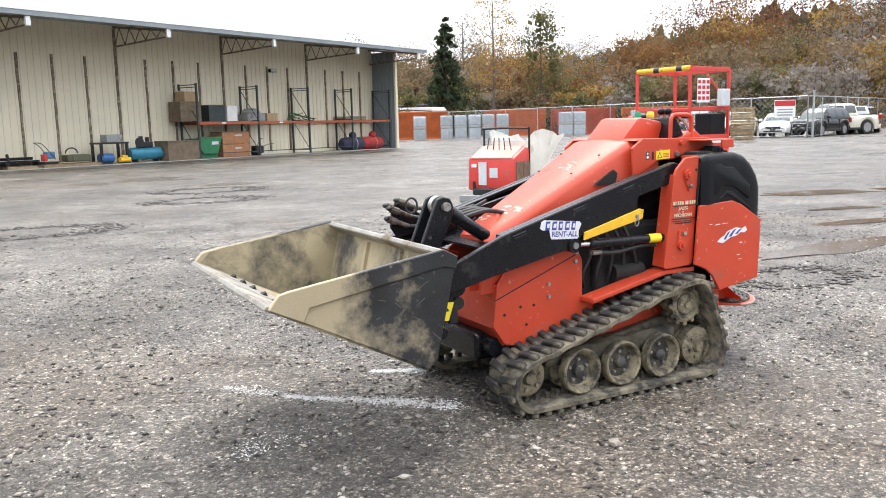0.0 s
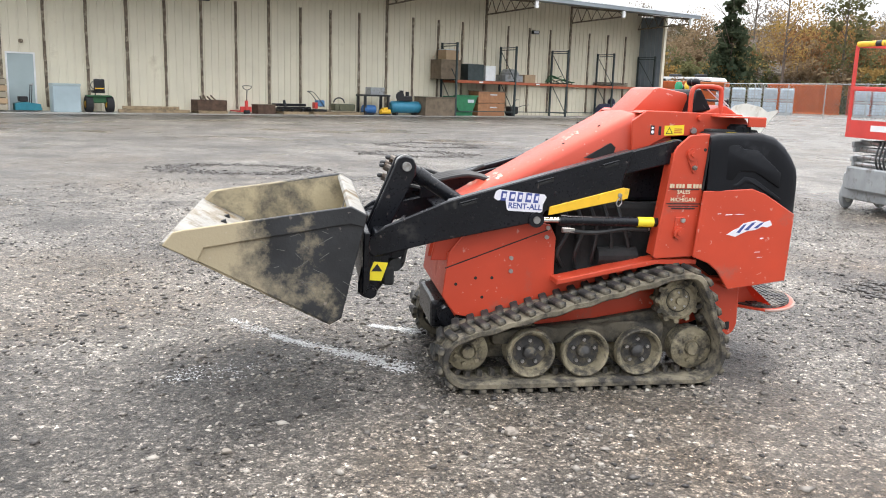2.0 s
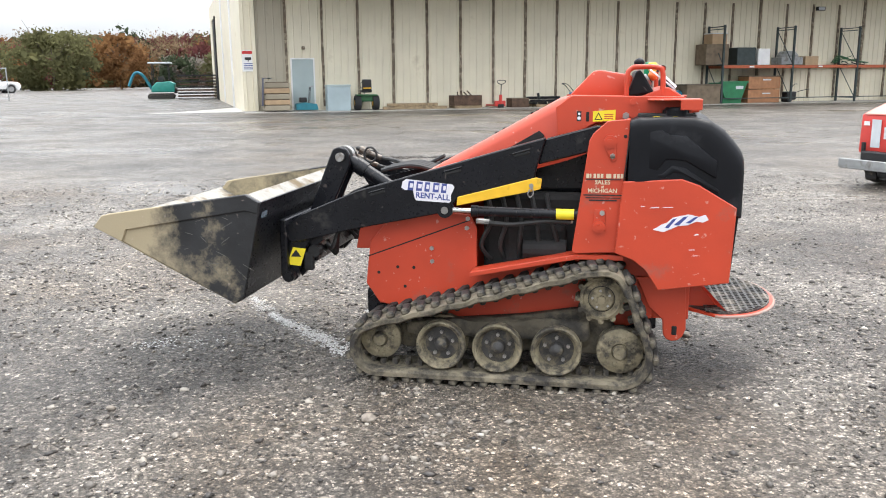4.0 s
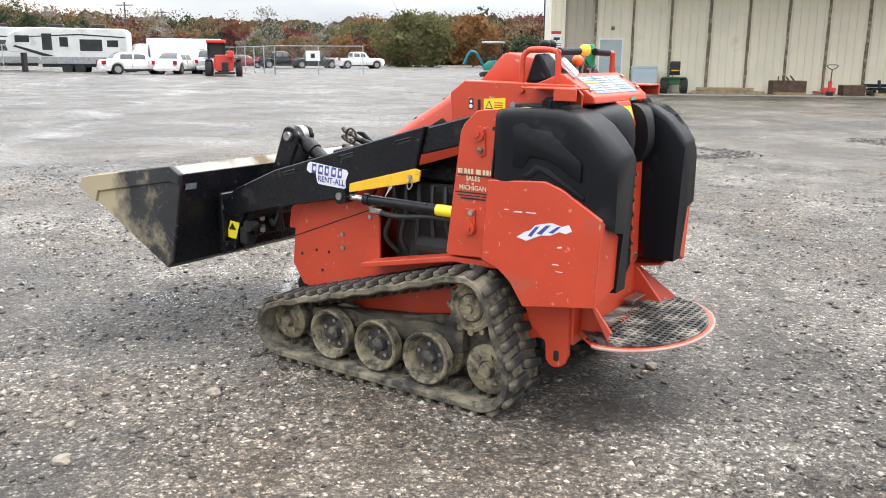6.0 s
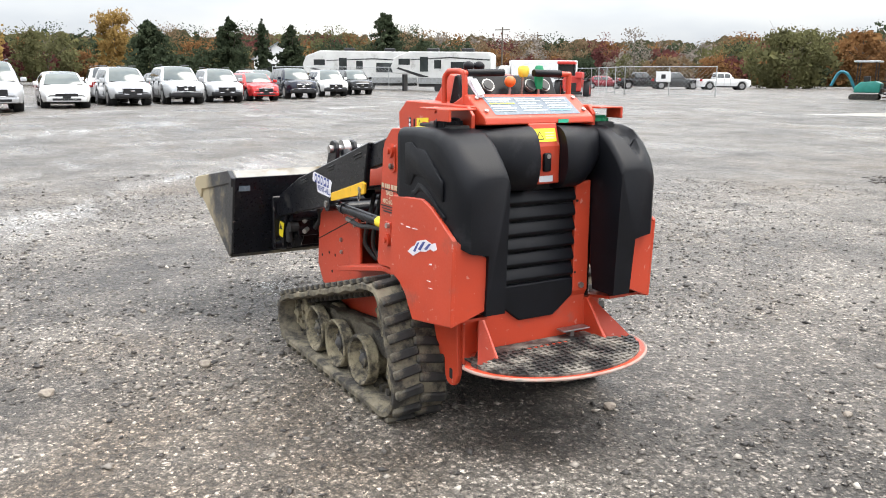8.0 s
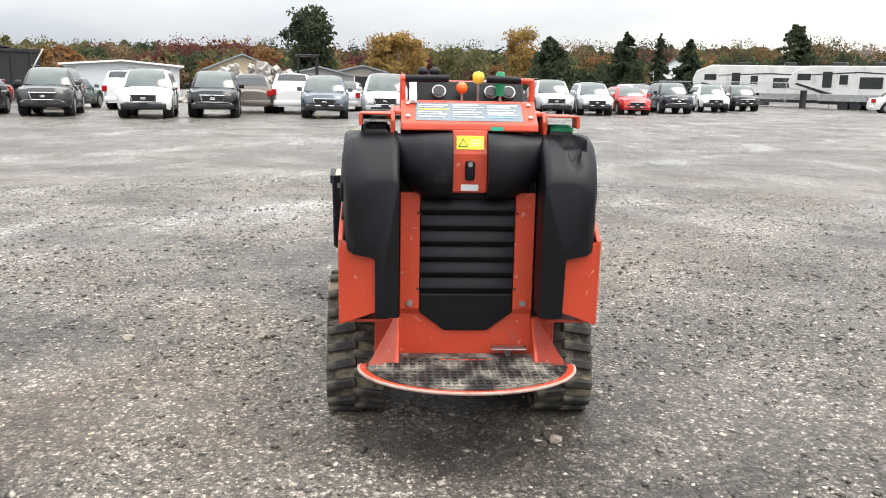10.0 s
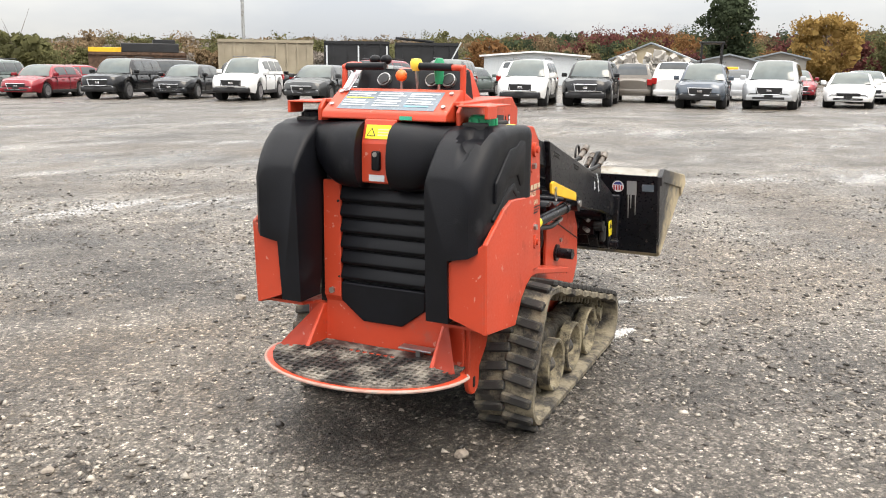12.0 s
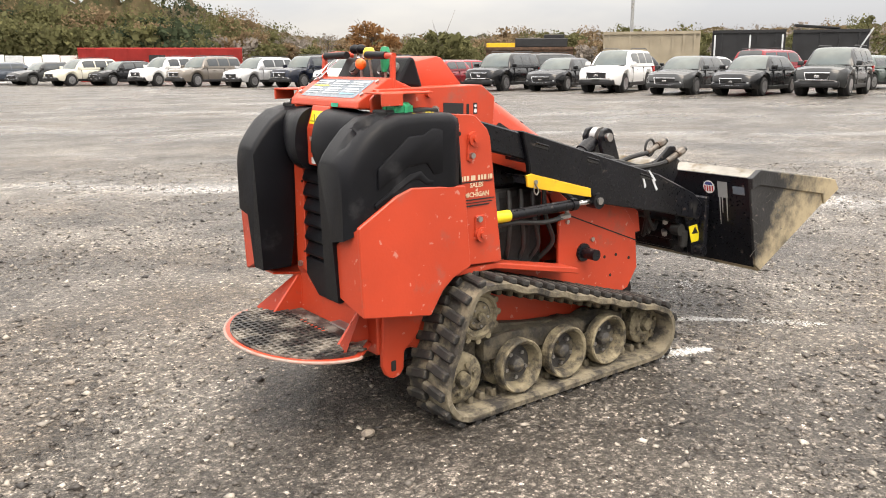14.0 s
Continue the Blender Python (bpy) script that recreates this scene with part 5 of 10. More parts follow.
# rear corner covers: red below, moulded black tank above
for s in SIDES:
    SIDE_RED = [(0.545, 0.948), (0.79, 0.962), (0.86, 0.938), (1.02, 0.842), (1.006, 0.514), (0.71, 0.470), (0.69, 0.50), (0.65, 0.56), (0.60, 0.60), (0.518, 0.632)]
    cover = plate(SIDE_RED, s * 0.472, s * 0.490, 0.004)
    cov = part("corner_cover", cover, M_RED, loader, "orange-red corner cover with a worn decal")
    wrap = bmesh.new()
    q = [(1.018, s * 0.487, 0.842), (1.030, s * 0.352, 0.765), (1.022, s * 0.354, 0.565), (1.004, s * 0.487, 0.513)]
    qi = [(x - 0.016, y - s * 0.01, z) for x, y, z in q]
    va, vb = [wrap.verts.new(p) for p in q], [wrap.verts.new(p) for p in qi]
    wrap.faces.new(va)
    wrap.faces.new(vb[::-1])
    for k in range(len(q)):
        wrap.faces.new((va[k], va[(k + 1) % len(q)], vb[(k + 1) % len(q)], vb[k]))
    part("cover_wrap", wrap, M_RED, cov)
    part("cover_floor", plate([(0.71, 0.472), (0.97, 0.513), (0.97, 0.524), (0.71, 0.484)], s * 0.30, s * 0.474), M_RED, cov)
    # black moulding: stations from front to rear, rounded rings in y, z
    st = [(0.565, 0.952, 1.206, 0.030, 0.475), (0.60, 0.95, 1.220, 0.034, 0.492), (0.72, 0.948, 1.226, 0.036, 0.480), (0.83, 0.945, 1.224, 0.040, 0.479), (0.90, 0.905, 1.208, 0.05, 0.477),
          (0.955, 0.875, 1.172, 0.06, 0.473), (1.0, 0.852, 1.125, 0.065, 0.466), (1.032, 0.838, 1.085, 0.07, 0.453), (1.048, 0.826, 1.055, 0.07, 0.432)]
    fine_st = []
    for a, b_ in zip(st, st[1:]):
        k_n = max(2, int((b_[0] - a[0]) / 0.016))
        fine_st += [tuple(p + (q_ - p) * k / k_n for p, q_ in zip(a, b_)) for k in range(k_n)]
    fine_st.append(st[-1])
    bm = bmesh.new()
    rows = []
    for x, zb, zt, c, yb in fine_st:
        low = zb if x < 0.86 else max(0.545, zb - (x - 0.86) * 12)
        ring = [(0.266, low), (0.266, zt - 0.03)]
        ring += [(0.266 + 0.022 * (1 - math.cos(a)), zt - 0.03 + 0.03 * math.sin(a)) for a in (0.5, 1.05, 1.57)]
        ring += [(0.288 + (yb - c - 0.288) * k / 12, zt) for k in range(1, 13)]
        ring += [(yb - c + c * math.sin(a), zt - c + c * math.cos(a)) for a in (0.35, 0.7, 1.05, 1.57)]
        zl = zb - 0.035 * min(1, max(0, (x - 0.86) / 0.08))
        ring += [(yb, zt - c + (zl - zt + c) * k / 6) for k in range(1, 7)]
        ring += [(0.354, zb - 0.05 * min(1, max(0, (x - 0.86) / 0.12))), (0.352, low)]
        row = []
        for y, z in ring:
            xx = min(x, 1.03) if z < 0.70 else x
            if s > 0:
                # the moulded cup pocket with its spout
                d = math.hypot((xx - 0.90) * 0.9, (y - 0.385))
                if z > zt - 0.09 and d < 0.055:
                    z -= 0.034 * min(1.0, (0.055 - d) / 0.014)
                d = math.hypot((xx - 0.965) / 1.3, (y - 0.385) * 1.6)
                if z > zt - 0.09 and d < 0.035:
                    z -= 0.02 * min(1.0, (0.035 - d) / 0.012)
            row.append(bm.verts.new((xx, s * y, z)))
        rows.append(row)
    n_r = len(rows[0])
    for a, b_ in zip(rows, rows[1:]):
        for k in range(n_r):
            bm.faces.new((a[k], a[(k + 1) % n_r], b_[(k + 1) % n_r], b_[k]))
    bm.faces.new(rows[0])
    bm.faces.new(rows[-1])
    tank = part("tank_moulding", bm, M_PLASTIC, loader, "moulded black plastic tank cover", smooth=True)
    # added dark filler, keeps the slits between post and tank from showing through
    part("gap_filler", span(0.62, 0.835, s * 0.19, s * 0.30, 0.42, 1.18), M_DARK, loader, "dark filler behind the grille post and tank")
    # raised panel on the side of the moulding
    part("raised_panel", bevel(plate([(0.60, 1.0), (0.60, 1.165), (0.70, 1.17), (0.73, 1.15), (0.80, 1.145), (0.93, 1.04), (0.93, 0.965), (0.80, 1.04), (0.72, 1.045), (0.69, 1.0)], s * 0.471, s * 0.487), 0.007, 2), M_PLASTIC, tank, smooth=True)
    part("raised_rib", bevel(plate([(0.60, 0.965), (0.60, 0.985), (0.71, 0.985), (0.745, 1.02), (0.80, 1.01), (0.945, 0.915), (0.94, 0.90), (0.79, 0.985), (0.755, 0.99), (0.72, 0.965)], s * 0.471, s * 0.483), 0.004, 2), M_PLASTIC, tank, smooth=True)
    # dark seam between upright and covers
    part("cover_gap", plate([(0.545, 0.95), (0.567, 1.2), (0.572, 1.2), (0.55, 0.95)], s * 0.40, s * 0.47), M_DARK, tank)
    # worn white and blue logo patch as plain shapes
    if s < 0:
        yv = -0.492
        patch = plate([(0.655, 0.742), (0.672, 0.752), (0.69, 0.765), (0.715, 0.775), (0.735, 0.796), (0.80, 0.812), (0.845, 0.803), (0.872, 0.812), (0.885, 0.79), (0.862, 0.778), (0.835, 0.782), (0.80, 0.765), (0.76, 0.76), (0.72, 0.742), (0.70, 0.732)], yv, yv + 0.002)
        bmesh.ops.translate(patch, vec=(0.022, 0, 0), verts=patch.verts)
        part("logo_patch", patch, M_PAPER, cov, "worn white and blue decal patch")
        for x0, z0, x1, z1, w in ((0.712, 0.752, 0.745, 0.79, 0.016), (0.752, 0.765, 0.79, 0.80, 0.02), (0.80, 0.775, 0.835, 0.80, 0.018)):
            x0, x1 = x0 + 0.022, x1 + 0.022
            part("logo_shape", plate([(x0 - w / 2, z0), (x1 - w / 2, z1), (x1 + w / 2, z1 + 0.004), (x0 + w / 2, z0 - 0.002)], yv - 0.001, yv - 0.0002), M_BLUEINK, cov)
        for x, z, w, h in ((0.66, 0.835, 0.04, 0.006), (0.71, 0.838, 0.05, 0.004), (0.83, 0.655, 0.03, 0.004), (0.85, 0.72, 0.02, 0.008), (0.845, 0.63, 0.03, 0.003), (0.62, 0.84, 0.02, 0.004)):
            part("paint_scrape", plate([(x, z), (x + w, z + h * 0.4), (x + w * 0.9, z + h), (x + w * 0.2, z + h * 0.8)], yv, yv + 0.0015), M_PAPER, cov, "pale paint scrape")

# rear hood bulge, red latch strip and radiator grille
HB = [(0.80, 1.230), (0.89, 1.226), (0.942, 1.185), (0.962, 1.10), (0.95, 1.03), (0.905, 0.985), (0.80, 0.985)]
for s in SIDES:
    bm = bmesh.new()
    rows = []
    loop = [(p.x, p.y) for p in curve_pts([(x, z, 0) for x, z in HB], 5)]
    for k in range(15):
        u = k / 14
        y = 0.066 + 0.226 * u
        shrink = 1 - 0.55 * u ** 3.2
        rows.append([bm.verts.new((0.80 + (x - 0.80) * (0.86 + 0.14 * math.sin(math.pi * min(1, 0.35 + u))) * (1 - 0.35 * u ** 4), s * y, 1.228 - 0.012 * u - (1.228 - z) * shrink)) for x, z in loop])
    for a, b_ in zip(rows, rows[1:]):
        for k in range(len(loop)):
            bm.faces.new((a[k], a[(k + 1) % len(loop)], b_[(k + 1) % len(loop)], b_[k]))
    bm.faces.new(rows[0])
    bm.faces.new(rows[-1])
    part("rear_hood_bulge", bm, M_PLASTIC, loader, "moulded black rear hood", smooth=True)
strip = part("latch_strip", bevel(plate([(0.83, 1.238), (0.876, 1.238), (0.905, 1.15), (0.905, 1.005), (0.88, 1.0), (0.83, 1.0)], -0.067, 0.067), 0.004, 1), M_RED, loader, "orange-red latch strip")
sl = lambda z: 0.876 + (1.238 - z) * (0.905 - 0.876) / (1.238 - 1.15) if z > 1.15 else 0.905
sheet([(sl(1.168) + 0.0025, -0.052, 1.168), (sl(1.168) + 0.0025, 0.052, 1.168), (sl(1.218) + 0.0025, 0.052, 1.218), (sl(1.218) + 0.0025, -0.052, 1.218)], "warning_label", M_LABEL_Y, strip, "yellow warning label")
sheet([(sl(1.177) + 0.004, -0.046, 1.177), (sl(1.177) + 0.004, -0.008, 1.177), (sl(1.209) + 0.004, -0.027, 1.209)], "label_triangle", M_INK, strip)
sheet([(sl(1.180) + 0.005, -0.0405, 1.180), (sl(1.180) + 0.005, -0.0135, 1.180), (sl(1.203) + 0.005, -0.027, 1.203)], "label_triangle_inner", M_LABEL_Y, strip)
for z in (1.18, 1.19, 1.20):
    sheet([(sl(z) + 0.004, 0.0, z), (sl(z) + 0.004, 0.045, z), (sl(z + 0.004) + 0.004, 0.045, z + 0.004), (sl(z + 0.004) + 0.004, 0.0, z + 0.004)], "label_bar", M_TAN_INK, strip)
part("latch", bevel(span(0.90, 0.92, -0.018, 0.018, 1.052, 1.125), 0.008, 3), M_PLASTIC, strip, "black rubber latch", smooth=True)
part("latch_screw", rod((0.918, 0, 1.112), (0.924, 0, 1.112), 0.009, 12), M_STEEL, strip)
sheet([(0.9075, -0.033, 1.012), (0.9075, 0.033, 1.012), (0.9075, 0.033, 1.036), (0.9075, -0.033, 1.036)], "serial_tag", M_PALE, strip, "pale serial tag")
# solid dark box in place of the shaded hollow behind the louvres
part("grille_backing", join(span(0.80, 0.845, -0.21, 0.21, 0.45, 1.02)), M_DARK, loader, "dark backing in the radiator recess")
for s in SIDES:
    post = part("grille_post", bevel(plate([(0.85, 1.0), (0.868, 1.0), (0.872, 0.54), (0.85, 0.50)], s * 0.185, s * 0.262), 0.003, 1), M_RED, loader, "orange-red grille post")
    part("post_bolt", rod((0.866, s * 0.223, 0.563), (0.884, s * 0.223, 0.563), 0.013, 6), M_STEEL, post, "bare steel bolt")
    part("post_holes", join(*[rod((0.864, s * 0.192, z), (0.8735, s * 0.192, z), 0.005, 8) for z in (0.62, 0.92)]), M_DARK, post)
for k in range(6):
    z = 0.945 - 0.062 * k
    part("louvre", bevel(plate([(0.845, z + 0.028), (0.857, z + 0.03), (0.876, z - 0.012), (0.868, z - 0.024), (0.845, z - 0.01)], -0.184, 0.184), 0.004, 2), M_PLASTIC, loader, "black grille louvre", smooth=True)
lower = bmesh.new()
lp = [(-0.184, 0.60), (0.184, 0.60), (0.184, 0.525), (0.085, 0.45), (-0.085, 0.45), (-0.184, 0.525)]
va = [lower.verts.new((0.872, y, z)) for y, z in lp]
vb = [lower.verts.new((0.845, y, z)) for y, z in lp]
lower.faces.new(va)
lower.faces.new(vb[::-1])
for k in range(6):
    lower.faces.new((va[k], vb[k], vb[(k + 1) % 6], va[(k + 1) % 6]))
part("grille_skirt", bevel(lower, 0.006, 2), M_PLASTIC, loader, "black grille skirt")
part("rear_plate", span(0.83, 0.858, -0.262, 0.262, 0.33, 0.55, 0.004), M_RED, loader, "orange-red rear plate")

# stand-on platform
PZ = 0.345
n_arc = 28
def platform_outline(k):
    out = [(0.86, -0.30 * k), (0.97, -0.405 * k)]
    for i in range(n_arc + 1):
        a = -math.pi / 2 + math.pi * i / n_arc
        out.append((0.985 + 0.295 * k * math.cos(a), 0.415 * k * math.sin(a)))
    return out + [(0.97, 0.405 * k), (0.86, 0.30 * k)]
def slab(outline, z0, z1, bev=0.0):
    bm = bmesh.new()
    va = [bm.verts.new((x, y, z1)) for x, y in outline]
    vb = [bm.verts.new((x, y, z0)) for x, y in outline]
    bm.faces.new(va)
    bm.faces.new(vb[::-1])
    for i in range(len(va)):
        bm.faces.new((va[i], vb[i], vb[(i + 1) % len(va)], va[(i + 1) % len(va)]))
    bmesh.ops.recalc_face_normals(bm, faces=bm.faces)
    return bevel(bm, bev, 1, 50)
plat = part("platform", slab(platform_outline(1.0), PZ - 0.012, PZ, 0.003), M_RED, loader, "half-round orange-red standing platform with a worn edge")
part("platform_mat", slab([(x + 0.004, y) for x, y in platform_outline(0.93)], PZ + 0.0005, PZ + 0.008), M_MESH, plat, "worn black grip mat")
ribs = []
for i in range(26):
    y = -0.375 + 0.03 * i
    xe = 0.985 + 0.27 * math.sqrt(max(0, 1 - (y / 0.385) ** 2))
    ribs.append(span(0.93, xe, y - 0.005, y + 0.005, PZ + 0.007, PZ + 0.014))
for j in range(11):
    x = 0.94 + 0.03 * j
    ye = 0.38 if x < 0.985 else 0.385 * math.sqrt(max(0, 1 - ((x - 0.985) / 0.27) ** 2))
    if ye > 0.03:
        ribs.append(span(x - 0.005, x + 0.005, -ye, ye, PZ + 0.007, PZ + 0.0135))
part("mat_ribs", join(*ribs), M_MESH, plat, "raised grid of the grip mat")
part("edge_trim", pipe([(x, y, PZ - 0.004) for x, y in platform_outline(1.004)[1:-1]], 0.0065, 8), mat("worn_pink_edge", (0.46, 0.27, 0.22), 0.7, 0, 0.3, 12, 0.3, 60, (0.30, 0.27, 0.24), 0.5, 12), plat, "worn scuffed rim", smooth=True)
part("mat_badge", span(0.93, 0.955, -0.10, 0.10, PZ + 0.008, PZ + 0.011), M_RED, plat)
for s in SIDES:
    gus = part("gusset", bevel(plate([(0.85, PZ), (0.85, 0.50), (0.875, 0.50), (1.0, PZ + 0.002)], s * 0.262, s * 0.275), 0.003, 1), M_RED, loader, "orange-red step gusset")
    part("gusset_web", plate([(0.858, PZ + 0.002), (0.868, 0.498), (0.876, 0.498), (0.995, PZ + 0.002)], s * 0.275, s * 0.28), M_RED, gus)
    # flared face of the gusset
    fl = bmesh.new()
    pa = [(0.872, s * 0.265, 0.50), (0.995, s * 0.28, PZ + 0.004), (1.03, s * 0.385, PZ + 0.004), (0.88, s * 0.285, 0.50)]
    fl.faces.new([fl.verts.new(p) for p in pa])
    bmesh.ops.solidify(fl, geom=fl.faces[:], thickness=0.008)
    part("gusset_face", fl, M_RED, gus)
    # tow hook plate under the cover
    hk = part("tow_hook", bevel(plate([(0.62, 0.50), (0.84, 0.50), (0.85, 0.26), (0.835, 0.222), (0.815, 0.205), (0.79, 0.20), (0.765, 0.208), (0.75, 0.23), (0.745, 0.30), (0.68, 0.36)], s * 0.338, s * 0.36), 0.004, 1), M_RED, loader, "orange-red tie-down plate")
    part("hook_hole", bevel(span(0.785, 0.812, s * 0.334, s * 0.3635, 0.228, 0.275), 0.008, 2), M_DARK, hk, "tie-down slot")
    part("rear_leg", span(0.70, 0.86, s * 0.25, s * 0.34, 0.30, 0.50, 0.006), M_RED, loader)
part("pedal", join(span(0.88, 0.93, 0.10, 0.24, 0.385, 0.392, 0.002), span(0.87, 0.90, 0.16, 0.18, 0.35, 0.386)), M_STEEL, loader, "small steel pedal")

# dealer sticker on the left arm
def arm_decal(pts, y, name, material, label=""):
    ang = math.atan2(1.132 - 0.882, 0.205 + 0.668)
    return part(name, plate(pts, y, y + 0.0012), material, loader, label)
sticker = arm_decal([(-0.447, 0.93), (-0.455, 0.90), (-0.437, 0.889), (-0.40, 0.89), (-0.392, 0.85), (-0.385, 0.842), (-0.232, 0.833), (-0.222, 0.84), (-0.222, 0.87), (-0.205, 0.905), (-0.215, 0.918), (-0.43, 0.94)], -0.4375, "dealer_sticker", M_PAPER, "white dealer sticker with blue lettering")
tr = Matrix.Rotation(radians(90), 4, "X")
for k, wd in enumerate((0.026, 0.028, 0.024, 0.028, 0.024)):
    x, z = -0.425 + 0.039 * k, 0.8895 - 0.0026 * k
    part("print_shape", plate([(x, z), (x + 0.006, z + 0.043), (x + 0.006 + wd, z + 0.0415), (x + wd, z - 0.0015)], -0.4383, -0.4377), M_BLUEINK, sticker)
    part("print_gap", plate([(x + 0.010, z + 0.012), (x + 0.013, z + 0.032), (x + 0.002 + wd, z + 0.031), (x + wd - 0.002, z + 0.011)], -0.4390, -0.4384), M_PAPER, sticker)
words("RENT-ALL", 0.036, Matrix.Translation((-0.307, -0.4383, 0.861)) @ Matrix.Rotation(radians(4), 4, "Y") @ tr, M_BLUEINK, sticker, "lettering", 0.001)

# ---- the long open-fronted store building; x runs along its wall, -y points out into the yard ----
HALL = Matrix.Translation((-1.27, 33.755, 0.084)) @ Matrix.Rotation(radians(26.5), 4, "Z") @ Matrix.Scale(0.974, 4)
FLOOR_Z = 0.07


def hall_piece(name, label, category="", kind="structure", group=""):
    return thing(name, label, category or name, HALL, group, kind)


def hall_at(s, off, z=FLOOR_Z, turn=0.0):
    return HALL @ Matrix.Translation((s, -off, z)) @ Matrix.Rotation(radians(turn), 4, "Z")


def ribbed(x0, x1, z0, z1, pitch=0.3, depth=0.022):
    """A steel wall sheet with narrow upright ribs, with thickness."""
    prof = [(x0, 0.0)]
    n = max(1, round((x1 - x0) / pitch))
    p = (x1 - x0) / n
    for i in range(n):
        c = x0 + p * (i + 0.5)
        prof += [(c - 0.03, 0.0), (c - 0.018, -depth), (c + 0.018, -depth), (c + 0.03, 0.0)]
    prof.append((x1, 0.0))
    bm = bmesh.new()
    fr = [[bm.verts.new((x, y, z)) for z in (z0, z1)] for x, y in prof]
    bk = [[bm.verts.new((x, 0.12, z)) for z in (z0, z1)] for x, y in (prof[0], prof[-1])]
    for a, b_ in zip(fr, fr[1:]):
        bm.faces.new((a[0], b_[0], b_[1], a[1]))
    bm.faces.new((bk[0][0], bk[1][0], bk[1][1], bk[0][1]))
    bm.faces.new((fr[0][0], fr[0][1], bk[0][1], bk[0][0]))
    bm.faces.new((fr[-1][0], fr[-1][1], bk[1][1], bk[1][0]))
    return bm


wall_main = hall_piece("wall_main", "beige ribbed steel wall with weathered brown battens", "wall")
BATTENS = [-12.55 + 1.5075 * i for i in range(23)]
edges = [-13.83] + BATTENS + [21.9]
DOOR0, DOOR1, DOORTOP = -12.40, -11.40, 2.22
for a, b_ in zip(edges, edges[1:]):
    if a < DOOR0 < b_:
        part("wall_panel", join(ribbed(a, DOOR0, FLOOR_Z, 6.2), ribbed(DOOR1, b_, FLOOR_Z, 6.2), ribbed(DOOR0, DOOR1, DOORTOP, 6.2)), M_BEIGE, wall_main)
    else:
        part("wall_panel", ribbed(a, b_, FLOOR_Z, 6.2), M_BEIGE if a > -13.5 else M_SHADEDBEIGE, wall_main)
for i, s in enumerate(BATTENS):
    tall = (i - 11) % 4 == 0
    z0 = FLOOR_Z
    top = 6.08 if tall else 4.72
    bm = bmesh.new()
    segs = 14
    rng = random.Random(i)
    rows = []
    for k in range(segs + 1):
        z = z0 + 0.15 + (top - z0 - 0.15) * k / segs
        w, d = (0.062 if tall else 0.05) + rng.uniform(-0.008, 0.008), 0.05 + rng.uniform(-0.006, 0.008)
        j = rng.uniform(-0.008, 0.008)
        rows.append([bm.verts.new((s + j + x, y, z)) for x, y in ((-w, -0.001), (-w, -d), (w, -d), (w, -0.001))])
    for a, b_ in zip(rows, rows[1:]):
        for k in range(4):
            bm.faces.new((a[k], a[(k + 1) % 4], b_[(k + 1) % 4], b_[k]))
    bm.faces.new(rows[0])
    bm.faces.new(rows[-1])
    part("batten", bm, M_BATTEN, wall_main)
corner = hall_piece("wall_corner", "beige steel corner of the building with a pale trim", "wall")
part("corner_sheet", ribbed(-14.36, -13.83, FLOOR_Z, 6.2), M_BEIGE, corner)
part("corner_trim", span(-13.93, -13.78, -0.10, 0.02, FLOOR_Z, 6.1, 0.005), M_BEIGE, corner)
# the end wall runs back from the corner, slightly out of square, with a tall door opening at its far end
end_m = Matrix.Translation((-14.36, 0.0, 0.0)) @ Matrix.Rotation(radians(2.2), 4, "Z")
for nm, bm_, mt in (("end_sheet", span(0.0, 0.12, 0.0, 19.0, FLOOR_Z, 6.2), M_BEIGE), ("end_sheet", span(0.0, 0.12, 23.5, 26.0, FLOOR_Z, 6.2), M_BEIGE), ("end_lintel", span(0.0, 0.12, 19.0, 23.5, 5.2, 6.2), M_BEIGE),
                    ("pale_trim", span(-0.06, 0.0, 5.2, 5.7, FLOOR_Z, 6.2), M_WHITE), ("pale_trim", span(-0.06, 0.0, 12.0, 12.5, FLOOR_Z, 6.2), M_WHITE), ("dark_jamb", span(-0.08, 0.14, 18.8, 19.0, FLOOR_Z, 5.2), M_DARK), ("door_leaf", span(0.06, 0.10, 19.0, 23.5, FLOOR_Z, 5.2), M_DARK)):
    bmesh.ops.transform(bm_, matrix=end_m, verts=bm_.verts)
    part(nm, bm_, mt, corner)
wing = hall_piece("wall_wing", "grey-blue steel wing wall at the end of the canopy", "wall")
part("wing_sheet", span(21.88, 22.0, -1.72, 0.0, -0.1, 5.9), mat("blue_grey_sheet", (0.23, 0.27, 0.30), 0.5, 0.2, 0.08, 1, 0.02), wing)
part("wing_ribs", join(*[span(21.85, 21.88, -0.3 - 0.3 * k, -0.26 - 0.3 * k, -0.1, 5.85) for k in range(5)]), M_ROOF, wing)
part("wing_post", span(21.84, 22.04, -1.86, -1.72, -0.1, 5.85, 0.01), M_BEIGE, wing, "pale corner post")
part("outer_sheet", span(22.0, 22.1, 0.0, 14, -0.1, 5.6), M_BEIGE, wing)
back = hall_piece("wall_back", "beige steel back wall of the building", "wall")
part("back_sheet", span(-15.2, 22.1, 26, 26.12, 0, 6.4), M_BEIGE, back)
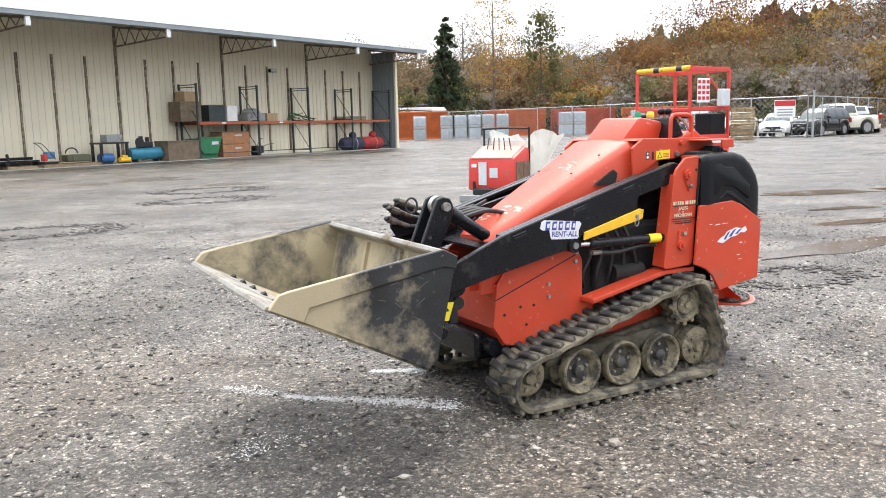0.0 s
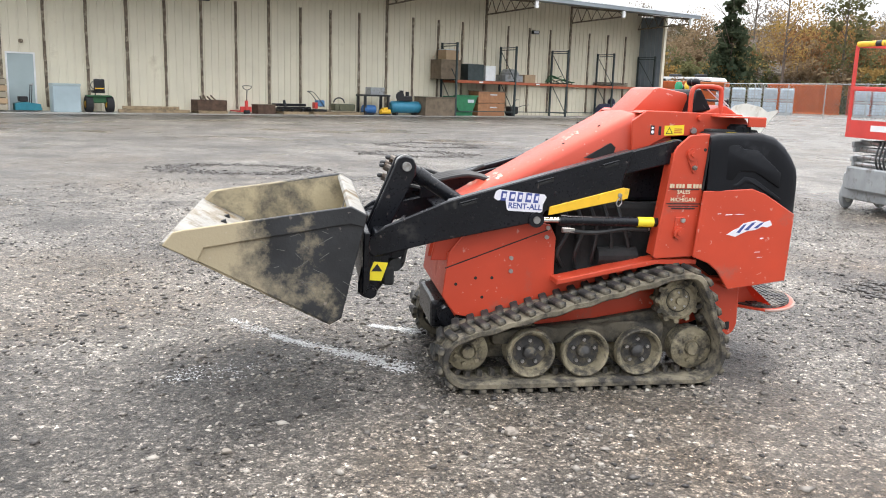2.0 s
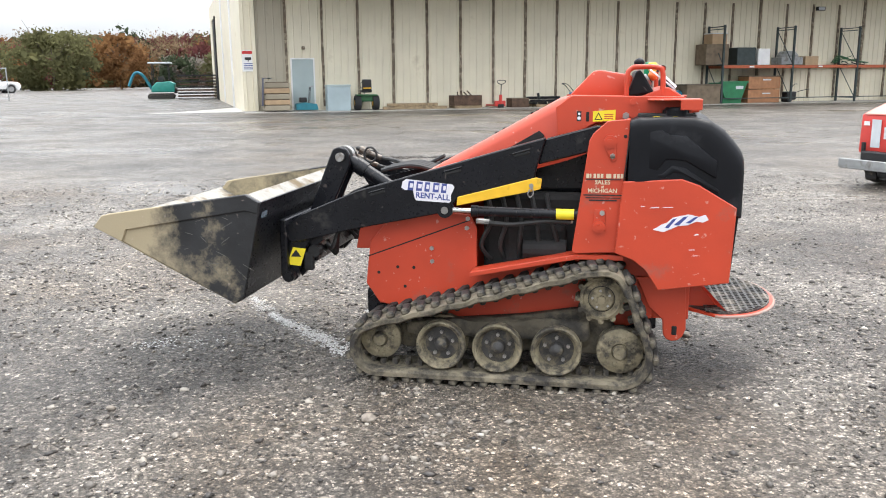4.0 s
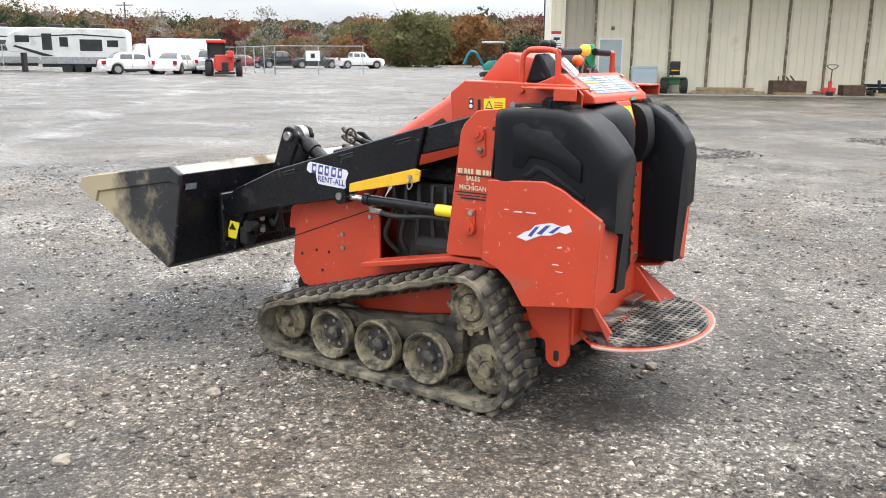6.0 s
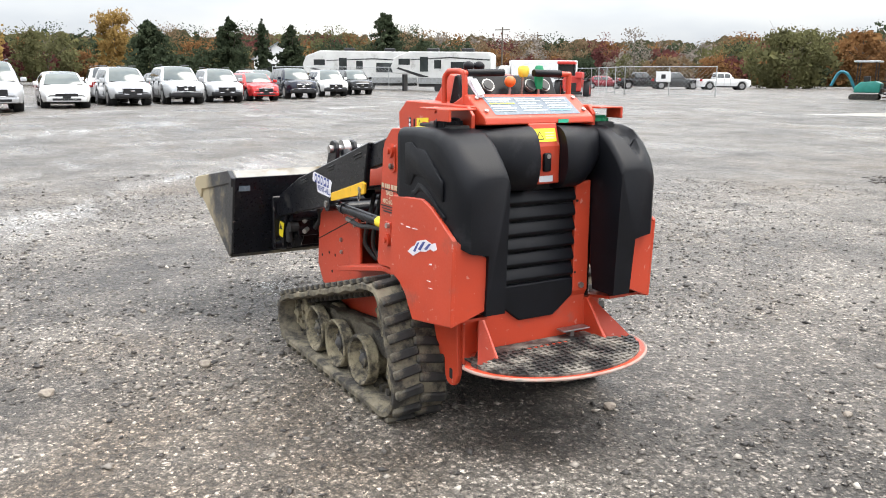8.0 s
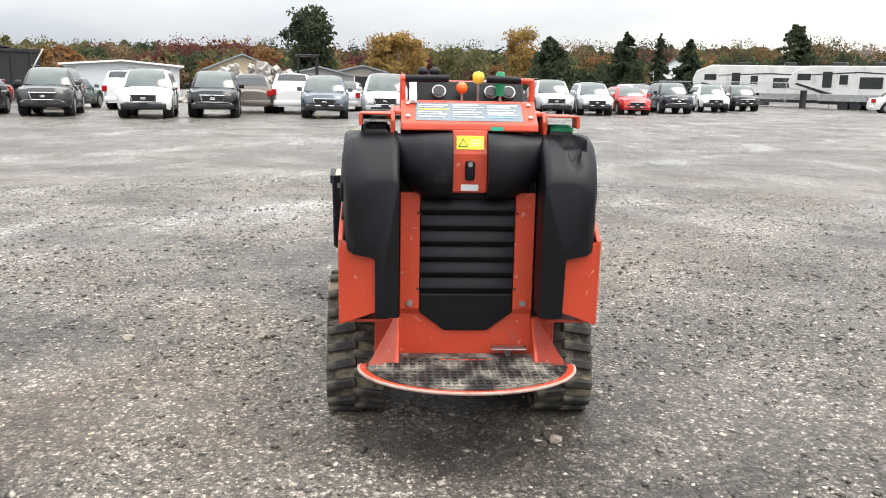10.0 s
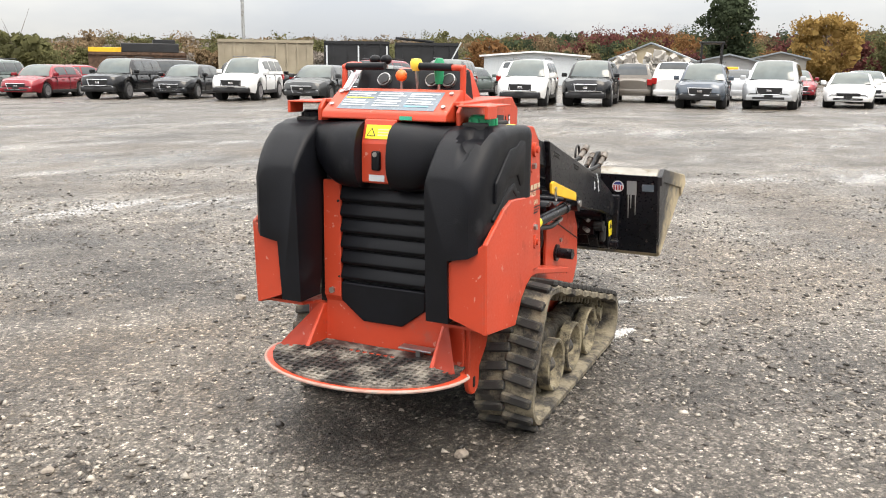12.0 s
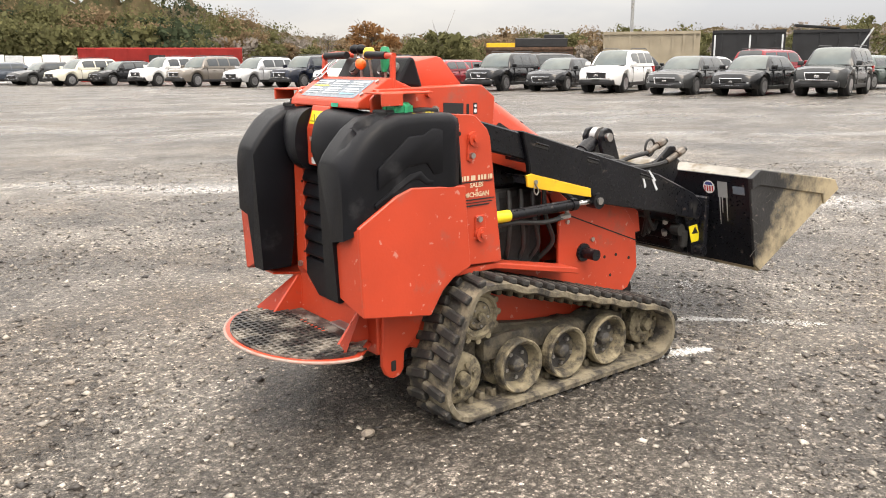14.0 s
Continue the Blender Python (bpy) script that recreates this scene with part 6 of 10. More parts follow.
# roof with its fascia, soffit and cantilever trusses
roof = hall_piece("roof", "shallow grey steel roof with a deep overhang", "roof")
def plate_along(x0, x1, prof):
    """A bar along x with the outline given in y, z."""
    bm = bmesh.new()
    a, b2 = [[bm.verts.new((x, y, z)) for y, z in prof] for x in (x0, x1)]
    bm.faces.new(a)
    bm.faces.new(b2[::-1])
    for k in range(len(prof)):
        bm.faces.new((a[k], b2[k], b2[(k + 1) % len(prof)], a[(k + 1) % len(prof)]))
    return bm
def roof_sheet():
    return plate_along(-14.5, 22.3, [(-3.98, 5.66), (-3.98, 5.88), (-3.93, 5.91), (0.0, 6.38), (26.4, 7.6), (26.4, 6.12), (0.0, 6.12), (-3.9, 5.68)])
part("roof_deck", roof_sheet(), M_ROOF, roof, "grey steel roof deck and fascia")
part("drip_edge", span(-14.5, 22.3, -4.0, -3.98, 5.84, 5.87), M_WHITE, roof, "pale drip edge")
for s in (-13.6, -7.9, -1.98, 4.05, 10.06, 16.12, 21.6):
    # the lower chord is level, the upper one follows the slope of the roof
    tr_ = part("truss", plate_along(s - 0.05, s + 0.05, [(0.0, 6.10), (-3.8, 5.66), (-3.8, 5.56), (0.0, 6.0)]), M_BATTEN, roof, "brown cantilever roof truss")
    low = [(-0.05 - 0.75 * k, 5.20 + 0.04 * k) for k in range(6)]
    bars = [rod((s, low[0][0], low[0][1]), (s, low[-1][0], low[-1][1] - 0.05), 0.04, 6)]
    for (ya, za), (yb, zb) in zip(low, low[1:]):
        ym = (ya + yb) / 2
        zm = 6.05 + ym * 0.116
        bars.append(rod((s, ya, za), (s, ym, zm), 0.022, 6))
        bars.append(rod((s, ym, zm), (s, yb, zb), 0.022, 6))
    part("truss_web", join(*bars), M_BATTEN, tr_)
    part("truss_end", span(s - 0.09, s + 0.09, -3.92, -3.8, 5.30, 5.64, 0.01), M_WHITE, tr_, "pale truss end plate")
part("closing_ceiling", span(-14.2, 22.0, 0.1, 26, 5.9, 6.0), M_SOFFIT, roof)
# slab edge
slab_ob = hall_piece("floor", "concrete slab edge below the canopy", "floor")
part("slab", span(-14.4, 22.2, -1.95, 0.0, -0.35, FLOOR_Z, 0.02), M_CONCRETE, slab_ob)
apron = hall_piece("pavement", "pale concrete apron beside the building", "pavement")
part("apron_slab", span(-20.8, -14.42, -0.8, 22, -0.4, 0.075, 0.01), mat("pale_concrete", (0.50, 0.48, 0.44), 0.8, 0, 0.1, 0.5, 0.1, 20, (0.33, 0.31, 0.28), 0.35, 0.4), apron)

# door, lamps and sign on the wall
door = hall_piece("door_1", "closed grey-green steel door in a white frame", "door")
part("door_leaf", span(DOOR0 + 0.06, DOOR1 - 0.06, -0.03, 0.02, FLOOR_Z + 0.01, DOORTOP - 0.06, 0.004), M_DOORGREY, door, "grey-green door leaf")
part("door_frame", join(span(DOOR0, DOOR0 + 0.06, -0.05, 0.05, FLOOR_Z, DOORTOP, 0.003), span(DOOR1 - 0.06, DOOR1, -0.05, 0.05, FLOOR_Z, DOORTOP, 0.003), span(DOOR0 + 0.06, DOOR1 - 0.06, -0.05, 0.05, DOORTOP - 0.06, DOORTOP, 0.003)), M_WHITE, door, "white steel frame")
part("door_handle", join(rod((DOOR1 - 0.15, -0.03, 1.05), (DOOR1 - 0.15, -0.09, 1.05), 0.03, 12), rod((DOOR1 - 0.15, -0.08, 1.05), (DOOR1 - 0.27, -0.08, 1.05), 0.012, 8)), M_STEEL, door, "steel lever handle")
lamp = thing("wall_lamp", "dark box-shaped flood lamp on the beige wall", "wall lamp", hall_at(13.4, 0.0, 4.52))
part("housing", span(-0.22, 0.22, -0.20, -0.03, -0.09, 0.09, 0.015), M_GRILLE, lamp)
part("lens", span(-0.18, 0.18, -0.215, -0.2, -0.06, 0.06, 0.004), M_PALE, lamp, "pale lamp lens")
part("arm", span(-0.05, 0.05, -0.03, 0.0, -0.06, 0.06), M_GRILLE, lamp)
lamp = thing("wall_lamp", "dark flood lamp high on the beige wall", "wall lamp", hall_at(-4.9, 0.0, 4.72))
part("housing", span(-0.24, 0.24, -0.20, -0.03, -0.09, 0.09, 0.015), M_GRILLE, lamp)
part("lens", span(-0.2, 0.2, -0.215, -0.2, -0.05, 0.07, 0.004), M_PALE, lamp, "pale lamp lens")
lamp = thing("door_lamp", "small brown lamp above the door", "wall lamp", hall_at(-11.85, 0.0, 2.62))
part("housing", bevel(span(-0.07, 0.07, -0.14, 0.0, -0.07, 0.07), 0.03, 2), M_BATTEN, lamp)
sign = thing("camera_sign", "white and red security camera sign on the corner", "sign", hall_at(-14.1, 0.03, 2.1))
part("board", span(-0.25, 0.25, -0.012, 0.0, -0.42, 0.42, 0.003), M_WHITE, sign)
part("red_band", span(-0.24, 0.24, -0.016, -0.012, 0.28, 0.40), M_REDINK, sign)
part("camera_shape", join(span(-0.14, 0.12, -0.016, -0.012, 0.04, 0.15), span(-0.02, 0.02, -0.016, -0.012, -0.02, 0.04)), M_INK, sign)
part("print_bars", join(*[span(-0.18, 0.18, -0.016, -0.012, -0.12 - 0.07 * k, -0.09 - 0.07 * k) for k in range(4)]), M_BLUEINK, sign)

# pallet rack
rack = thing("pallet_rack", "dark steel pallet rack with rusty orange beams along the wall", "rack", HALL)
for s in (7.2, 10.98, 14.65, 18.2, 21.65):
    fr_ = part("upright_frame", join(span(s - 0.045, s + 0.045, -1.5, -1.42, FLOOR_Z, 3.62, 0.004), span(s - 0.045, s + 0.045, -0.23, -0.15, FLOOR_Z, 3.62, 0.004)), M_RACK, rack, "dark steel upright frame")
    bars = []
    for k in range(3):
        z = 0.25 + 1.6 * k
        bars.append(rod((s, -1.46, z), (s, -0.19, z), 0.02, 6))
        if k < 2:
            bars.append(rod((s, -1.46, z), (s, -0.19, z + 1.6), 0.02, 6))
    bars.append(rod((s, -1.46, 3.56), (s, -0.19, 3.56), 0.02, 6))
    part("bracing", join(*bars), M_RACK, fr_)
for a, b_ in ((7.2, 10.98), (10.98, 14.65), (14.65, 18.2), (18.2, 21.65)):
    part("beam", span(a + 0.05, b_ - 0.05, -1.5, -1.44, 1.68, 1.81, 0.006), M_BEAM, rack, "rusty orange beam")
    part("beam", span(a + 0.05, b_ - 0.05, -0.22, -0.16, 1.68, 1.81, 0.006), M_BEAM, rack, "rusty orange beam")
    part("base_rail", span(a + 0.05, b_ - 0.05, -1.49, -1.45, 0.28, 0.32), M_RACK, rack)
each("price_tag", [span(s, s + 0.25, -1.504, -1.5, 1.71, 1.78) for s in (8.6, 12.4)], M_WHITE, rack)
part("shelf_deck", join(*[span(7.25, 11.6, -1.42 + 0.21 * k, -1.25 + 0.21 * k, 1.812, 1.835) for k in range(6)]), M_WOODDARK, rack, "timber shelf boards")


def crate(name, label, cat, s, off, z, sx, sy, sz, material, lid=None, turn=0.0, group=""):
    t = thing(name, label, cat, hall_at(s, off, z, turn), group)
    part("body", span(-sx / 2, sx / 2, -sy / 2, sy / 2, 0, sz * (0.92 if lid else 1), 0.015), material, t)
    if lid:
        part("lid", span(-sx / 2 - 0.015, sx / 2 + 0.015, -sy / 2 - 0.015, sy / 2 + 0.015, sz * 0.92, sz, 0.01), lid, t)
    return t


def pallet(s, off, z=FLOOR_Z, turn=0.0, sx=1.2, sy=1.0):
    t = thing("pallet", "weathered wooden pallet by the wall", "pallet", hall_at(s, off, z, turn), "pallets")
    for k in range(6):
        x = -sx / 2 + 0.05 + (sx - 0.1) * k / 5
        part("board", span(x - 0.05, x + 0.05, -sy / 2, sy / 2, 0.105, 0.125), M_WOOD, t)
    for k in (-1, 0, 1):
        part("runner", span(-sx / 2, sx / 2, k * (sy / 2 - 0.05) - 0.045, k * (sy / 2 - 0.05) + 0.045, 0.0, 0.105), M_WOOD, t)
    return t


# goods on the rack
Z1 = 1.836
crate("cardboard_box", "tall brown cardboard box on the rack", "box", 7.15, 0.6, Z1, 1.2, 0.9, 0.95, M_BROWN)
crate("cardboard_box", "pale brown carton stacked on a box", "box", 7.3, 0.6, Z1 + 0.95, 0.8, 0.7, 0.5, M_CARD, M_PALE)
crate("control_cabinet", "dark grey steel cabinet on the rack", "cabinet", 8.75, 0.6, Z1, 1.0, 0.8, 0.8, M_RACK)
crate("pallet_box", "white wrapped box on the rack", "box", 9.75, 0.6, Z1, 0.65, 0.7, 0.75, M_WHITE)
t = thing("fan_cowl", "grey ribbed machine cowl on the rack", "machine part", hall_at(11.3, 0.6, 1.836))
part("base", span(-0.6, 0.6, -0.4, 0.4, 0, 0.35, 0.03), M_GREY, t)
part("dome", lathe([(0, 0), (0.5, 0), (0.5, 0.1), (0.35, 0.28), (0, 0.32)], 20, Matrix.Translation((0, 0, 0.35))), M_GREY, t, smooth=True)
crate("cardboard_box", "small brown box on the rack", "box", 12.45, 0.6, 1.81, 0.75, 0.7, 0.42, M_CARD)
t = thing("bicycle", "bicycle lying among green tubing on the rack", "bicycle", hall_at(14.9, 0.65, 1.81))
for x in (-0.5, 0.5):
    part("wheel", pipe([(x + 0.33 * math.cos(a), 0.33 * math.sin(a) * 0.9, 0.12 + 0.1 * math.sin(a)) for a in [2 * math.pi * k / 24 for k in range(25)]], 0.02, 6), M_TYRE, t, smooth=True)
part("frame", join(*[rod(a, b_, 0.018, 6) for a, b_ in (((-0.5, 0, 0.13), (0.0, 0.15, 0.2)), ((0, 0.15, 0.2), (0.45, 0.1, 0.3)), ((0.45, 0.1, 0.3), (0.5, 0, 0.13)), ((0, -0.15, 0.12), (0.42, 0.05, 0.28)), ((-0.2, 0.2, 0.3), (0.1, 0.0, 0.45)))]), M_JDGREEN, t)
part("tubing", join(*[pipe(curve_pts([(-1.0, -0.2 + 0.1 * k, 0.1), (-0.4, 0.1 * k, 0.3 + 0.05 * k), (0.3, -0.1 + 0.05 * k, 0.2), (1.1, 0.1 * k, 0.12)]), 0.025, 6) for k in range(4)]), M_JDGREEN, t)
t = thing("timber_stack", "flat stack of dark boards on the rack", "timber", hall_at(18.9, 0.65, 1.81))
for k in range(4):
    part("board", span(-0.95, 0.95, -0.45, 0.45, 0.06 * k, 0.06 * k + 0.035, 0.004), M_WOODDARK, t)

# things along the foot of the wall
pal = thing("lumber_stack", "stack of weathered pale planks beside a blue tarp", "lumber", hall_at(-13.1, 0.9))
for k in range(5):
    part("plank", span(-0.52, 0.5, -0.5, 0.5, 0.06 + 0.225 * k, 0.25 + 0.225 * k, 0.015), M_CARD if k % 2 else M_TRAILER, pal)
    part("spacer", span(-0.45, 0.45, -0.48, -0.4, 0.25 + 0.225 * k, 0.285 + 0.225 * k), M_WOODDARK, pal)
tarp = thing("tarp", "dark blue tarp folded over the lumber", "tarp", hall_at(-13.6, 1.0))
bm = bmesh.new()
bmesh.ops.create_grid(bm, x_segments=8, y_segments=8, size=0.5)
for v in bm.verts:
    v.co = Vector((v.co.x * 0.45 + 0.1, v.co.y, 1.33 + 0.06 * noise.noise(v.co * 6) - (0.9 if v.co.x < -0.25 else 0) * 1.2))
part("cloth", bm, mat("blue_tarp", (0.02, 0.03, 0.08), 0.5, 0, 0.3, 4, 0.3, 10), tarp, smooth=True)
t = thing("floor_saw", "teal walk-behind saw below the door", "machine", hall_at(-11.9, 1.0))
part("base", bevel(plate([(-0.45, 0.05), (-0.45, 0.3), (-0.1, 0.36), (0.4, 0.28), (0.45, 0.05)], -0.25, 0.25), 0.02, 2), M_TEAL, t)
part("engine", span(-0.3, 0.0, -0.18, 0.18, 0.36, 0.55, 0.03), M_GRILLE, t)
part("handle", pipe([(0.1, 0.2, 0.3), (0.15, 0.2, 0.95), (0.15, -0.2, 0.95), (0.1, -0.2, 0.3)], 0.015, 6), M_GRILLE, t)
crate("grey_cabinet", "pale blue-grey steel cabinet with a lid against the wall", "cabinet", -10.6, 0.95, FLOOR_Z, 0.95, 0.7, 1.05, mat("pale_blue_grey", (0.36, 0.44, 0.46), 0.5, 0, 0.08, 2, 0.02), M_DOORGREY)

tractor = thing("garden_tractor", "green garden tractor with a black seat, seen from behind", "tractor", hall_at(-9.42, 1.05))
for x in (-0.38, 0.38):
    w = part("wheel", lathe([(0, -0.12), (0.16, -0.12), (0.2, -0.14), (0.29, -0.12), (0.3, 0.0), (0.29, 0.12), (0.2, 0.14), (0.16, 0.12), (0, 0.12)], 22, Matrix.Translation((x, 0, 0.3)) @ Matrix.Rotation(radians(90), 4, "Y")), M_TYRE, tractor, "black tractor tyre", smooth=True)
    part("rim", rod((x - 0.13, 0, 0.3), (x + 0.13, 0, 0.3), 0.13, 16), M_YELLOW, w, "yellow rim")
part("body", join(span(-0.27, 0.27, -0.1, 0.9, 0.35, 0.62, 0.04), span(-0.45, 0.45, -0.2, 0.3, 0.58, 0.64, 0.03)), M_JDGREEN, tractor)
part("seat", join(bevel(span(-0.22, 0.22, -0.1, 0.3, 0.72, 0.82), 0.03, 2), bevel(span(-0.2, 0.2, -0.16, -0.06, 0.8, 1.25), 0.05, 3)), M_GRILLE, tractor, "black tractor seat")
part("seat_stripe", span(-0.16, 0.16, -0.17, -0.155, 0.88, 0.92), M_YELLOW, tractor)
part("steering_post", join(rod((0, 0.55, 0.6), (0, 0.45, 1.0), 0.02, 8), pipe([(0.18 * math.cos(a), 0.45 + 0.08 * math.sin(a), 1.0 + 0.15 * math.sin(a)) for a in [2 * math.pi * k / 16 for k in range(17)]], 0.015, 6)), M_GRILLE, tractor)
t = thing("timber_rails", "long weathered timbers on blocks", "timber", hall_at(-7.3, 0.9))
for k, (y, z) in enumerate(((-0.2, 0.0), (0.05, 0.0), (-0.1, 0.13))):
    part("timber", span(-1.45 + 0.1 * k, 1.35 - 0.2 * k, y - 0.07, y + 0.07, z, z + 0.12, 0.012), M_WOOD, t)
t = crate("tool_box", "rusty brown box of tools on a pallet", "box", -5.1, 1.0, FLOOR_Z + 0.125, 1.25, 0.8, 0.42, M_RUST)
part("tools", join(*[rod((-0.4 + 0.2 * k, -0.2, 0.42), (-0.3 + 0.15 * k, 0.2, 0.55 + 0.04 * (k % 2)), 0.03, 6) for k in range(4)]), M_RUST, t)
pallet(-5.1, 1.0)
jack = thing("pallet_jack", "red pallet jack with an upright handle", "pallet jack", hall_at(-3.6, 1.05))
part("forks", join(span(-0.24, -0.08, -0.1, 1.0, 0.06, 0.12, 0.01), span(0.08, 0.24, -0.1, 1.0, 0.06, 0.12, 0.01), span(-0.24, 0.24, -0.25, -0.1, 0.06, 0.3, 0.03)), M_LIFTRED, jack)
part("pump", rod((0, -0.25, 0.1), (0, -0.25, 0.55), 0.07, 12), M_LIFTRED, jack, smooth=True)
part("handle", join(rod((0, -0.28, 0.5), (0, -0.33, 0.98), 0.02, 8), pipe(curve_pts([(0, -0.33, 0.98), (-0.15, -0.34, 1.05), (-0.17, -0.35, 1.15), (0.17, -0.35, 1.15), (0.15, -0.34, 1.05), (0, -0.33, 0.98)], 4), 0.016, 6)), M_GRILLE, jack, "black looped handle")
part("wheels", join(rod((-0.12, -0.28, 0.08), (0.12, -0.28, 0.08), 0.08, 14)), M_TYRE, jack)
crate("steel_bin", "rusty brown open steel bin", "bin", -2.7, 1.0, FLOOR_Z, 0.8, 0.7, 0.4, M_RUST, M_BROWN)
t = thing("fork_attachment", "black fork attachment frame on a pallet", "attachment", hall_at(-1.4, 1.0, FLOOR_Z + 0.125))
part("frame", join(span(-0.8, 0.8, -0.3, -0.2, 0.1, 0.2, 0.01), span(-0.8, 0.8, 0.2, 0.3, 0.2, 0.32, 0.01), *[span(x - 0.06, x + 0.06, -0.45, 0.4, 0.0, 0.14, 0.02) for x in (-0.6, -0.15, 0.35, 0.7)], rod((-0.3, 0, 0.2), (-0.3, 0.1, 0.45), 0.06, 10)), M_BLACKPAINT, t)
pallet(-1.4, 1.0)
t = thing("plate_compactor", "blue and red plate compactor with a bent handle", "compactor", hall_at(-0.1, 1.05, FLOOR_Z + 0.125))
part("plate", bevel(plate([(-0.35, 0.1), (-0.28, 0.0), (0.28, 0.0), (0.35, 0.1)], -0.22, 0.22), 0.01, 1), M_GRILLE, t)
part("engine", span(-0.12, 0.22, -0.18, 0.18, 0.22, 0.5, 0.04), mat("engine_blue", (0.08, 0.2, 0.36), 0.5, 0, 0.15, 5, 0.03), t)
part("shroud", span(-0.25, -0.1, -0.15, 0.15, 0.12, 0.4, 0.03), M_LIFTRED, t)
part("handle", pipe(curve_pts([(0.2, -0.2, 0.2), (-0.25, -0.2, 0.75), (-0.45, -0.2, 0.86), (-0.45, 0.2, 0.86), (-0.25, 0.2, 0.75), (0.2, 0.2, 0.2)], 4), 0.016, 6), M_GRILLE, t)
pallet(0.0, 1.05)
t = thing("trash_pump", "dark olive pump with a coiled hose", "pump", hall_at(1.15, 1.05, FLOOR_Z + 0.125))
part("body", join(span(-0.55, 0.5, -0.25, 0.25, 0.05, 0.35, 0.05), rod((-0.2, -0.1, 0.2), (-0.2, -0.3, 0.2), 0.15, 14)), mat("olive_paint", (0.09, 0.09, 0.05), 0.6, 0, 0.2, 5, 0.1), t)
part("hose", pipe([(-0.25 + 0.27 * math.cos(a), -0.05, 0.4 + 0.22 * math.sin(a)) for a in [math.pi * k / 12 for k in range(13)]], 0.03, 8), M_HOSE, t, smooth=True)
pallet(1.2, 1.05, sx=1.5)
tb = thing("steel_table", "dark steel work table", "table", hall_at(2.75, 1.0))
part("top", span(-0.7, 0.7, -0.4, 0.4, 0.85, 0.93, 0.01), M_GRILLE, tb)
for x in (-0.62, 0.62):
    for y in (-0.33, 0.33):
        part("leg", span(x - 0.05, x + 0.05, y - 0.05, y + 0.05, 0, 0.85), M_GRILLE, tb)
crate("toolbox", "grey steel box on the work table", "box", 2.85, 1.0, FLOOR_Z + 0.93, 0.75, 0.5, 0.33, M_GREY)
t = thing("blue_motor", "blue electric motor under the table", "motor", hall_at(2.4, 1.2))
part("body", rod((-0.3, 0, 0.25), (0.3, 0, 0.25), 0.2, 16), mat("motor_blue", (0.03, 0.12, 0.3), 0.5, 0.1, 0.2, 5, 0.05), t, smooth=True)
part("foot", span(-0.2, 0.2, -0.18, 0.18, 0, 0.08), M_GRILLE, t)
t = thing("yellow_hose_drum", "yellow pump unit under the table", "pump", hall_at(3.2, 1.35))
part("body", join(rod((-0.25, 0, 0.15), (0.25, 0, 0.15), 0.12, 12), span(-0.15, 0.1, -0.1, 0.1, 0.2, 0.35, 0.02)), M_YELLOW, t)
part("foot", span(-0.25, 0.25, -0.1, 0.1, 0, 0.06), M_GRILLE, t)
comp = thing("air_compressor", "teal-blue horizontal air compressor tank with black pump", "compressor", hall_at(4.45, 1.1))
part("tank", lathe([(0, -0.85), (0.2, -0.83), (0.27, -0.75), (0.28, -0.6), (0.28, 0.6), (0.27, 0.75), (0.2, 0.83), (0, 0.85)], 22, Matrix.Translation((0, 0, 0.38)) @ Matrix.Rotation(radians(90), 4, "Y")), mat("compressor_blue", (0.03, 0.2, 0.3), 0.4, 0.1, 0.12, 5, 0.02), comp, smooth=True)
part("pump", join(span(-0.35, 0.3, -0.2, 0.2, 0.66, 0.9, 0.03), rod((-0.2, 0, 0.8), (-0.2, 0, 1.15), 0.1, 12), rod((0.1, -0.05, 0.85), (0.1, -0.05, 1.1), 0.09, 12), rod((-0.42, -0.25, 0.88), (-0.42, -0.2, 0.88), 0.22, 18)), M_GRILLE, comp, "black pump and flywheel")
for x in (-0.55, 0.55):
    part("foot", span(x - 0.05, x + 0.05, -0.2, 0.2, 0, 0.13), M_GRILLE, comp)
crate("wooden_crate", "large dark brown timber crate", "crate", 6.15, 1.15, FLOOR_Z, 1.75, 1.0, 0.9, M_BROWN, M_WOODDARK)
bin_ = thing("tipping_hopper", "dark green self-dumping hopper below the rack", "hopper", hall_at(8.0, 0.75))
part("tub", bevel(plate([(-0.75, 0.95), (-0.5, 0.3), (-0.35, 0.2), (0.45, 0.2), (0.75, 1.0)], -0.5, 0.5), 0.02, 1), M_BIN, bin_)
part("rim", span(-0.77, 0.77, -0.52, -0.46, 0.93, 1.02, 0.01), M_BIN, bin_)
part("base", join(span(-0.5, 0.5, -0.4, -0.3, 0.0, 0.2), span(-0.5, 0.5, 0.3, 0.4, 0.0, 0.2)), M_BIN, bin_)
part("label", span(0.1, 0.5, -0.512, -0.505, 0.65, 0.8), M_PALE, bin_)
for k in range(2):
    b_ = crate("brown_cabinet", "copper-brown steel cabinet stacked below the rack", "cabinet", 9.75, 0.7, FLOOR_Z + 0.64 * k, 1.75, 0.85, 0.62, M_COPPER, M_BROWN if k else None, group="stacked cabinets")
    part("label", span(-0.1, 0.35, -0.43, -0.426, 0.4, 0.46), M_PALE, b_)
t = thing("lawn_edger", "black garden machine with long handles", "machine", hall_at(11.4, 0.9))
part("body", span(-0.35, 0.2, -0.2, 0.2, 0.1, 0.5, 0.05), M_GRILLE, t)
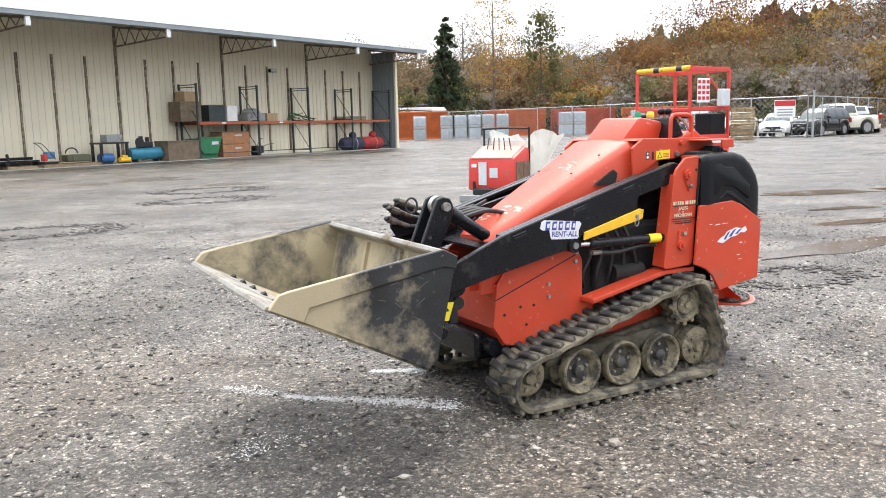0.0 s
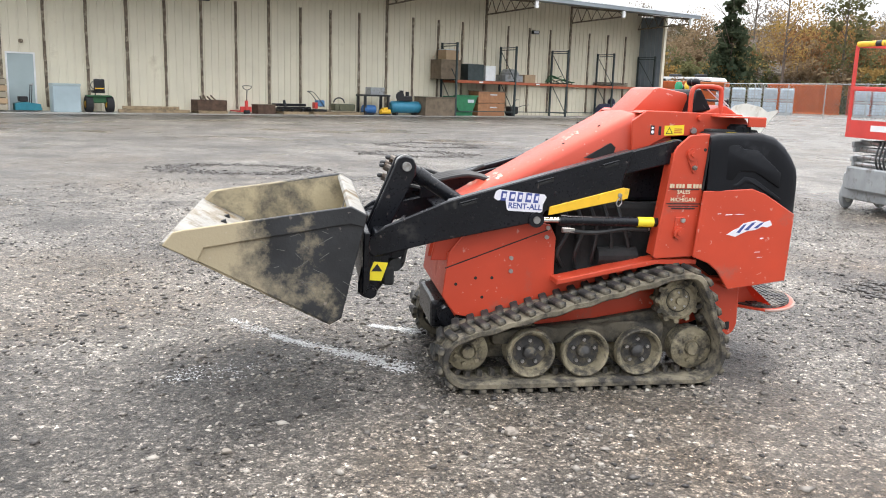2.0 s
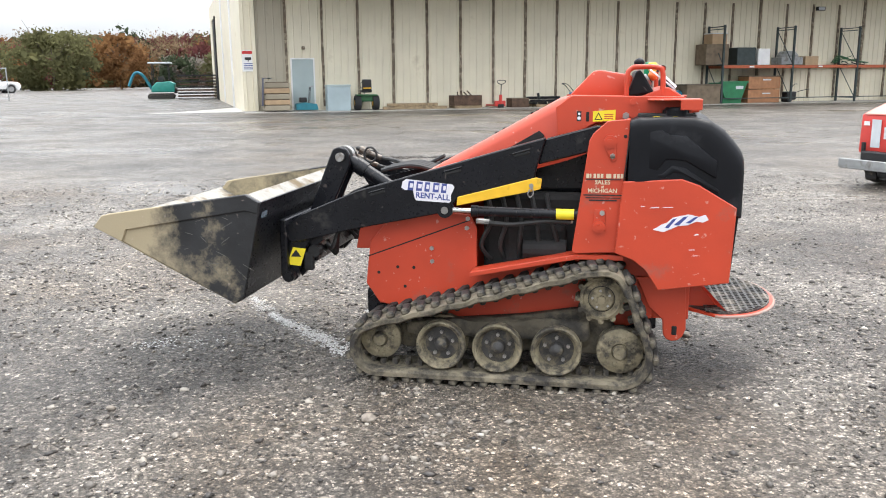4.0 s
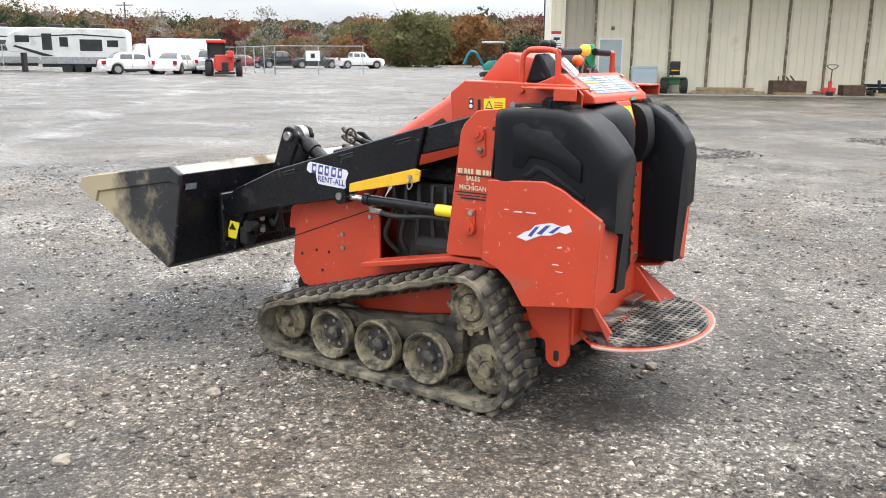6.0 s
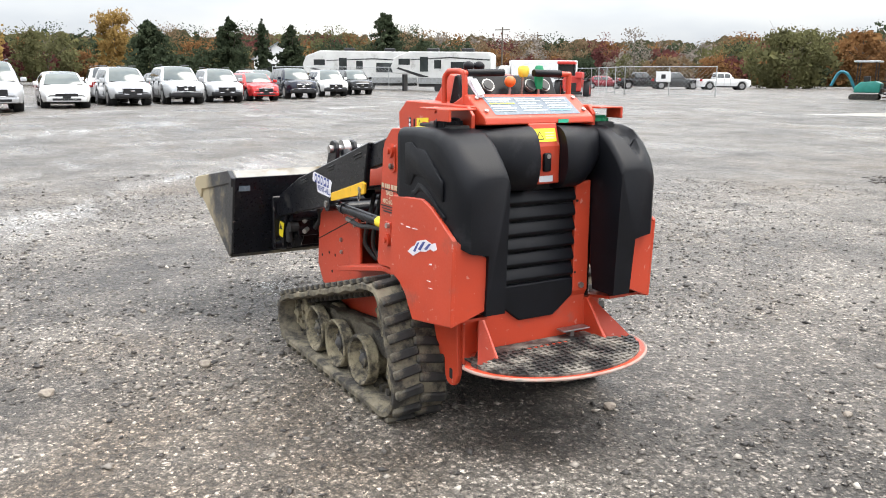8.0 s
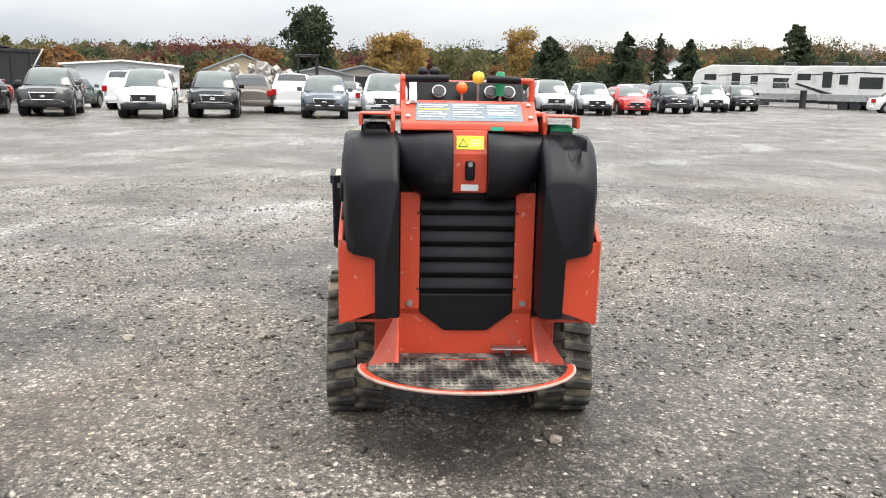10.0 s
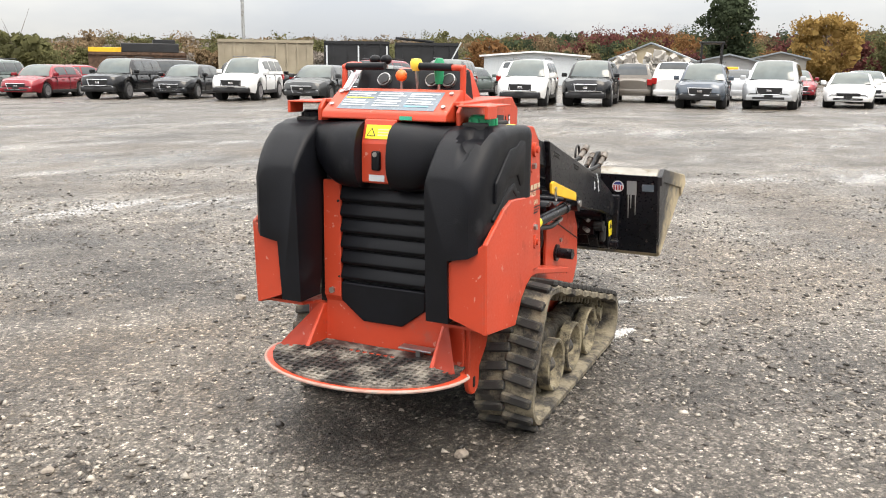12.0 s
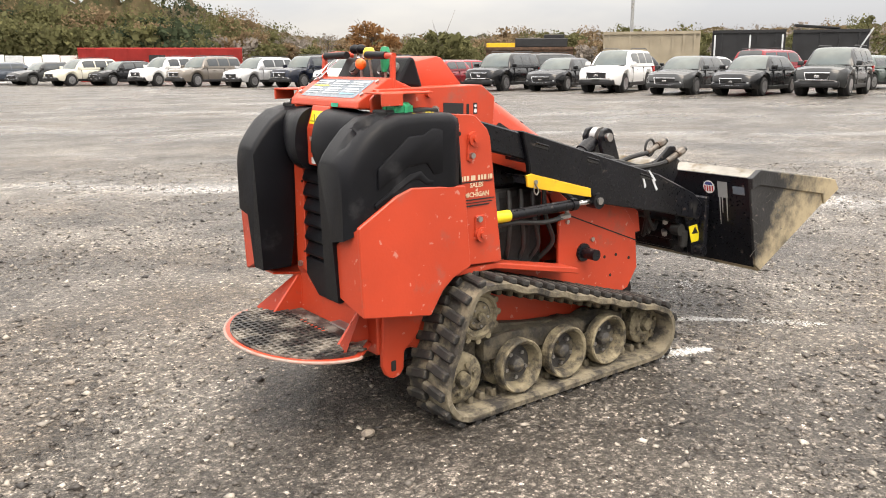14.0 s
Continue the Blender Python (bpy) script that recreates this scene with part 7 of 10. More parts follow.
part("handles", join(pipe(curve_pts([(0, -0.15, 0.4), (0.5, -0.2, 0.55), (0.9, -0.2, 0.6)]), 0.018, 6), pipe(curve_pts([(0, 0.15, 0.4), (0.3, 0.2, 0.8), (0.5, 0.2, 0.85)]), 0.018, 6)), M_GRILLE, t)
part("wheel", rod((-0.2, -0.25, 0.13), (-0.2, 0.25, 0.13), 0.13, 14), M_TYRE, t)
for s, mt, lab in ((18.6, mat("navy_cloth", (0.03, 0.03, 0.06), 0.8, 0, 0.3, 6, 0.2), "rolled dark navy inflatable strapped up"), (20.4, mat("red_cloth", (0.35, 0.03, 0.03), 0.8, 0, 0.3, 6, 0.2), "rolled red inflatable strapped up")):
    t = thing("rolled_inflatable", lab, "roll", hall_at(s, 1.0, -0.06 + 0.13), "rolled inflatables")
    bm = lathe([(0, -0.95), (0.25, -0.92), (0.38, -0.7), (0.4, 0.0), (0.36, 0.7), (0.25, 0.92), (0, 0.95)], 18, Matrix.Translation((0, 0, 0.36)) @ Matrix.Rotation(radians(90), 4, "Y"))
    for v in bm.verts:
        v.co += Vector((0, 0, 1)) * 0.06 * noise.noise(v.co * 4)
    part("roll", bm, mt, t, smooth=True)
    part("strap", pipe([(0.1, 0.4 * math.cos(a), 0.36 + 0.4 * math.sin(a)) for a in [2 * math.pi * k / 18 for k in range(19)]], 0.02, 6), M_PALE if s < 19 else M_YELLOW, t)
    part("bundle", ball(0.1, 0, 0.85, 0.22), mt, t, smooth=True)

# ---- vehicles ----
PAINTS = {}


def paint(name, color, metal=0.25):
    if name not in PAINTS:
        m = mat("car_paint_" + name, color, 0.24, metal if 0.05 < max(color) < 0.6 else 0.0, 0.03, 2, 0.0, coat=0.35, spec=0.5 if max(color) > 0.05 else 0.25)
        PAINTS[name] = m
    return PAINTS[name]


CAR_COLORS = {"white": (0.74, 0.74, 0.73), "silver": (0.48, 0.49, 0.50), "black": (0.006, 0.0065, 0.0075), "grey": (0.035, 0.037, 0.038), "slate": (0.07, 0.085, 0.105), "red": (0.22, 0.012, 0.02), "brightred": (0.5, 0.02, 0.02), "navy": (0.008, 0.011, 0.022), "green": (0.10, 0.13, 0.12), "taupe": (0.17, 0.15, 0.13), "cream": (0.62, 0.60, 0.50)}
# length, width, height, belt, hood front, hood rear, wheelbase half, wheel r, windscreen foot, roof front, roof rear, rear glass foot
CARS = {
    "suv": (4.75, 1.88, 1.74, 1.08, 0.98, 1.08, 1.38, 0.37, 1.02, 0.25, -1.95, -2.22),
    "crossover": (4.6, 1.84, 1.66, 1.02, 0.90, 1.02, 1.33, 0.35, 1.05, 0.20, -1.75, -2.15),
    "sedan": (4.8, 1.84, 1.46, 0.94, 0.78, 0.94, 1.42, 0.33, 1.05, 0.22, -1.05, -1.75),
    "coupe": (4.5, 1.84, 1.37, 0.88, 0.74, 0.90, 1.36, 0.33, 0.95, 0.15, -0.85, -1.70),
    "van": (5.1, 1.96, 1.80, 1.05, 0.95, 1.06, 1.50, 0.35, 1.45, 0.55, -2.2, -2.42),
    "hatch": (4.2, 1.78, 1.48, 0.95, 0.82, 0.95, 1.29, 0.32, 0.98, 0.15, -1.5, -1.95),
    "pickup": (5.8, 2.0, 1.90, 1.20, 1.12, 1.2, 1.80, 0.42, 0.9, 0.30, -0.95, -1.10),
}


def smoothed(pairs, x):
    for (xa, va), (xb, vb) in zip(pairs, pairs[1:]):
        if xa <= x <= xb:
            t = (x - xa) / (xb - xa)
            t = t * t * (3 - 2 * t)
            return va + (vb - va) * t
    return pairs[0][1] if x < pairs[0][0] else pairs[-1][1]


def quad_on(c, u0, u1, v0, v1, off):
    """A pane inside the four corners c (low a, low b, high b, high a), lifted by off."""
    c = [Vector(p) for p in c]
    def at(u, v):
        return (c[0] * (1 - u) + c[1] * u) * (1 - v) + (c[3] * (1 - u) + c[2] * u) * v
    n = (c[1] - c[0]).cross(c[3] - c[0]).normalized() * off
    return [at(u0, v0) + n, at(u1, v0) + n, at(u1, v1) + n, at(u0, v1) + n]


def panes(quads, flip_out):
    bm = bmesh.new()
    for q in quads:
        bm.faces.new([bm.verts.new(p) for p in q])
    bmesh.ops.solidify(bm, geom=bm.faces[:], thickness=0.012)
    return bm


def make_car(style, color):
    L, W, H, belt, hf, hr, wb, wr, xw, xa, xb, xr = CARS[style]
    body_paint = paint(color, CAR_COLORS[color])
    car = thing("car", "", "car")
    car.name = {"pickup": "pickup_truck", "van": "minivan"}.get(style, "car")
    f, r = L / 2, -L / 2
    sill = 0.24 if style in ("sedan", "coupe", "hatch") else 0.30
    top = [(r, belt - 0.10), (r + 0.12, belt - 0.01), (xr, belt), (xw - 0.15, belt), (xw + 0.15, hr), (f - 0.55, (hf + hr) / 2), (f - 0.14, hf - 0.02), (f, hf - 0.22)]
    if style in ("sedan", "coupe"):
        top[0], top[1] = (r, belt - 0.16), (r + 0.10, belt + 0.02)
    bm = bmesh.new()
    n = 64
    rows = []
    for i in range(n + 1):
        x = r + L * i / n
        zt = smoothed(top, x)
        zb = sill
        for wx in (wb, -wb):
            d = abs(x - wx)
            if d < wr + 0.07:
                zb = max(zb, wr + math.sqrt((wr + 0.07) ** 2 - d * d) * 0.98)
        zb = min(zb, zt - 0.08)
        if x > f - 0.4:
            zb = max(zb, sill + 0.10 * ((x - f + 0.4) / 0.4))
        taper = 1 - 0.30 * max(0, (abs(x) - L / 2 + 0.75) / 0.75) ** 2.6
        w = W / 2 * taper
        ring = [(w * 0.93, zb), (w * 0.985, zb + 0.22 * (zt - zb)), (w, zb + 0.55 * (zt - zb)), (w * 0.97, zt - 0.13), (w * 0.89, zt - 0.035), (w * 0.45, zt + 0.02)]
        ring = ring + [(-y, z) for y, z in ring[::-1]]
        rows.append([bm.verts.new((x, y, z)) for y, z in ring])
    for a, b_ in zip(rows, rows[1:]):
        for k in range(12):
            bm.faces.new((a[k], a[(k + 1) % 12], b_[(k + 1) % 12], b_[k]))
    bm.faces.new(rows[0])
    bm.faces.new(rows[-1])
    part("body", bm, body_paint, car, smooth=True)
    # cabin: one curved surface, the panes lie on it
    wbelt, wroof = W / 2 * 0.93, W / 2 * 0.72
    z0 = belt - 0.04

    def shell(x, v, lift=0.0):
        """A point of the cabin: x along the car, v from -1 (right belt) over the roof (0) to 1 (left belt)."""
        if x > xa:
            q = 1 - (x - xa) / (xw - xa)
        elif x < xb:
            q = 1 - (xb - x) / (xb - xr)
        else:
            q = 1.0
        q = max(0.0, min(1.0, q))
        zt = z0 + (H - z0) * math.sin(q * math.pi / 2) ** 0.78 - 0.02 * ((x - (xa + xb) / 2) / 1.2) ** 2 * q
        a, sg = abs(v), 1 if v > 0 else -1
        edge = 0.62
        wt = wbelt - (wbelt - wroof) * (zt - z0) / (H - z0)
        if a <= edge:
            u = a / edge
            y, z = wt * (u - 0.05 * u ** 4), zt - 0.055 * q * u ** 3
        else:
            u = (a - edge) / (1 - edge)
            zs = zt - 0.055 * q
            y, z = 0.95 * wt + (wbelt - 0.95 * wt) * (1 - (1 - u) ** 1.5), zs + (z0 - zs) * u ** 1.15
        xx = x - 0.13 * (y / wbelt) ** 2 * (1 if x > xa - 0.3 else 0.3)
        out = Vector((0.5 if x > xa else (-0.4 if x < xb else 0), sg * (0.3 if a <= edge else 1), 1 if a <= edge else 0.4)).normalized()
        return Vector((xx, sg * y, z)) + out * lift

    def skin(xs, vs, lift):
        b_ = bmesh.new()
        g = [[b_.verts.new(shell(x, v, lift)) for v in vs] for x in xs]
        for ra_, rb_ in zip(g, g[1:]):
            for k in range(len(vs) - 1):
                b_.faces.new((ra_[k], ra_[k + 1], rb_[k + 1], rb_[k]))
        return b_

    def steps(a, b_, n_):
        return [a + (b_ - a) * k / n_ for k in range(n_ + 1)]

    cab = skin(steps(xr, xb, 7) + steps(xb, xa, 8)[1:] + steps(xa, xw, 9)[1:], steps(-1, 1, 28), 0)
    part("cabin", cab, body_paint, car, smooth=True)
    part("windscreen", skin(steps(xa + 0.10, xw - 0.02, 6), steps(-0.55, 0.55, 10), 0.008), M_SCREEN, car, "windscreen with the sky's reflection in its grey-green colour", smooth=True)
    part("rear_window", skin(steps(xr + (0.30 if style in ("suv", "van") else 0.12) * (xb - xr), xb - 0.06, 4), steps(-0.52, 0.52, 8), 0.008), M_GLASS, car, "dark rear window", smooth=True)
    if style in ("suv", "crossover", "van"):
        splits = ((xa + 0.42 * (xw - xa), xa - 0.52), (xa - 0.60, xa - 1.38), (xa - 1.46, xb - 0.02))
    elif style == "pickup":
        splits = ((xa + 0.4 * (xw - xa), xa - 0.45), (xa - 0.53, xb))
    else:
        splits = ((xa + 0.42 * (xw - xa), xa - 0.50), (xa - 0.58, xb - 0.12))
    for sgn in SIDES:
        for u0, u1 in splits:
            part("side_window", skin(steps(u0, u1, 5), [sgn * v for v in steps(0.685, 0.93, 4)], 0.008), M_GLASS, car, "dark side window", smooth=True)
        part("mirror", bevel(span(xw - 0.30, xw - 0.14, sgn * (W / 2 - 0.03), sgn * (W / 2 + 0.17), belt, belt + 0.16), 0.03, 2), body_paint, car, smooth=True)
        # lamps
        lampq = bevel(span(f - 0.52, f - 0.02, sgn * (W / 2 * 0.50), sgn * (W / 2 * 0.86), hf - 0.33, hf - 0.13), 0.05, 3)
        for v in lampq.verts:
            v.co.x -= 0.62 * max(0, abs(v.co.y) / (W / 2) - 0.50)
            v.co.z += 0.10 * max(0, abs(v.co.y) / (W / 2) - 0.55)
        part("headlight", lampq, M_LAMP, car, "clear headlight", smooth=True)
        part("fog_lamp", rod((f - 0.10, sgn * W * 0.35, sill + 0.20), (f + 0.02, sgn * W * 0.34, sill + 0.20), 0.055, 12), M_LAMP, car, "round fog lamp")
        part("tail_light", bevel(span(r + 0.0, r + 0.25, sgn * (W / 2 * 0.70), sgn * (W / 2 * 0.93), belt - 0.28, belt - 0.02), 0.02, 1), M_TAIL, car, "red tail light")
        for wx in (wb, -wb):
            m = Matrix.Translation((wx, sgn * (W / 2 - 0.13), wr)) @ Matrix.Rotation(radians(-90 * sgn), 4, "X")
            w = part("wheel", lathe([(0, -0.1), (wr * 0.9, -0.1), (wr, -0.07), (wr, 0.07), (wr * 0.92, 0.11), (wr * 0.68, 0.115), (wr * 0.66, 0.08), (0, 0.08)], 24, m), M_TYRE, car, "black tyre", smooth=True)
            spokes = [lathe([(0, 0.082), (wr * 0.16, 0.082), (wr * 0.14, 0.115), (0, 0.118)], 12, m), lathe([(wr * 0.56, 0.082), (wr * 0.66, 0.082), (wr * 0.66, 0.118), (wr * 0.58, 0.118)], 24, m)]
            for k in range(7):
                a = 2 * math.pi * k / 7
                spokes.append(box(wr * 0.36, 0, 0.10, wr * 0.48, wr * 0.13, 0.024, 0.0, 1, m @ Matrix.Rotation(a, 4, "Z")))
            part("rim", join(*spokes), M_RIM, w, "alloy rim")
            arch = lathe([(0, -0.22), (wr + 0.065, -0.22), (wr + 0.065, -0.02), (0, -0.02)], 24, m)
            part("wheel_well", arch, M_DARK, car)
    gw, g0, g1 = W * 0.23, hf - 0.40, hf - 0.15
    part("grille", bevel(span(f - 0.12, f + 0.01, -gw, gw, g0, g1), 0.03, 2), M_GRILLE, car, "dark grille")
    frame_bar = pipe([(f + 0.012, -gw, g1), (f + 0.012, gw, g1), (f + 0.02, gw * 0.82, g0), (f + 0.02, -gw * 0.82, g0), (f + 0.012, -gw, g1)], 0.016, 6)
    part("grille_surround", frame_bar, M_CHROME, car, "chrome grille surround", smooth=True)
    part("badge", bevel(span(f + 0.005, f + 0.03, -0.09, 0.09, hf - 0.31, hf - 0.235), 0.012, 1), M_CHROME, car)
    part("bumper_strip", span(f - 0.02, f + 0.036, -W * 0.33, W * 0.33, sill + 0.265, sill + 0.285), M_CHROME if style in ("suv", "pickup") else M_GRILLE, car)
    each("door_seam", [span(x - 0.006, x + 0.006, -W / 2 - 0.003, W / 2 + 0.003, sill + 0.10, belt - 0.06) for x in (xw - 0.42, (xw + xr) / 2 - 0.12)], M_GRILLE, car)
    part("hood_seam", span(xw + 0.12, xw + 0.17, -W * 0.40, W * 0.40, hr - 0.01, hr + 0.02), M_GRILLE, car, "dark cowl under the windscreen")
    for sgn in SIDES:
        for x in (xw - 0.95, (xw + xr) / 2 - 0.6):
            part("door_handle", bevel(span(x - 0.09, x + 0.09, sgn * (W / 2 - 0.02), sgn * (W / 2 + 0.02), belt - 0.17, belt - 0.135), 0.008, 1), body_paint, car)
    part("bumper", bevel(span(f - 0.30, f + 0.03, -W * 0.40, W * 0.40, sill + 0.02, sill + 0.24), 0.05, 2), body_paint if style in ("sedan", "coupe", "hatch", "van") else M_GRILLE, car, smooth=True)
    for sgn in SIDES:
        part("sill_cladding", bevel(span(-wb + wr + 0.06, wb - wr - 0.06, sgn * (W / 2 * 0.92), sgn * (W / 2 * 0.985), sill - 0.03, sill + 0.12), 0.02, 1), M_GRILLE, car, "dark sill cladding")
    part("intake", span(f - 0.04, f + 0.035, -W * 0.28, W * 0.28, sill + 0.07, sill + 0.16, 0.01), M_GRILLE, car)
    part("number_plate", span(f + 0.02, f + 0.042, -0.15, 0.15, sill + 0.16, sill + 0.25), M_GRILLE, car)
    part("rear_bumper", bevel(span(r - 0.03, r + 0.25, -W * 0.42, W * 0.42, sill + 0.05, sill + 0.28), 0.05, 2), body_paint, car, smooth=True)
    if style in ("suv", "van", "crossover"):
        for sgn in SIDES:
            part("roof_rail", pipe([(xa - 0.15, sgn * (wroof - 0.05), H + 0.01), (xa - 0.25, sgn * (wroof - 0.05), H + 0.045), (xb + 0.2, sgn * (wroof - 0.05), H + 0.05), (xb + 0.1, sgn * (wroof - 0.05), H + 0.015)], 0.018, 6), M_GRILLE, car)
    if style == "pickup":
        part("bed_well", span(r + 0.12, -1.2, -W * 0.40, W * 0.40, belt - 0.05, belt + 0.025), M_DARK, car)
    return car


CAR_STOCK = {}
STYLE_WORDS = {"suv": "sport utility vehicle", "crossover": "crossover", "sedan": "sedan", "coupe": "coupe", "van": "minivan", "hatch": "hatchback", "pickup": "pickup truck"}
COLOR_WORDS = {"slate": "slate-grey", "brightred": "bright red", "cream": "cream-white", "green": "grey-green", "red": "dark red", "grey": "dark grey"}


def park(style, color, x, y, yaw=0.0, note="parked in the long row"):
    key = (style, color)
    m = Matrix.Translation((x, y, ground_z(x, y))) @ Matrix.Rotation(radians(yaw), 4, "Z")
    label = "%s %s %s" % (COLOR_WORDS.get(color, color), STYLE_WORDS[style], note)
    if key not in CAR_STOCK:
        CAR_STOCK[key] = make_car(style, color)
        CAR_STOCK[key].matrix_basis = m
        tagged(CAR_STOCK[key], label, "car", "parked cars")
        return CAR_STOCK[key]
    return tagged(copy_thing(CAR_STOCK[key], m), label)


# the long row: the middle of each front axle, and its heading
for style, color, x, y, yaw in (
        ("suv", "grey", -27.0, -12.9, 14), ("suv", "white", -26.5, -9.25, 11), ("suv", "black", -27.9, -7.15, 9), ("crossover", "slate", -28.9, -3.1, 4),
        ("van", "silver", -30.0, -0.76, 0), ("coupe", "white", -33.0, 1.9, -2), ("crossover", "silver", -35.2, 4.7, 1), ("suv", "silver", -36.7, 7.35, -2),
        ("crossover", "silver", -38.7, 9.85, -4), ("hatch", "brightred", -40.2, 12.3, 0), ("suv", "navy", -43.0, 15.5, -5), ("crossover", "white", -46.4, 19.0, -9),
        ("crossover", "black", -49.0, 22.0, -8), ("sedan", "black", -25.35, -15.2, 11), ("sedan", "grey", -24.6, -17.6, 14), ("suv", "white", -24.3, -20.9, 20),
        ("sedan", "black", -24.35, -24.2, 20), ("suv", "black", -23.1, -26.9, 20), ("sedan", "red", -22.4, -31.0, 20), ("crossover", "green", -21.6, -34.0, 20),
        ("crossover", "white", -20.9, -37.4, 20), ("suv", "navy", -19.3, -39.2, 20), ("crossover", "silver", -17.7, -42.0, 20), ("suv", "taupe", -15.8, -45.6, 20),
        ("suv", "white", -14.7, -49.0, 20), ("hatch", "black", -13.0, -52.2, 20), ("crossover", "cream", -10.9, -53.6, 18), ("sedan", "grey", -9.4, -57.0, 18), ("sedan", "slate", -7.2, -60.0, 18)):
    half = CARS[style][6]
    x, y = x - half * math.cos(radians(yaw)), y - half * math.sin(radians(yaw))
    park(style, color, x, y, yaw)
for style, color, x, y, yaw in (
        ("crossover", "taupe", -34.6, -6.9, 190), ("suv", "white", -35.0, -5.0, 184), ("sedan", "silver", -40.0, -2.9, 178), ("sedan", "white", -40.5, 2.6, 5),
        ("crossover", "white", -41.0, 4.6, 175), ("hatch", "red", -43.5, -0.6, 10), ("suv", "silver", -45.5, 5.8, 5), ("sedan", "grey", -46.8, 8.4, 180), ("suv", "white", -36.5, -12.6, 182),
        ("sedan", "green", -35.6, -15.4, 180), ("suv", "red", -34.0, -19.0, 178), ("sedan", "silver", -33.2, -22.0, 175), ("crossover", "black", -31.4, -25.2, 178), ("suv", "grey", -29.8, -29.0, 175),
        ("sedan", "white", -48.0, 12.0, 10), ("crossover", "silver", -49.5, 15.2, 8), ("sedan", "red", -27.4, -33.5, 170), ("suv", "black", -26.0, -38.0, 172)):
    park(style, color, x, y, yaw, "parked in a second row")
for style, color, x, y, yaw in (("sedan", "white", -48.5, 32.8, 70), ("sedan", "white", -47.6, 35.6, 120), ("crossover", "silver", -46.4, 37.8, 130),
                                ("sedan", "red", -72.0, 63.9, 50), ("pickup", "black", -69.1, 67.1, 60), ("pickup", "grey", -66.4, 69.6, 60), ("pickup", "white", -62.6, 73.2, 60)):
    park(style, color, x, y, yaw, "parked far across the yard")
for style, color, x, y, yaw in (("crossover", "black", 40.8, 29.6, 190), ("sedan", "white", 39.6, 31.4, 210), ("pickup", "cream", 43.0, 30.4, 166), ("suv", "silver", 47.4, 31.5, 25), ("crossover", "red", 50.0, 29.6, 30),
                                ("sedan", "grey", 51.5, 27.5, 30), ("crossover", "cream", 39.0, 34.0, 215), ("suv", "black", 37.5, 36.0, 215)):
    park(style, color, x, y, yaw, "parked by the chain-link fence")


def camper(m, L, H, label):
    t = thing("travel_trailer", label, "travel trailer", m, "travel trailers")
    prof = [(-L / 2, 0.75), (-L / 2, H - 0.25), (-L / 2 + 0.3, H), (L / 2 - 1.6, H + 0.05), (L / 2 - 0.3, H - 0.45), (L / 2, H - 1.2), (L / 2 - 0.2, 1.6), (L / 2 - 2.2, 1.5), (L / 2 - 2.4, 0.75)]
    part("body", bevel(plate(prof, -1.22, 1.22), 0.06, 2), M_CAMPER, t, "white ribbed trailer body")
    for sgn in SIDES:
        part("skirt", span(-L / 2 + 0.02, L / 2 - 2.4, sgn * 1.225, sgn * 1.235, 0.75, 1.25), M_GREY, t, "grey lower band")
        for x, w, z, h in ((-L * 0.38, 0.8, 2.0, 0.5), (-L * 0.20, 1.6, 1.7, 0.85), (0.2, 0.6, 2.0, 0.7), (L * 0.16, 0.7, 1.75, 1.2), (L * 0.36, 1.0, 2.3, 0.5)):
            part("window", span(x - w / 2, x + w / 2, sgn * 1.222, sgn * 1.24, z, z + h, 0.004), M_GLASS, t, "dark window")
        part("stripe", join(plate([(-L / 2 + 0.1, 2.75), (-L * 0.1, 2.95), (L * 0.3, 2.75), (L * 0.3, 2.68), (-L * 0.1, 2.85), (-L / 2 + 0.1, 2.66)], sgn * 1.222, sgn * 1.232), plate([(L * 0.1, 1.3), (L * 0.42, 2.1), (L * 0.44, 2.0), (L * 0.2, 1.3)], sgn * 1.222, sgn * 1.232)), M_GRILLE, t, "dark swoosh stripe")
        for x in (-0.8, 0.1):
            part("wheel", rod((x, sgn * 0.95, 0.38), (x, sgn * 1.2, 0.38), 0.38, 20), M_TYRE, t)
    part("awning", rod((-L * 0.3, -1.28, H - 0.2), (L * 0.3, -1.28, H - 0.2), 0.07, 10), M_PALE, t, smooth=True)
    for x in (-L * 0.25, L * 0.1):
        part("roof_unit", bevel(span(x - 0.5, x + 0.5, -0.35, 0.35, H, H + 0.32), 0.06, 2), M_GRILLE, t, "dark roof air conditioner")
    part("chassis", span(-L / 2 + 0.2, L / 2 - 2.4, -1.0, 1.0, 0.5, 0.75), M_GRILLE, t)
    part("stand", span(L / 2 - 1.0, L / 2 - 0.8, -0.5, 0.5, 0.0, 1.52), M_GRILLE, t)
    return t


camper(pose(-68.0, 31.0, 0.1, 0, 0, 247), 10.6, 3.55, "long white travel trailer with dark windows and stripes")
camper(pose(-58.4, 34.2, 0.1, 0, 0, 226), 8.6, 3.35, "white travel trailer with a rounded nose")
camper(pose(34.6, 73.5, 0.15, 0, 0, 118), 8.5, 3.1, "white travel trailer with bold black swooshes")

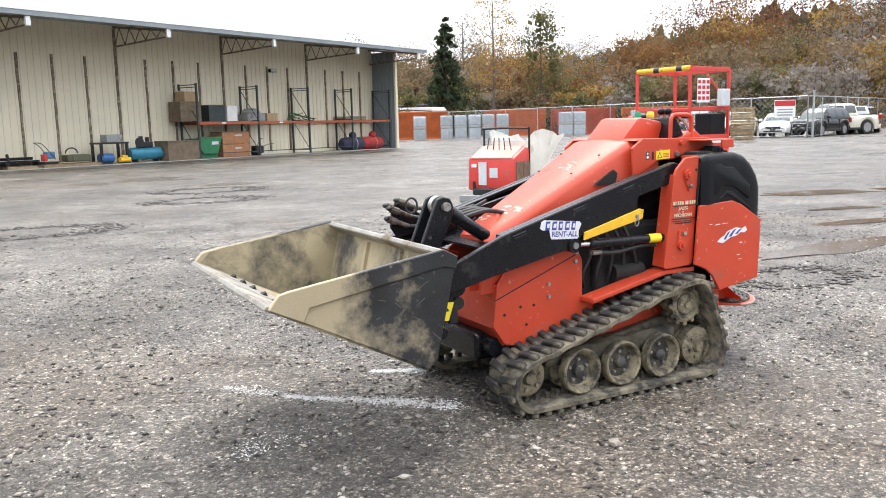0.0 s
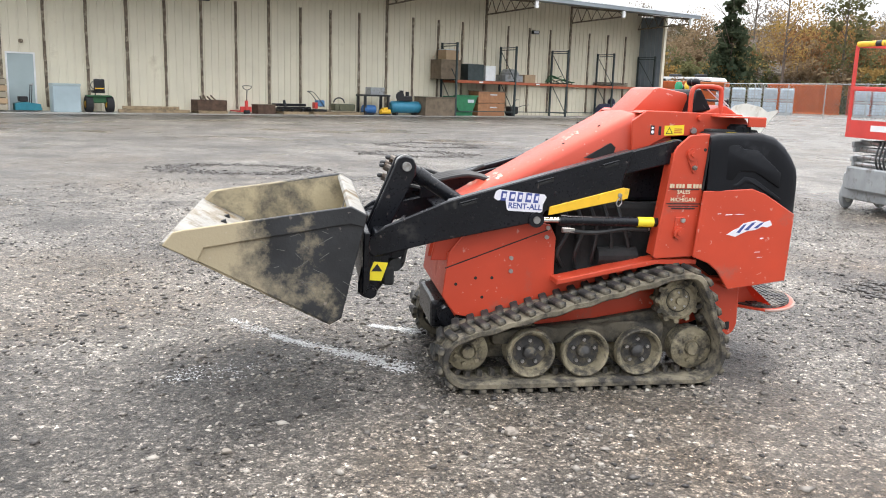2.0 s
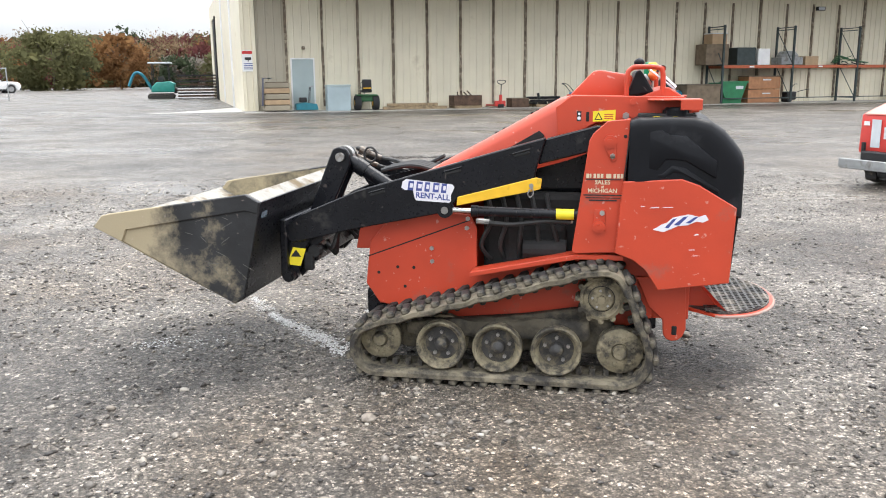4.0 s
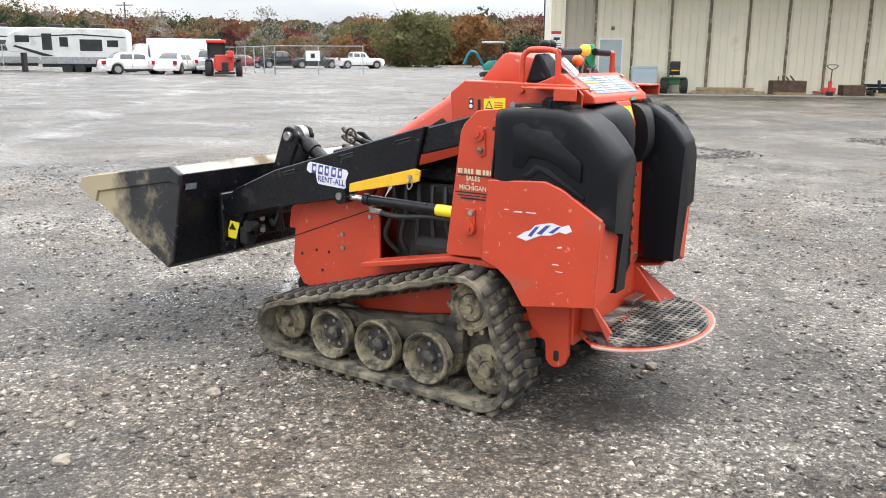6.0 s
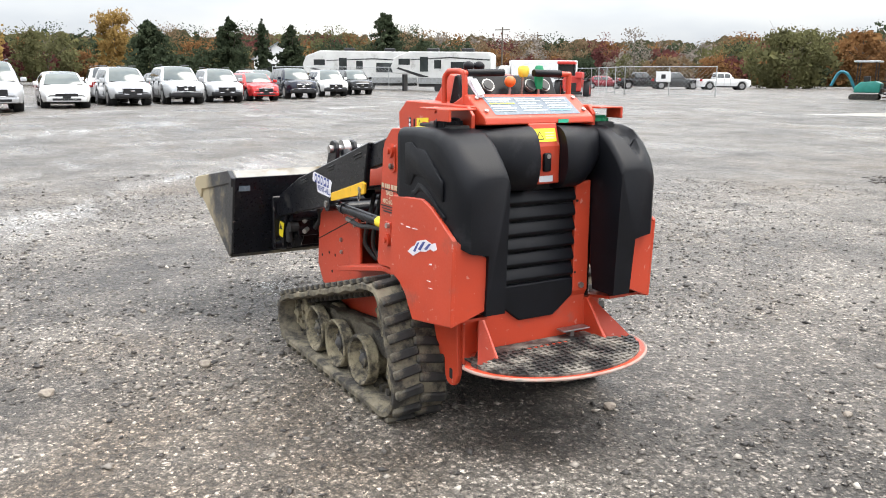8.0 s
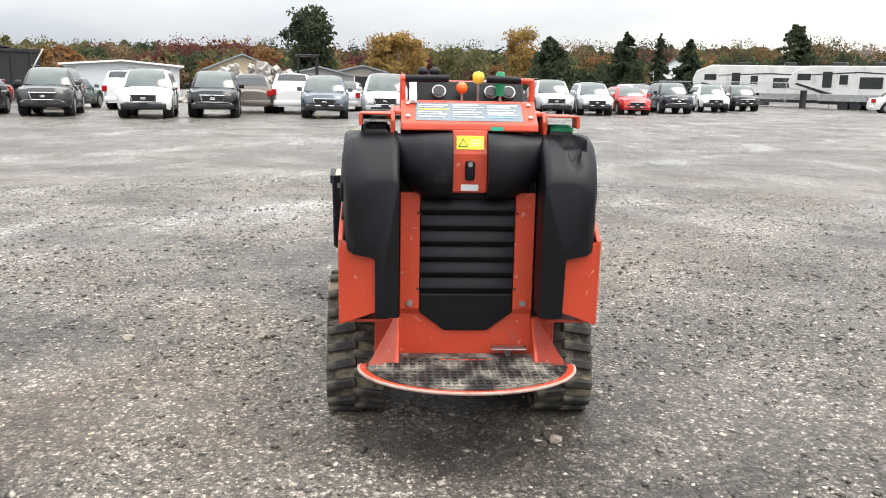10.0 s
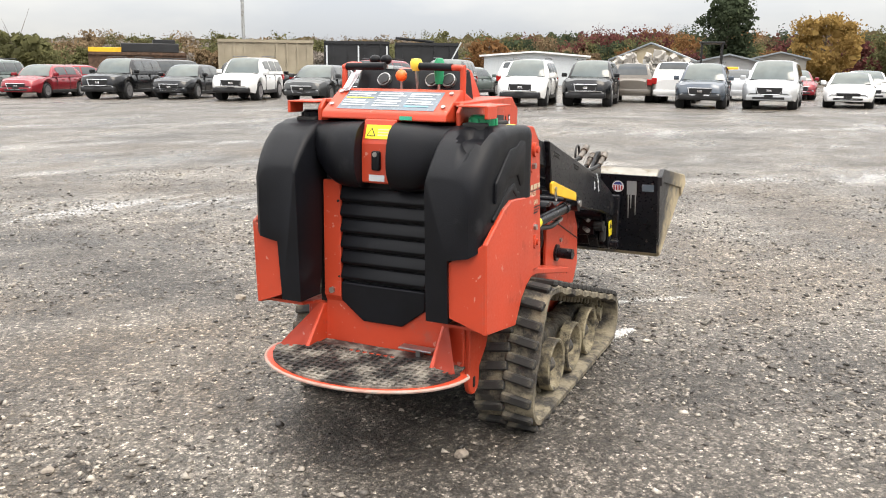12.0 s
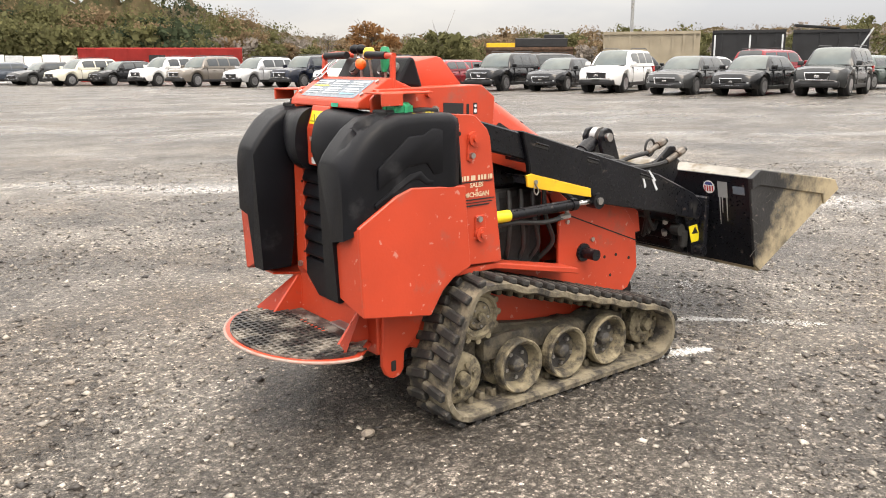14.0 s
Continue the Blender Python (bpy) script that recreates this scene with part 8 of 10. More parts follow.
tele = thing("telehandler", "red telehandler with a dark glazed cab and large tyres", "telehandler", pose(-41.2, 34.3, 0.0, 0, 0, -42))
part("body", join(bevel(span(-1.9, 1.6, -0.6, 0.6, 0.75, 1.35), 0.08, 2), bevel(span(-2.1, -0.9, -0.62, 0.62, 0.9, 1.6), 0.1, 2)), M_LIFTRED, tele)
cab = part("cab", join(*[bevel(span(x - 0.04, x + 0.04, y - 0.04, y + 0.04, 1.3, 2.3), 0.01, 1) for x in (-0.7, 0.75) for y in (-0.95, 0.05)]), M_BLACKPAINT, tele, "black cab posts")
part("cab_pane", span(-0.66, 0.71, -0.94, 0.04, 1.32, 2.28, 0.02), M_GLASS, cab, "dark cab glass")
part("cab_roof", bevel(span(-0.8, 0.95, -1.05, 0.15, 2.3, 2.5), 0.06, 2), M_LIFTRED, tele, "red cab roof")
part("boom", box(0.4, 0.45, 1.6, 4.2, 0.4, 0.4, 0.04, 1, None), M_LIFTRED, tele, "red boom")
part("hood", bevel(span(-0.6, 1.9, -0.6, -0.2, 0.7, 1.4), 0.06, 2), M_LIFTRED, tele)
part("front_panel", bevel(span(1.85, 2.0, -0.5, 0.62, 0.55, 1.55), 0.04, 2), M_LIFTRED, tele, "red front panel")
part("carriage", join(span(2.0, 2.16, -0.55, 0.7, 0.35, 0.5, 0.02), span(2.0, 2.1, -0.1, 0.3, 0.5, 1.1, 0.02)), M_GRILLE, tele, "black fork carriage")
for x in (-1.3, 1.35):
    for sgn in SIDES:
        w = part("wheel", lathe([(0, -0.2), (0.4, -0.2), (0.6, -0.18), (0.64, -0.1), (0.64, 0.1), (0.6, 0.18), (0.4, 0.2), (0, 0.2)], 24, Matrix.Translation((x, sgn * 0.95, 0.64)) @ Matrix.Rotation(radians(90), 4, "X")), M_TYRE, tele, "large black tyre", smooth=True)
        part("rim", rod((x, sgn * 0.72, 0.64), (x, sgn * 1.165, 0.64), 0.3, 16), M_LIFTRED, w)
        part("mudguard", bevel(span(x - 0.55, x + 0.55, sgn * 0.95 - 0.22, sgn * 0.95 + 0.22, 1.32, 1.38), 0.02, 1), M_GRILLE, tele, "black mudguard")

# ---- scissor lift ----
lift = thing("scissor_lift", "red and grey scissor lift with a raised guard-rail platform", "scissor lift", pose(6.05, 5.3, 0, 0, 0, 4) @ Matrix.Diagonal((0.53, 0.64, 0.92, 1)))
part("chassis", bevel(span(-0.72, 0.72, -0.78, 0.78, 0.16, 0.52), 0.03, 2), M_GREY, lift, "grey chassis box")
for x in (-0.5, 0.5):
    for y in (-0.78, 0.78):
        w = part("wheel", lathe([(0, -0.06), (0.17, -0.06), (0.19, -0.04), (0.19, 0.04), (0.17, 0.06), (0, 0.06)], 22, Matrix.Translation((x, y * 1.06, 0.19)) @ Matrix.Rotation(radians(90), 4, "X")), M_GREY, lift, "grey solid tyre", smooth=True)
        part("rim", rod((x, y * 1.06 - 0.066, 0.19), (x, y * 1.06 + 0.066, 0.19), 0.1, 14), M_POLY, w, "pale rim")
each("side_tray", [bevel(span(-0.70, 0.70, -0.83, -0.70, 0.30, 0.60), 0.02, 1), bevel(span(-0.84, -0.70, -0.6, 0.6, 0.30, 0.62), 0.02, 1)], M_GREY, lift)
stack = []
for k in range(4):
    z = 0.60 + 0.10 * k
    for y in (-0.62, 0.62):
        part("scissor_arm", box(0, y, z + 0.04, 1.36, 0.07, 0.075, 0.01, 1, Matrix.Rotation(radians(1.5 * (-1) ** k), 4, "Y")), M_GREY, lift, "grey scissor arm")
    stack.append(rod((-0.6 + 0.05 * k, -0.66, z + 0.05), (-0.6 + 0.05 * k, 0.66, z + 0.05), 0.035, 10))
each("scissor_pin", stack, M_STEEL, lift)
each("hose", [pipe(curve_pts([(-0.68, -0.4 + 0.1 * k, 0.55), (-0.8, -0.35 + 0.1 * k, 0.75), (-0.66, -0.3 + 0.1 * k, 0.98)]), 0.02, 6) for k in range(3)], M_HOSE, lift)
deck = part("deck", bevel(span(-0.74, 0.74, -0.76, 0.76, 1.02, 1.10), 0.01, 1), M_GREY, lift, "grey platform deck")
part("toe_board", join(span(-0.76, 0.76, -0.79, -0.76, 1.02, 1.30), span(-0.76, 0.76, 0.76, 0.79, 1.02, 1.22), span(-0.79, -0.76, -0.79, 0.79, 1.02, 1.26), span(0.76, 0.79, -0.79, 0.79, 1.02, 1.26)), M_LIFTRED, lift, "red toe board")
part("print_bar", join(span(-0.5, -0.1, -0.794, -0.79, 1.16, 1.23), span(0.05, 0.5, -0.794, -0.79, 1.17, 1.22)), M_WHITE, lift, "pale maker's lettering bar")
part("print_bar", join(span(-0.794, -0.79, -0.4, 0.1, 1.12, 1.2)), M_WHITE, lift)
for x in (-0.75, 0.75):
    for y in (-0.77, 0.77):
        part("rail_post", span(x - 0.03, x + 0.03, y - 0.03, y + 0.03, 1.1, 2.28, 0.004), M_LIFTRED, lift, "red rail post")
for z in (1.66, 2.25):
    part("guard_rail", span(-0.75, 0.75, -0.80, -0.745, z, z + 0.06, 0.006), M_LIFTRED, lift, "red guard rail")
    part("guard_rail", span(-0.75, 0.75, 0.745, 0.80, z, z + 0.06, 0.006), M_LIFTRED, lift, "red guard rail")
    part("guard_rail", span(0.725, 0.78, -0.77, 0.77, z, z + 0.06, 0.006), M_LIFTRED, lift, "red guard rail")
part("guard_rail", span(-0.78, -0.725, -0.77, 0.77, 1.66, 1.70, 0.006), M_LIFTRED, lift, "red guard rail")
part("padded_bar", rod((-0.75, -0.77, 2.29), (-0.75, 0.77, 2.29), 0.038, 12), M_YELLOW, lift, "yellow foam bar with black bands", smooth=True)
each("black_band", [rod((-0.75, y, 2.29), (-0.75, y + 0.16, 2.29), 0.0395, 12) for y in (-0.55, 0.1)], M_GRILLE, lift)
part("instruction_board", span(-0.52, -0.05, -0.81, -0.80, 1.78, 2.14, 0.003), M_PAPER, lift, "white instruction board with red print")
part("board_print", join(*[span(-0.50 + 0.16 * (k % 3), -0.39 + 0.16 * (k % 3), -0.814, -0.81, 1.82 + 0.08 * (k // 3), 1.87 + 0.08 * (k // 3)) for k in range(12)]), M_REDINK, lift)
ctrl = part("control_box", bevel(span(0.25, 0.60, -0.92, -0.80, 1.72, 1.98), 0.02, 2), M_PALE, lift, "pale control box")
part("joystick", join(pipe([(0.3, -0.86, 1.98), (0.3, -0.86, 2.1), (0.5, -0.86, 2.1), (0.5, -0.86, 1.98)], 0.012, 6)), M_GRILLE, ctrl)
part("tool_tray", bevel(span(0.1, 0.7, -0.74, -0.3, 1.1, 1.62), 0.03, 2), M_PLASTIC, lift, "black battery cover")
part("diagonal_stay", join(rod((0.75, -0.77, 1.75), (0.3, -0.5, 2.2), 0.02, 6)), M_LIFTRED, lift)

# ---- tracked concrete buggy ----
bug = thing("concrete_buggy", "red tracked concrete buggy with a white poly tub", "concrete buggy", pose(4.5, 7.5, 0, 0, 0, 213) @ Matrix.Diagonal((0.95, 0.85, 0.88, 1)))  # local +x is its front
for sgn in SIDES:
    tp = hull_path([(-0.62, 0.2, 0.17), (0.42, 0.2, 0.17), (0.3, 0.3, 0.12)], 80)
    bm = bmesh.new()
    ra = []
    for i, (x, z) in enumerate(tp):
        xa_, za_ = tp[i - 1]
        xb_, zb_ = tp[(i + 1) % 80]
        d = Vector((xb_ - xa_, zb_ - za_)).normalized()
        nx, nz = d[1], -d[0]
        lug = 0.028 if i % 4 < 2 else 0.008
        ra.append([bm.verts.new((x + nx * o, sgn * y, z + nz * o)) for y, o in ((0.24, -0.015), (0.44, -0.015), (0.44, lug), (0.24, lug))])
    for i in range(80):
        a, b_ = ra[i], ra[(i + 1) % 80]
        for k in range(4):
            bm.faces.new((a[k], a[(k + 1) % 4], b_[(k + 1) % 4], b_[k]))
    trk = part("track", bm, M_RUBBER, bug, "black rubber track")
    for x, r_ in ((-0.62, 0.14), (-0.36, 0.09), (-0.1, 0.09), (0.16, 0.09), (0.42, 0.14)):
        part("track_wheel", rod((x, sgn * 0.27, 0.2 if r_ > 0.1 else 0.14), (x, sgn * 0.43, 0.2 if r_ > 0.1 else 0.14), r_, 18), M_GREY, trk, smooth=True)
    part("track_frame", span(-0.5, 0.35, sgn * 0.30, sgn * 0.40, 0.18, 0.30, 0.02), M_GREY, trk)
part("frame", span(-0.75, 0.75, -0.3, 0.3, 0.30, 0.48, 0.02), M_GRILLE, bug)
part("engine_cover", bevel(plate([(0.05, 0.46), (0.05, 1.16), (0.25, 1.20), (0.72, 1.02), (0.74, 0.46)], -0.46, 0.46), 0.03, 2), M_LIFTRED, bug, "red engine cover", smooth=True)
part("cover_top", bevel(plate([(0.06, 1.165), (0.25, 1.215), (0.73, 1.03), (0.73, 1.01), (0.25, 1.19), (0.06, 1.14)], -0.40, 0.40), 0.004, 1), mat("faded_red", (0.62, 0.25, 0.20), 0.6, 0, 0.15, 4, 0.05), bug, "faded pink top")
for k in range(2):
    part("side_grille", span(0.10 + 0.30 * k, 0.36 + 0.30 * k, 0.462, 0.472, 0.52, 0.95, 0.004), mat("rust_mesh", (0.17, 0.11, 0.07), 0.8, 0.1, 0.3, 12, 0.3, 90), bug, "rusty mesh grille")
    part("side_grille", span(0.10 + 0.30 * k, 0.36 + 0.30 * k, -0.472, -0.462, 0.52, 0.95, 0.004), M_RUST, bug, "rusty mesh grille")
part("warning_sheet", join(span(0.742, 0.746, -0.24, -0.08, 0.55, 0.95), span(0.742, 0.746, -0.02, 0.14, 0.68, 0.85)), M_PALE, bug, "pale peeling label")
part("number_bar", span(0.742, 0.746, -0.38, -0.28, 0.86, 0.92), M_WHITE, bug)
part("step_plate", join(span(0.72, 1.10, -0.42, 0.42, 0.26, 0.31, 0.01), span(1.05, 1.10, -0.44, 0.44, 0.28, 0.40, 0.01)), M_GREY, bug, "grey standing step")
part("hitch", join(span(0.72, 0.85, -0.3, 0.3, 0.32, 0.50, 0.02), rod((0.8, -0.3, 0.4), (0.8, -0.3, 0.62), 0.03, 8)), M_GRILLE, bug)
part("roll_bar", pipe(curve_pts([(0.12, -0.45, 0.9), (0.10, -0.46, 1.45), (0.12, -0.40, 1.52), (0.14, 0.40, 1.52), (0.12, 0.46, 1.45), (0.10, 0.45, 0.5)], 5), 0.02, 8), M_GRILLE, bug, "bent dark guard bar", smooth=True)
each("lever", [rod((0.4, y, 1.1), (0.36 + 0.05 * k, y + 0.03, 1.36), 0.01, 6) for k, y in enumerate((-0.25, -0.12, 0.0, 0.12, 0.25))], M_GRILLE, bug)
def tub_mesh():
    bm = bmesh.new()
    st = [(0.02, 0.70, 1.30, 0.20, 0.34), (-0.10, 0.60, 1.46, 0.28, 0.46), (-0.35, 0.52, 1.50, 0.32, 0.52), (-0.80, 0.55, 1.44, 0.32, 0.54), (-1.05, 0.75, 1.36, 0.30, 0.52), (-1.45, 1.20, 1.40, 0.34, 0.50)]
    rows = []
    for x, zb, zt, wbm, wt in st:
        rows.append([bm.verts.new((x, y, z)) for y, z in ((-wt, zt), (-wt * 0.98, zt - 0.05), (-(wbm + wt) / 2, (zb + zt) / 2), (-wbm, zb + 0.05), (-wbm * 0.7, zb), (wbm * 0.7, zb), (wbm, zb + 0.05), ((wbm + wt) / 2, (zb + zt) / 2), (wt * 0.98, zt - 0.05), (wt, zt))])
    for a, b_ in zip(rows, rows[1:]):
        for k in range(9):
            bm.faces.new((a[k], a[k + 1], b_[k + 1], b_[k]))
    bm.faces.new(rows[0])
    bmesh.ops.solidify(bm, geom=bm.faces[:], thickness=0.03)
    return bm
part("tub", tub_mesh(), M_POLY, bug, "white moulded poly tub", smooth=True)
part("tub_frame", join(span(-1.0, 0.0, -0.25, 0.25, 0.46, 0.54, 0.01), rod((-0.9, -0.2, 0.5), (-1.1, -0.2, 0.8), 0.03, 8), rod((-0.9, 0.2, 0.5), (-1.1, 0.2, 0.8), 0.03, 8)), M_GRILLE, bug)

# ---- far yard: stacks, containers, trailers, sheds ----


def tote(x, y, z, yaw, first=[None]):
    if first[0] is None:
        t = thing("caged_tote", "pale blue plastic tote in a galvanised cage", "tote", pose(x, y, z, 0, 0, yaw), "stacked totes")
        part("bottle", bevel(span(-0.48, 0.48, -0.56, 0.56, 0.16, 0.98), 0.08, 2), M_BLUETANK, t, smooth=True)
        part("pallet_base", span(-0.5, 0.5, -0.6, 0.6, 0.0, 0.14, 0.01), M_GALV, t)
        for k in range(5):
            z_ = 0.2 + 0.2 * k
            part("cage_ring", join(span(-0.51, 0.51, -0.61, -0.585, z_, z_ + 0.03), span(-0.51, 0.51, 0.585, 0.61, z_, z_ + 0.03), span(-0.51, -0.485, -0.61, 0.61, z_, z_ + 0.03), span(0.485, 0.51, -0.61, 0.61, z_, z_ + 0.03)), M_GALV, t)
        for k in range(5):
            xx = -0.5 + 0.25 * k
            each("cage_bar", (span(xx - 0.012, xx + 0.012, -0.615, -0.59, 0.14, 1.03), span(xx - 0.012, xx + 0.012, 0.59, 0.615, 0.14, 1.03)), M_GALV, t)
        first[0] = t
        return t
    return copy_thing(first[0], pose(x, y, z, 0, 0, yaw))


fv = Vector((6.1, -3.4, 0)).normalized()
for i, (k, hgt) in enumerate(((0, 2), (2.3, 2), (3.5, 2), (4.7, 2), (5.9, 2), (7.1, 2), (12.5, 2), (13.7, 2), (17.5, 1), (18.7, 2))):
    for h in range(hgt):
        p = Vector((29.7, 60.6, 0)) + fv * k
        tote(p.x, p.y, ground_z(p.x, p.y) + 1.04 * h, -29 + (i * 37 % 7) - 3)


def container(x, y, yaw, L, H, material, label, z=None):
    t = thing("shipping_container", label, "shipping container", pose(x, y, ground_z(x, y) if z is None else z, 0, 0, yaw), "containers")
    for sgn in SIDES:
        prof = []
        n = int(L / 0.28)
        for i in range(n + 1):
            xx = -L / 2 + L * i / n
            prof.append((xx, sgn * (1.2 + (0.03 if i % 2 else 0.0))))
        bm = bmesh.new()
        lo = [bm.verts.new((a, b_, 0.15)) for a, b_ in prof]
        hi = [bm.verts.new((a, b_, H - 0.1)) for a, b_ in prof]
        for i in range(n):
            bm.faces.new((lo[i], lo[i + 1], hi[i + 1], hi[i]))
        bmesh.ops.solidify(bm, geom=bm.faces[:], thickness=0.03)
        part("side", bm, material, t, "corrugated side")
    part("ends", join(span(-L / 2, -L / 2 + 0.05, -1.2, 1.2, 0.1, H, 0.01), span(L / 2 - 0.05, L / 2, -1.2, 1.2, 0.1, H, 0.01)), material, t)
    part("roof", span(-L / 2, L / 2, -1.22, 1.22, H - 0.1, H, 0.01), material, t)
    part("base", span(-L / 2, L / 2, -1.22, 1.22, 0.0, 0.15), material, t)
    return t


container(33.0, 67.5, -30, 6, 2.55, M_ORANGE, "orange shipping container behind the totes")
container(42.0, 64.6, -32, 6, 2.5, M_ORANGE, "orange shipping container beside the totes")
container(47.2, 60.6, -34, 6, 2.45, mat("faded_orange_red", (0.46, 0.08, 0.04), 0.6, 0, 0.15, 2, 0.05), "faded orange-red shipping container")
container(52.5, 56.5, -36, 6, 2.4, M_ORANGE, "orange shipping container by the fence")
rc = container(-20.6, -63.2, 160, 12, 2.75, M_CONTRED, "long red container with black spray-painted shapes", -0.25)
for k, (x, w, h) in enumerate(((-4.9, 0.7, 1.0), (-2.2, 1.6, 0.9), (-0.4, 1.2, 1.3), (1.6, 2.2, 1.0), (3.8, 1.4, 1.2), (5.2, 0.6, 0.9))):
    part("painted_shape", bevel(span(x - w / 2, x + w / 2, 1.235, 1.243, 0.9, 0.9 + h), 0.0, 1), M_INK, rc, "black sprayed shape")
    part("painted_shape", bevel(span(x - w / 2, x + w / 2, -1.243, -1.235, 0.9, 0.9 + h), 0.0, 1), M_INK, rc, "black sprayed shape")
wf = thing("white_hoarding", "row of weathered white panels behind the cars", "fence", pose(-10.5, -65.8, -0.25, 0, 0, 176))
for k in range(9):
    part("panel", span(-5.6 + 1.25 * k, -4.4 + 1.25 * k, -0.04, 0.04, 0.0, 2.25 - 0.06 * (k % 3), 0.01), M_WHITE if k % 4 else M_PALE, wf)
part("dark_gap", span(5.7, 9.5, -0.03, 0.03, 0, 2.0), M_TARP, wf)


def trailer(p0, p1, z0, z1, material, label, ribs, name="dump_trailer"):
    p0, p1 = Vector((*p0, 0)), Vector((*p1, 0))
    L = (p1 - p0).length
    c = (p0 + p1) / 2
    yaw = math.degrees(math.atan2((p1 - p0).y, (p1 - p0).x))
    t = thing(name, label, "trailer", pose(c.x, c.y, 0.0, 0, 0, yaw))
    part("box", span(-L / 2, L / 2, -1.2, 1.2, z0, z1, 0.02), material, t)
    for sgn in SIDES:
        for k in range(ribs):
            x = -L / 2 + L * (k + 0.5) / ribs
            part("rib", span(x - 0.06, x + 0.06, sgn * 1.2, sgn * 1.28, z0, z1), material, t)
        part("rail", span(-L / 2, L / 2, sgn * 1.2, sgn * 1.3, z1 - 0.18, z1), material, t)
    for x in (-L * 0.2, L * 0.05, L * 0.3):
        for sgn in SIDES:
            part("wheel", rod((x, sgn * 0.8, 0.5), (x, sgn * 1.2, 0.5), 0.5, 18), M_TYRE, t)
    part("chassis", span(-L / 2, L / 2, -0.5, 0.5, 0.6, z0), M_GRILLE, t)
    return t


trailer((-41.0, -35.9), (-44.8, -31.1), 1.0, 3.2, M_TRAILER, "tan ribbed dump trailer behind the cars", 9)
bt = trailer((-45.3, -30.4), (-47.6, -26.7), 1.0, 3.2, M_TARP, "black open trailer with pale end frames", 4, "cargo_trailer")
each("pale_frame", [span(x - 0.05, x + 0.05, s_ * 1.30, s_ * 1.34, 1.6, 2.9) for x in (-2.0, 0.1, 2.0) for s_ in SIDES], M_PALE, bt)
bt = trailer((-47.8, -26.3), (-49.9, -22.6), 1.0, 3.15, M_TARP, "black open trailer with a raised lid", 4, "cargo_trailer")
part("lid", box(0, 0, 0, 2.6, 2.2, 0.1, 0.01, 1, Matrix.Translation((-0.8, 0, 3.35)) @ Matrix.Rotation(radians(5), 4, "Y")), M_TARP, bt)
each("ramp_stay", [rod((1.2, s_ * 1.2, 1.2), (2.3, s_ * 1.2, 3.2), 0.05, 6) for s_ in SIDES], M_PALE, bt)
fb = trailer((-36.6, -42.9), (-41.0, -38.8), 1.0, 2.3, M_RUST, "flatbed with dark equipment and a yellow rail", 5, "flatbed_trailer")
part("yellow_rail", span(-3.0, 1.0, -0.6, 0.6, 2.3, 2.6, 0.02), M_YELLOW, fb)
part("equipment", join(span(-1.0, 2.6, -0.8, 0.8, 2.3, 2.9, 0.05), span(1.0, 2.4, -0.6, 0.6, 2.9, 3.15, 0.03)), M_TARP, fb)
mast = thing("light_mast", "tall thin grey light pole behind the trailers", "light pole", pose(-45.3, -37.2, 0))
part("pole", rod((0, 0, 0), (0, 0, 14), 0.13, 12, 0.09), M_GREY, mast, smooth=True)
part("lamp_head", span(-0.5, 0.5, -0.15, 0.15, 13.9, 14.1, 0.03), M_GREY, mast)


def shed(x, y, yaw, L, D, H, R, wall_m, roof_m, label, name="shed", openings=0):
    t = thing(name, label, "building", pose(x, y, 0, 0, 0, yaw))
    part("wall", bevel(plate([(-L / 2, 0), (-L / 2, H), (0, R), (L / 2, H), (L / 2, 0)], -D / 2, D / 2), 0.0), wall_m, t)
    for sgn in SIDES:
        part("roof", plate([(sgn * (L / 2 + 0.4), H - 0.15), (0, R + 0.05), (0, R + 0.2), (sgn * (L / 2 + 0.4), H + 0.0)], -D / 2 - 0.4, D / 2 + 0.4), roof_m, t)
    for k in range(openings):
        xx = -L / 2 + L * (k + 1) / (openings + 1)
        o = part("window", span(xx - 0.8, xx + 0.8, -D / 2 - 0.06, -D / 2 + 0.02, H * 0.35, H * 0.8, 0.01), M_GRILLE, t, "dark window")
        part("window_frame", join(span(xx - 0.9, xx - 0.8, -D / 2 - 0.08, -D / 2, H * 0.33, H * 0.83), span(xx + 0.8, xx + 0.9, -D / 2 - 0.08, -D / 2, H * 0.33, H * 0.83)), M_WHITE, o)
    return t


shed(-88.8, -16.6, 96, 7.6, 12, 2.6, 4.1, mat("tan_siding", (0.42, 0.35, 0.24), 0.7, 0, 0.1, 1, 0.05), M_ROOF, "tan gabled building with dark windows", "gabled_building", 3)
shed(-76.0, -25.6, 106, 9.3, 12, 2.75, 2.95, M_PALE, M_WHITE, "long low white building beyond the lot", "low_building", 0)
shed(-80.5, -8.0, 95, 5.6, 10, 2.3, 2.85, mat("grey_siding", (0.33, 0.33, 0.33), 0.7, 0, 0.1, 1, 0.05), M_ROOF, "low grey shed beyond the lot", "shed", 1)
shed(-95, -4.6, 95, 5.0, 8, 2.9, 3.4, mat("brown_grey_siding", (0.28, 0.26, 0.23), 0.7, 0, 0.1, 1, 0.05), M_ROOF, "low grey-brown shed beyond the lot", "shed", 1)
shed(-138, 47.6, 70, 8.0, 10, 4.2, 6.8, M_WHITE, M_ROOF, "white house with a steep gable among the trees", "house", 2)
rub = thing("rubble_pile", "heap of pale broken concrete rubble", "rubble", pose(-50.5, -9.6, 0, 0, 0, 96))
rv_, rf_ = [], []
rr = random.Random(4)
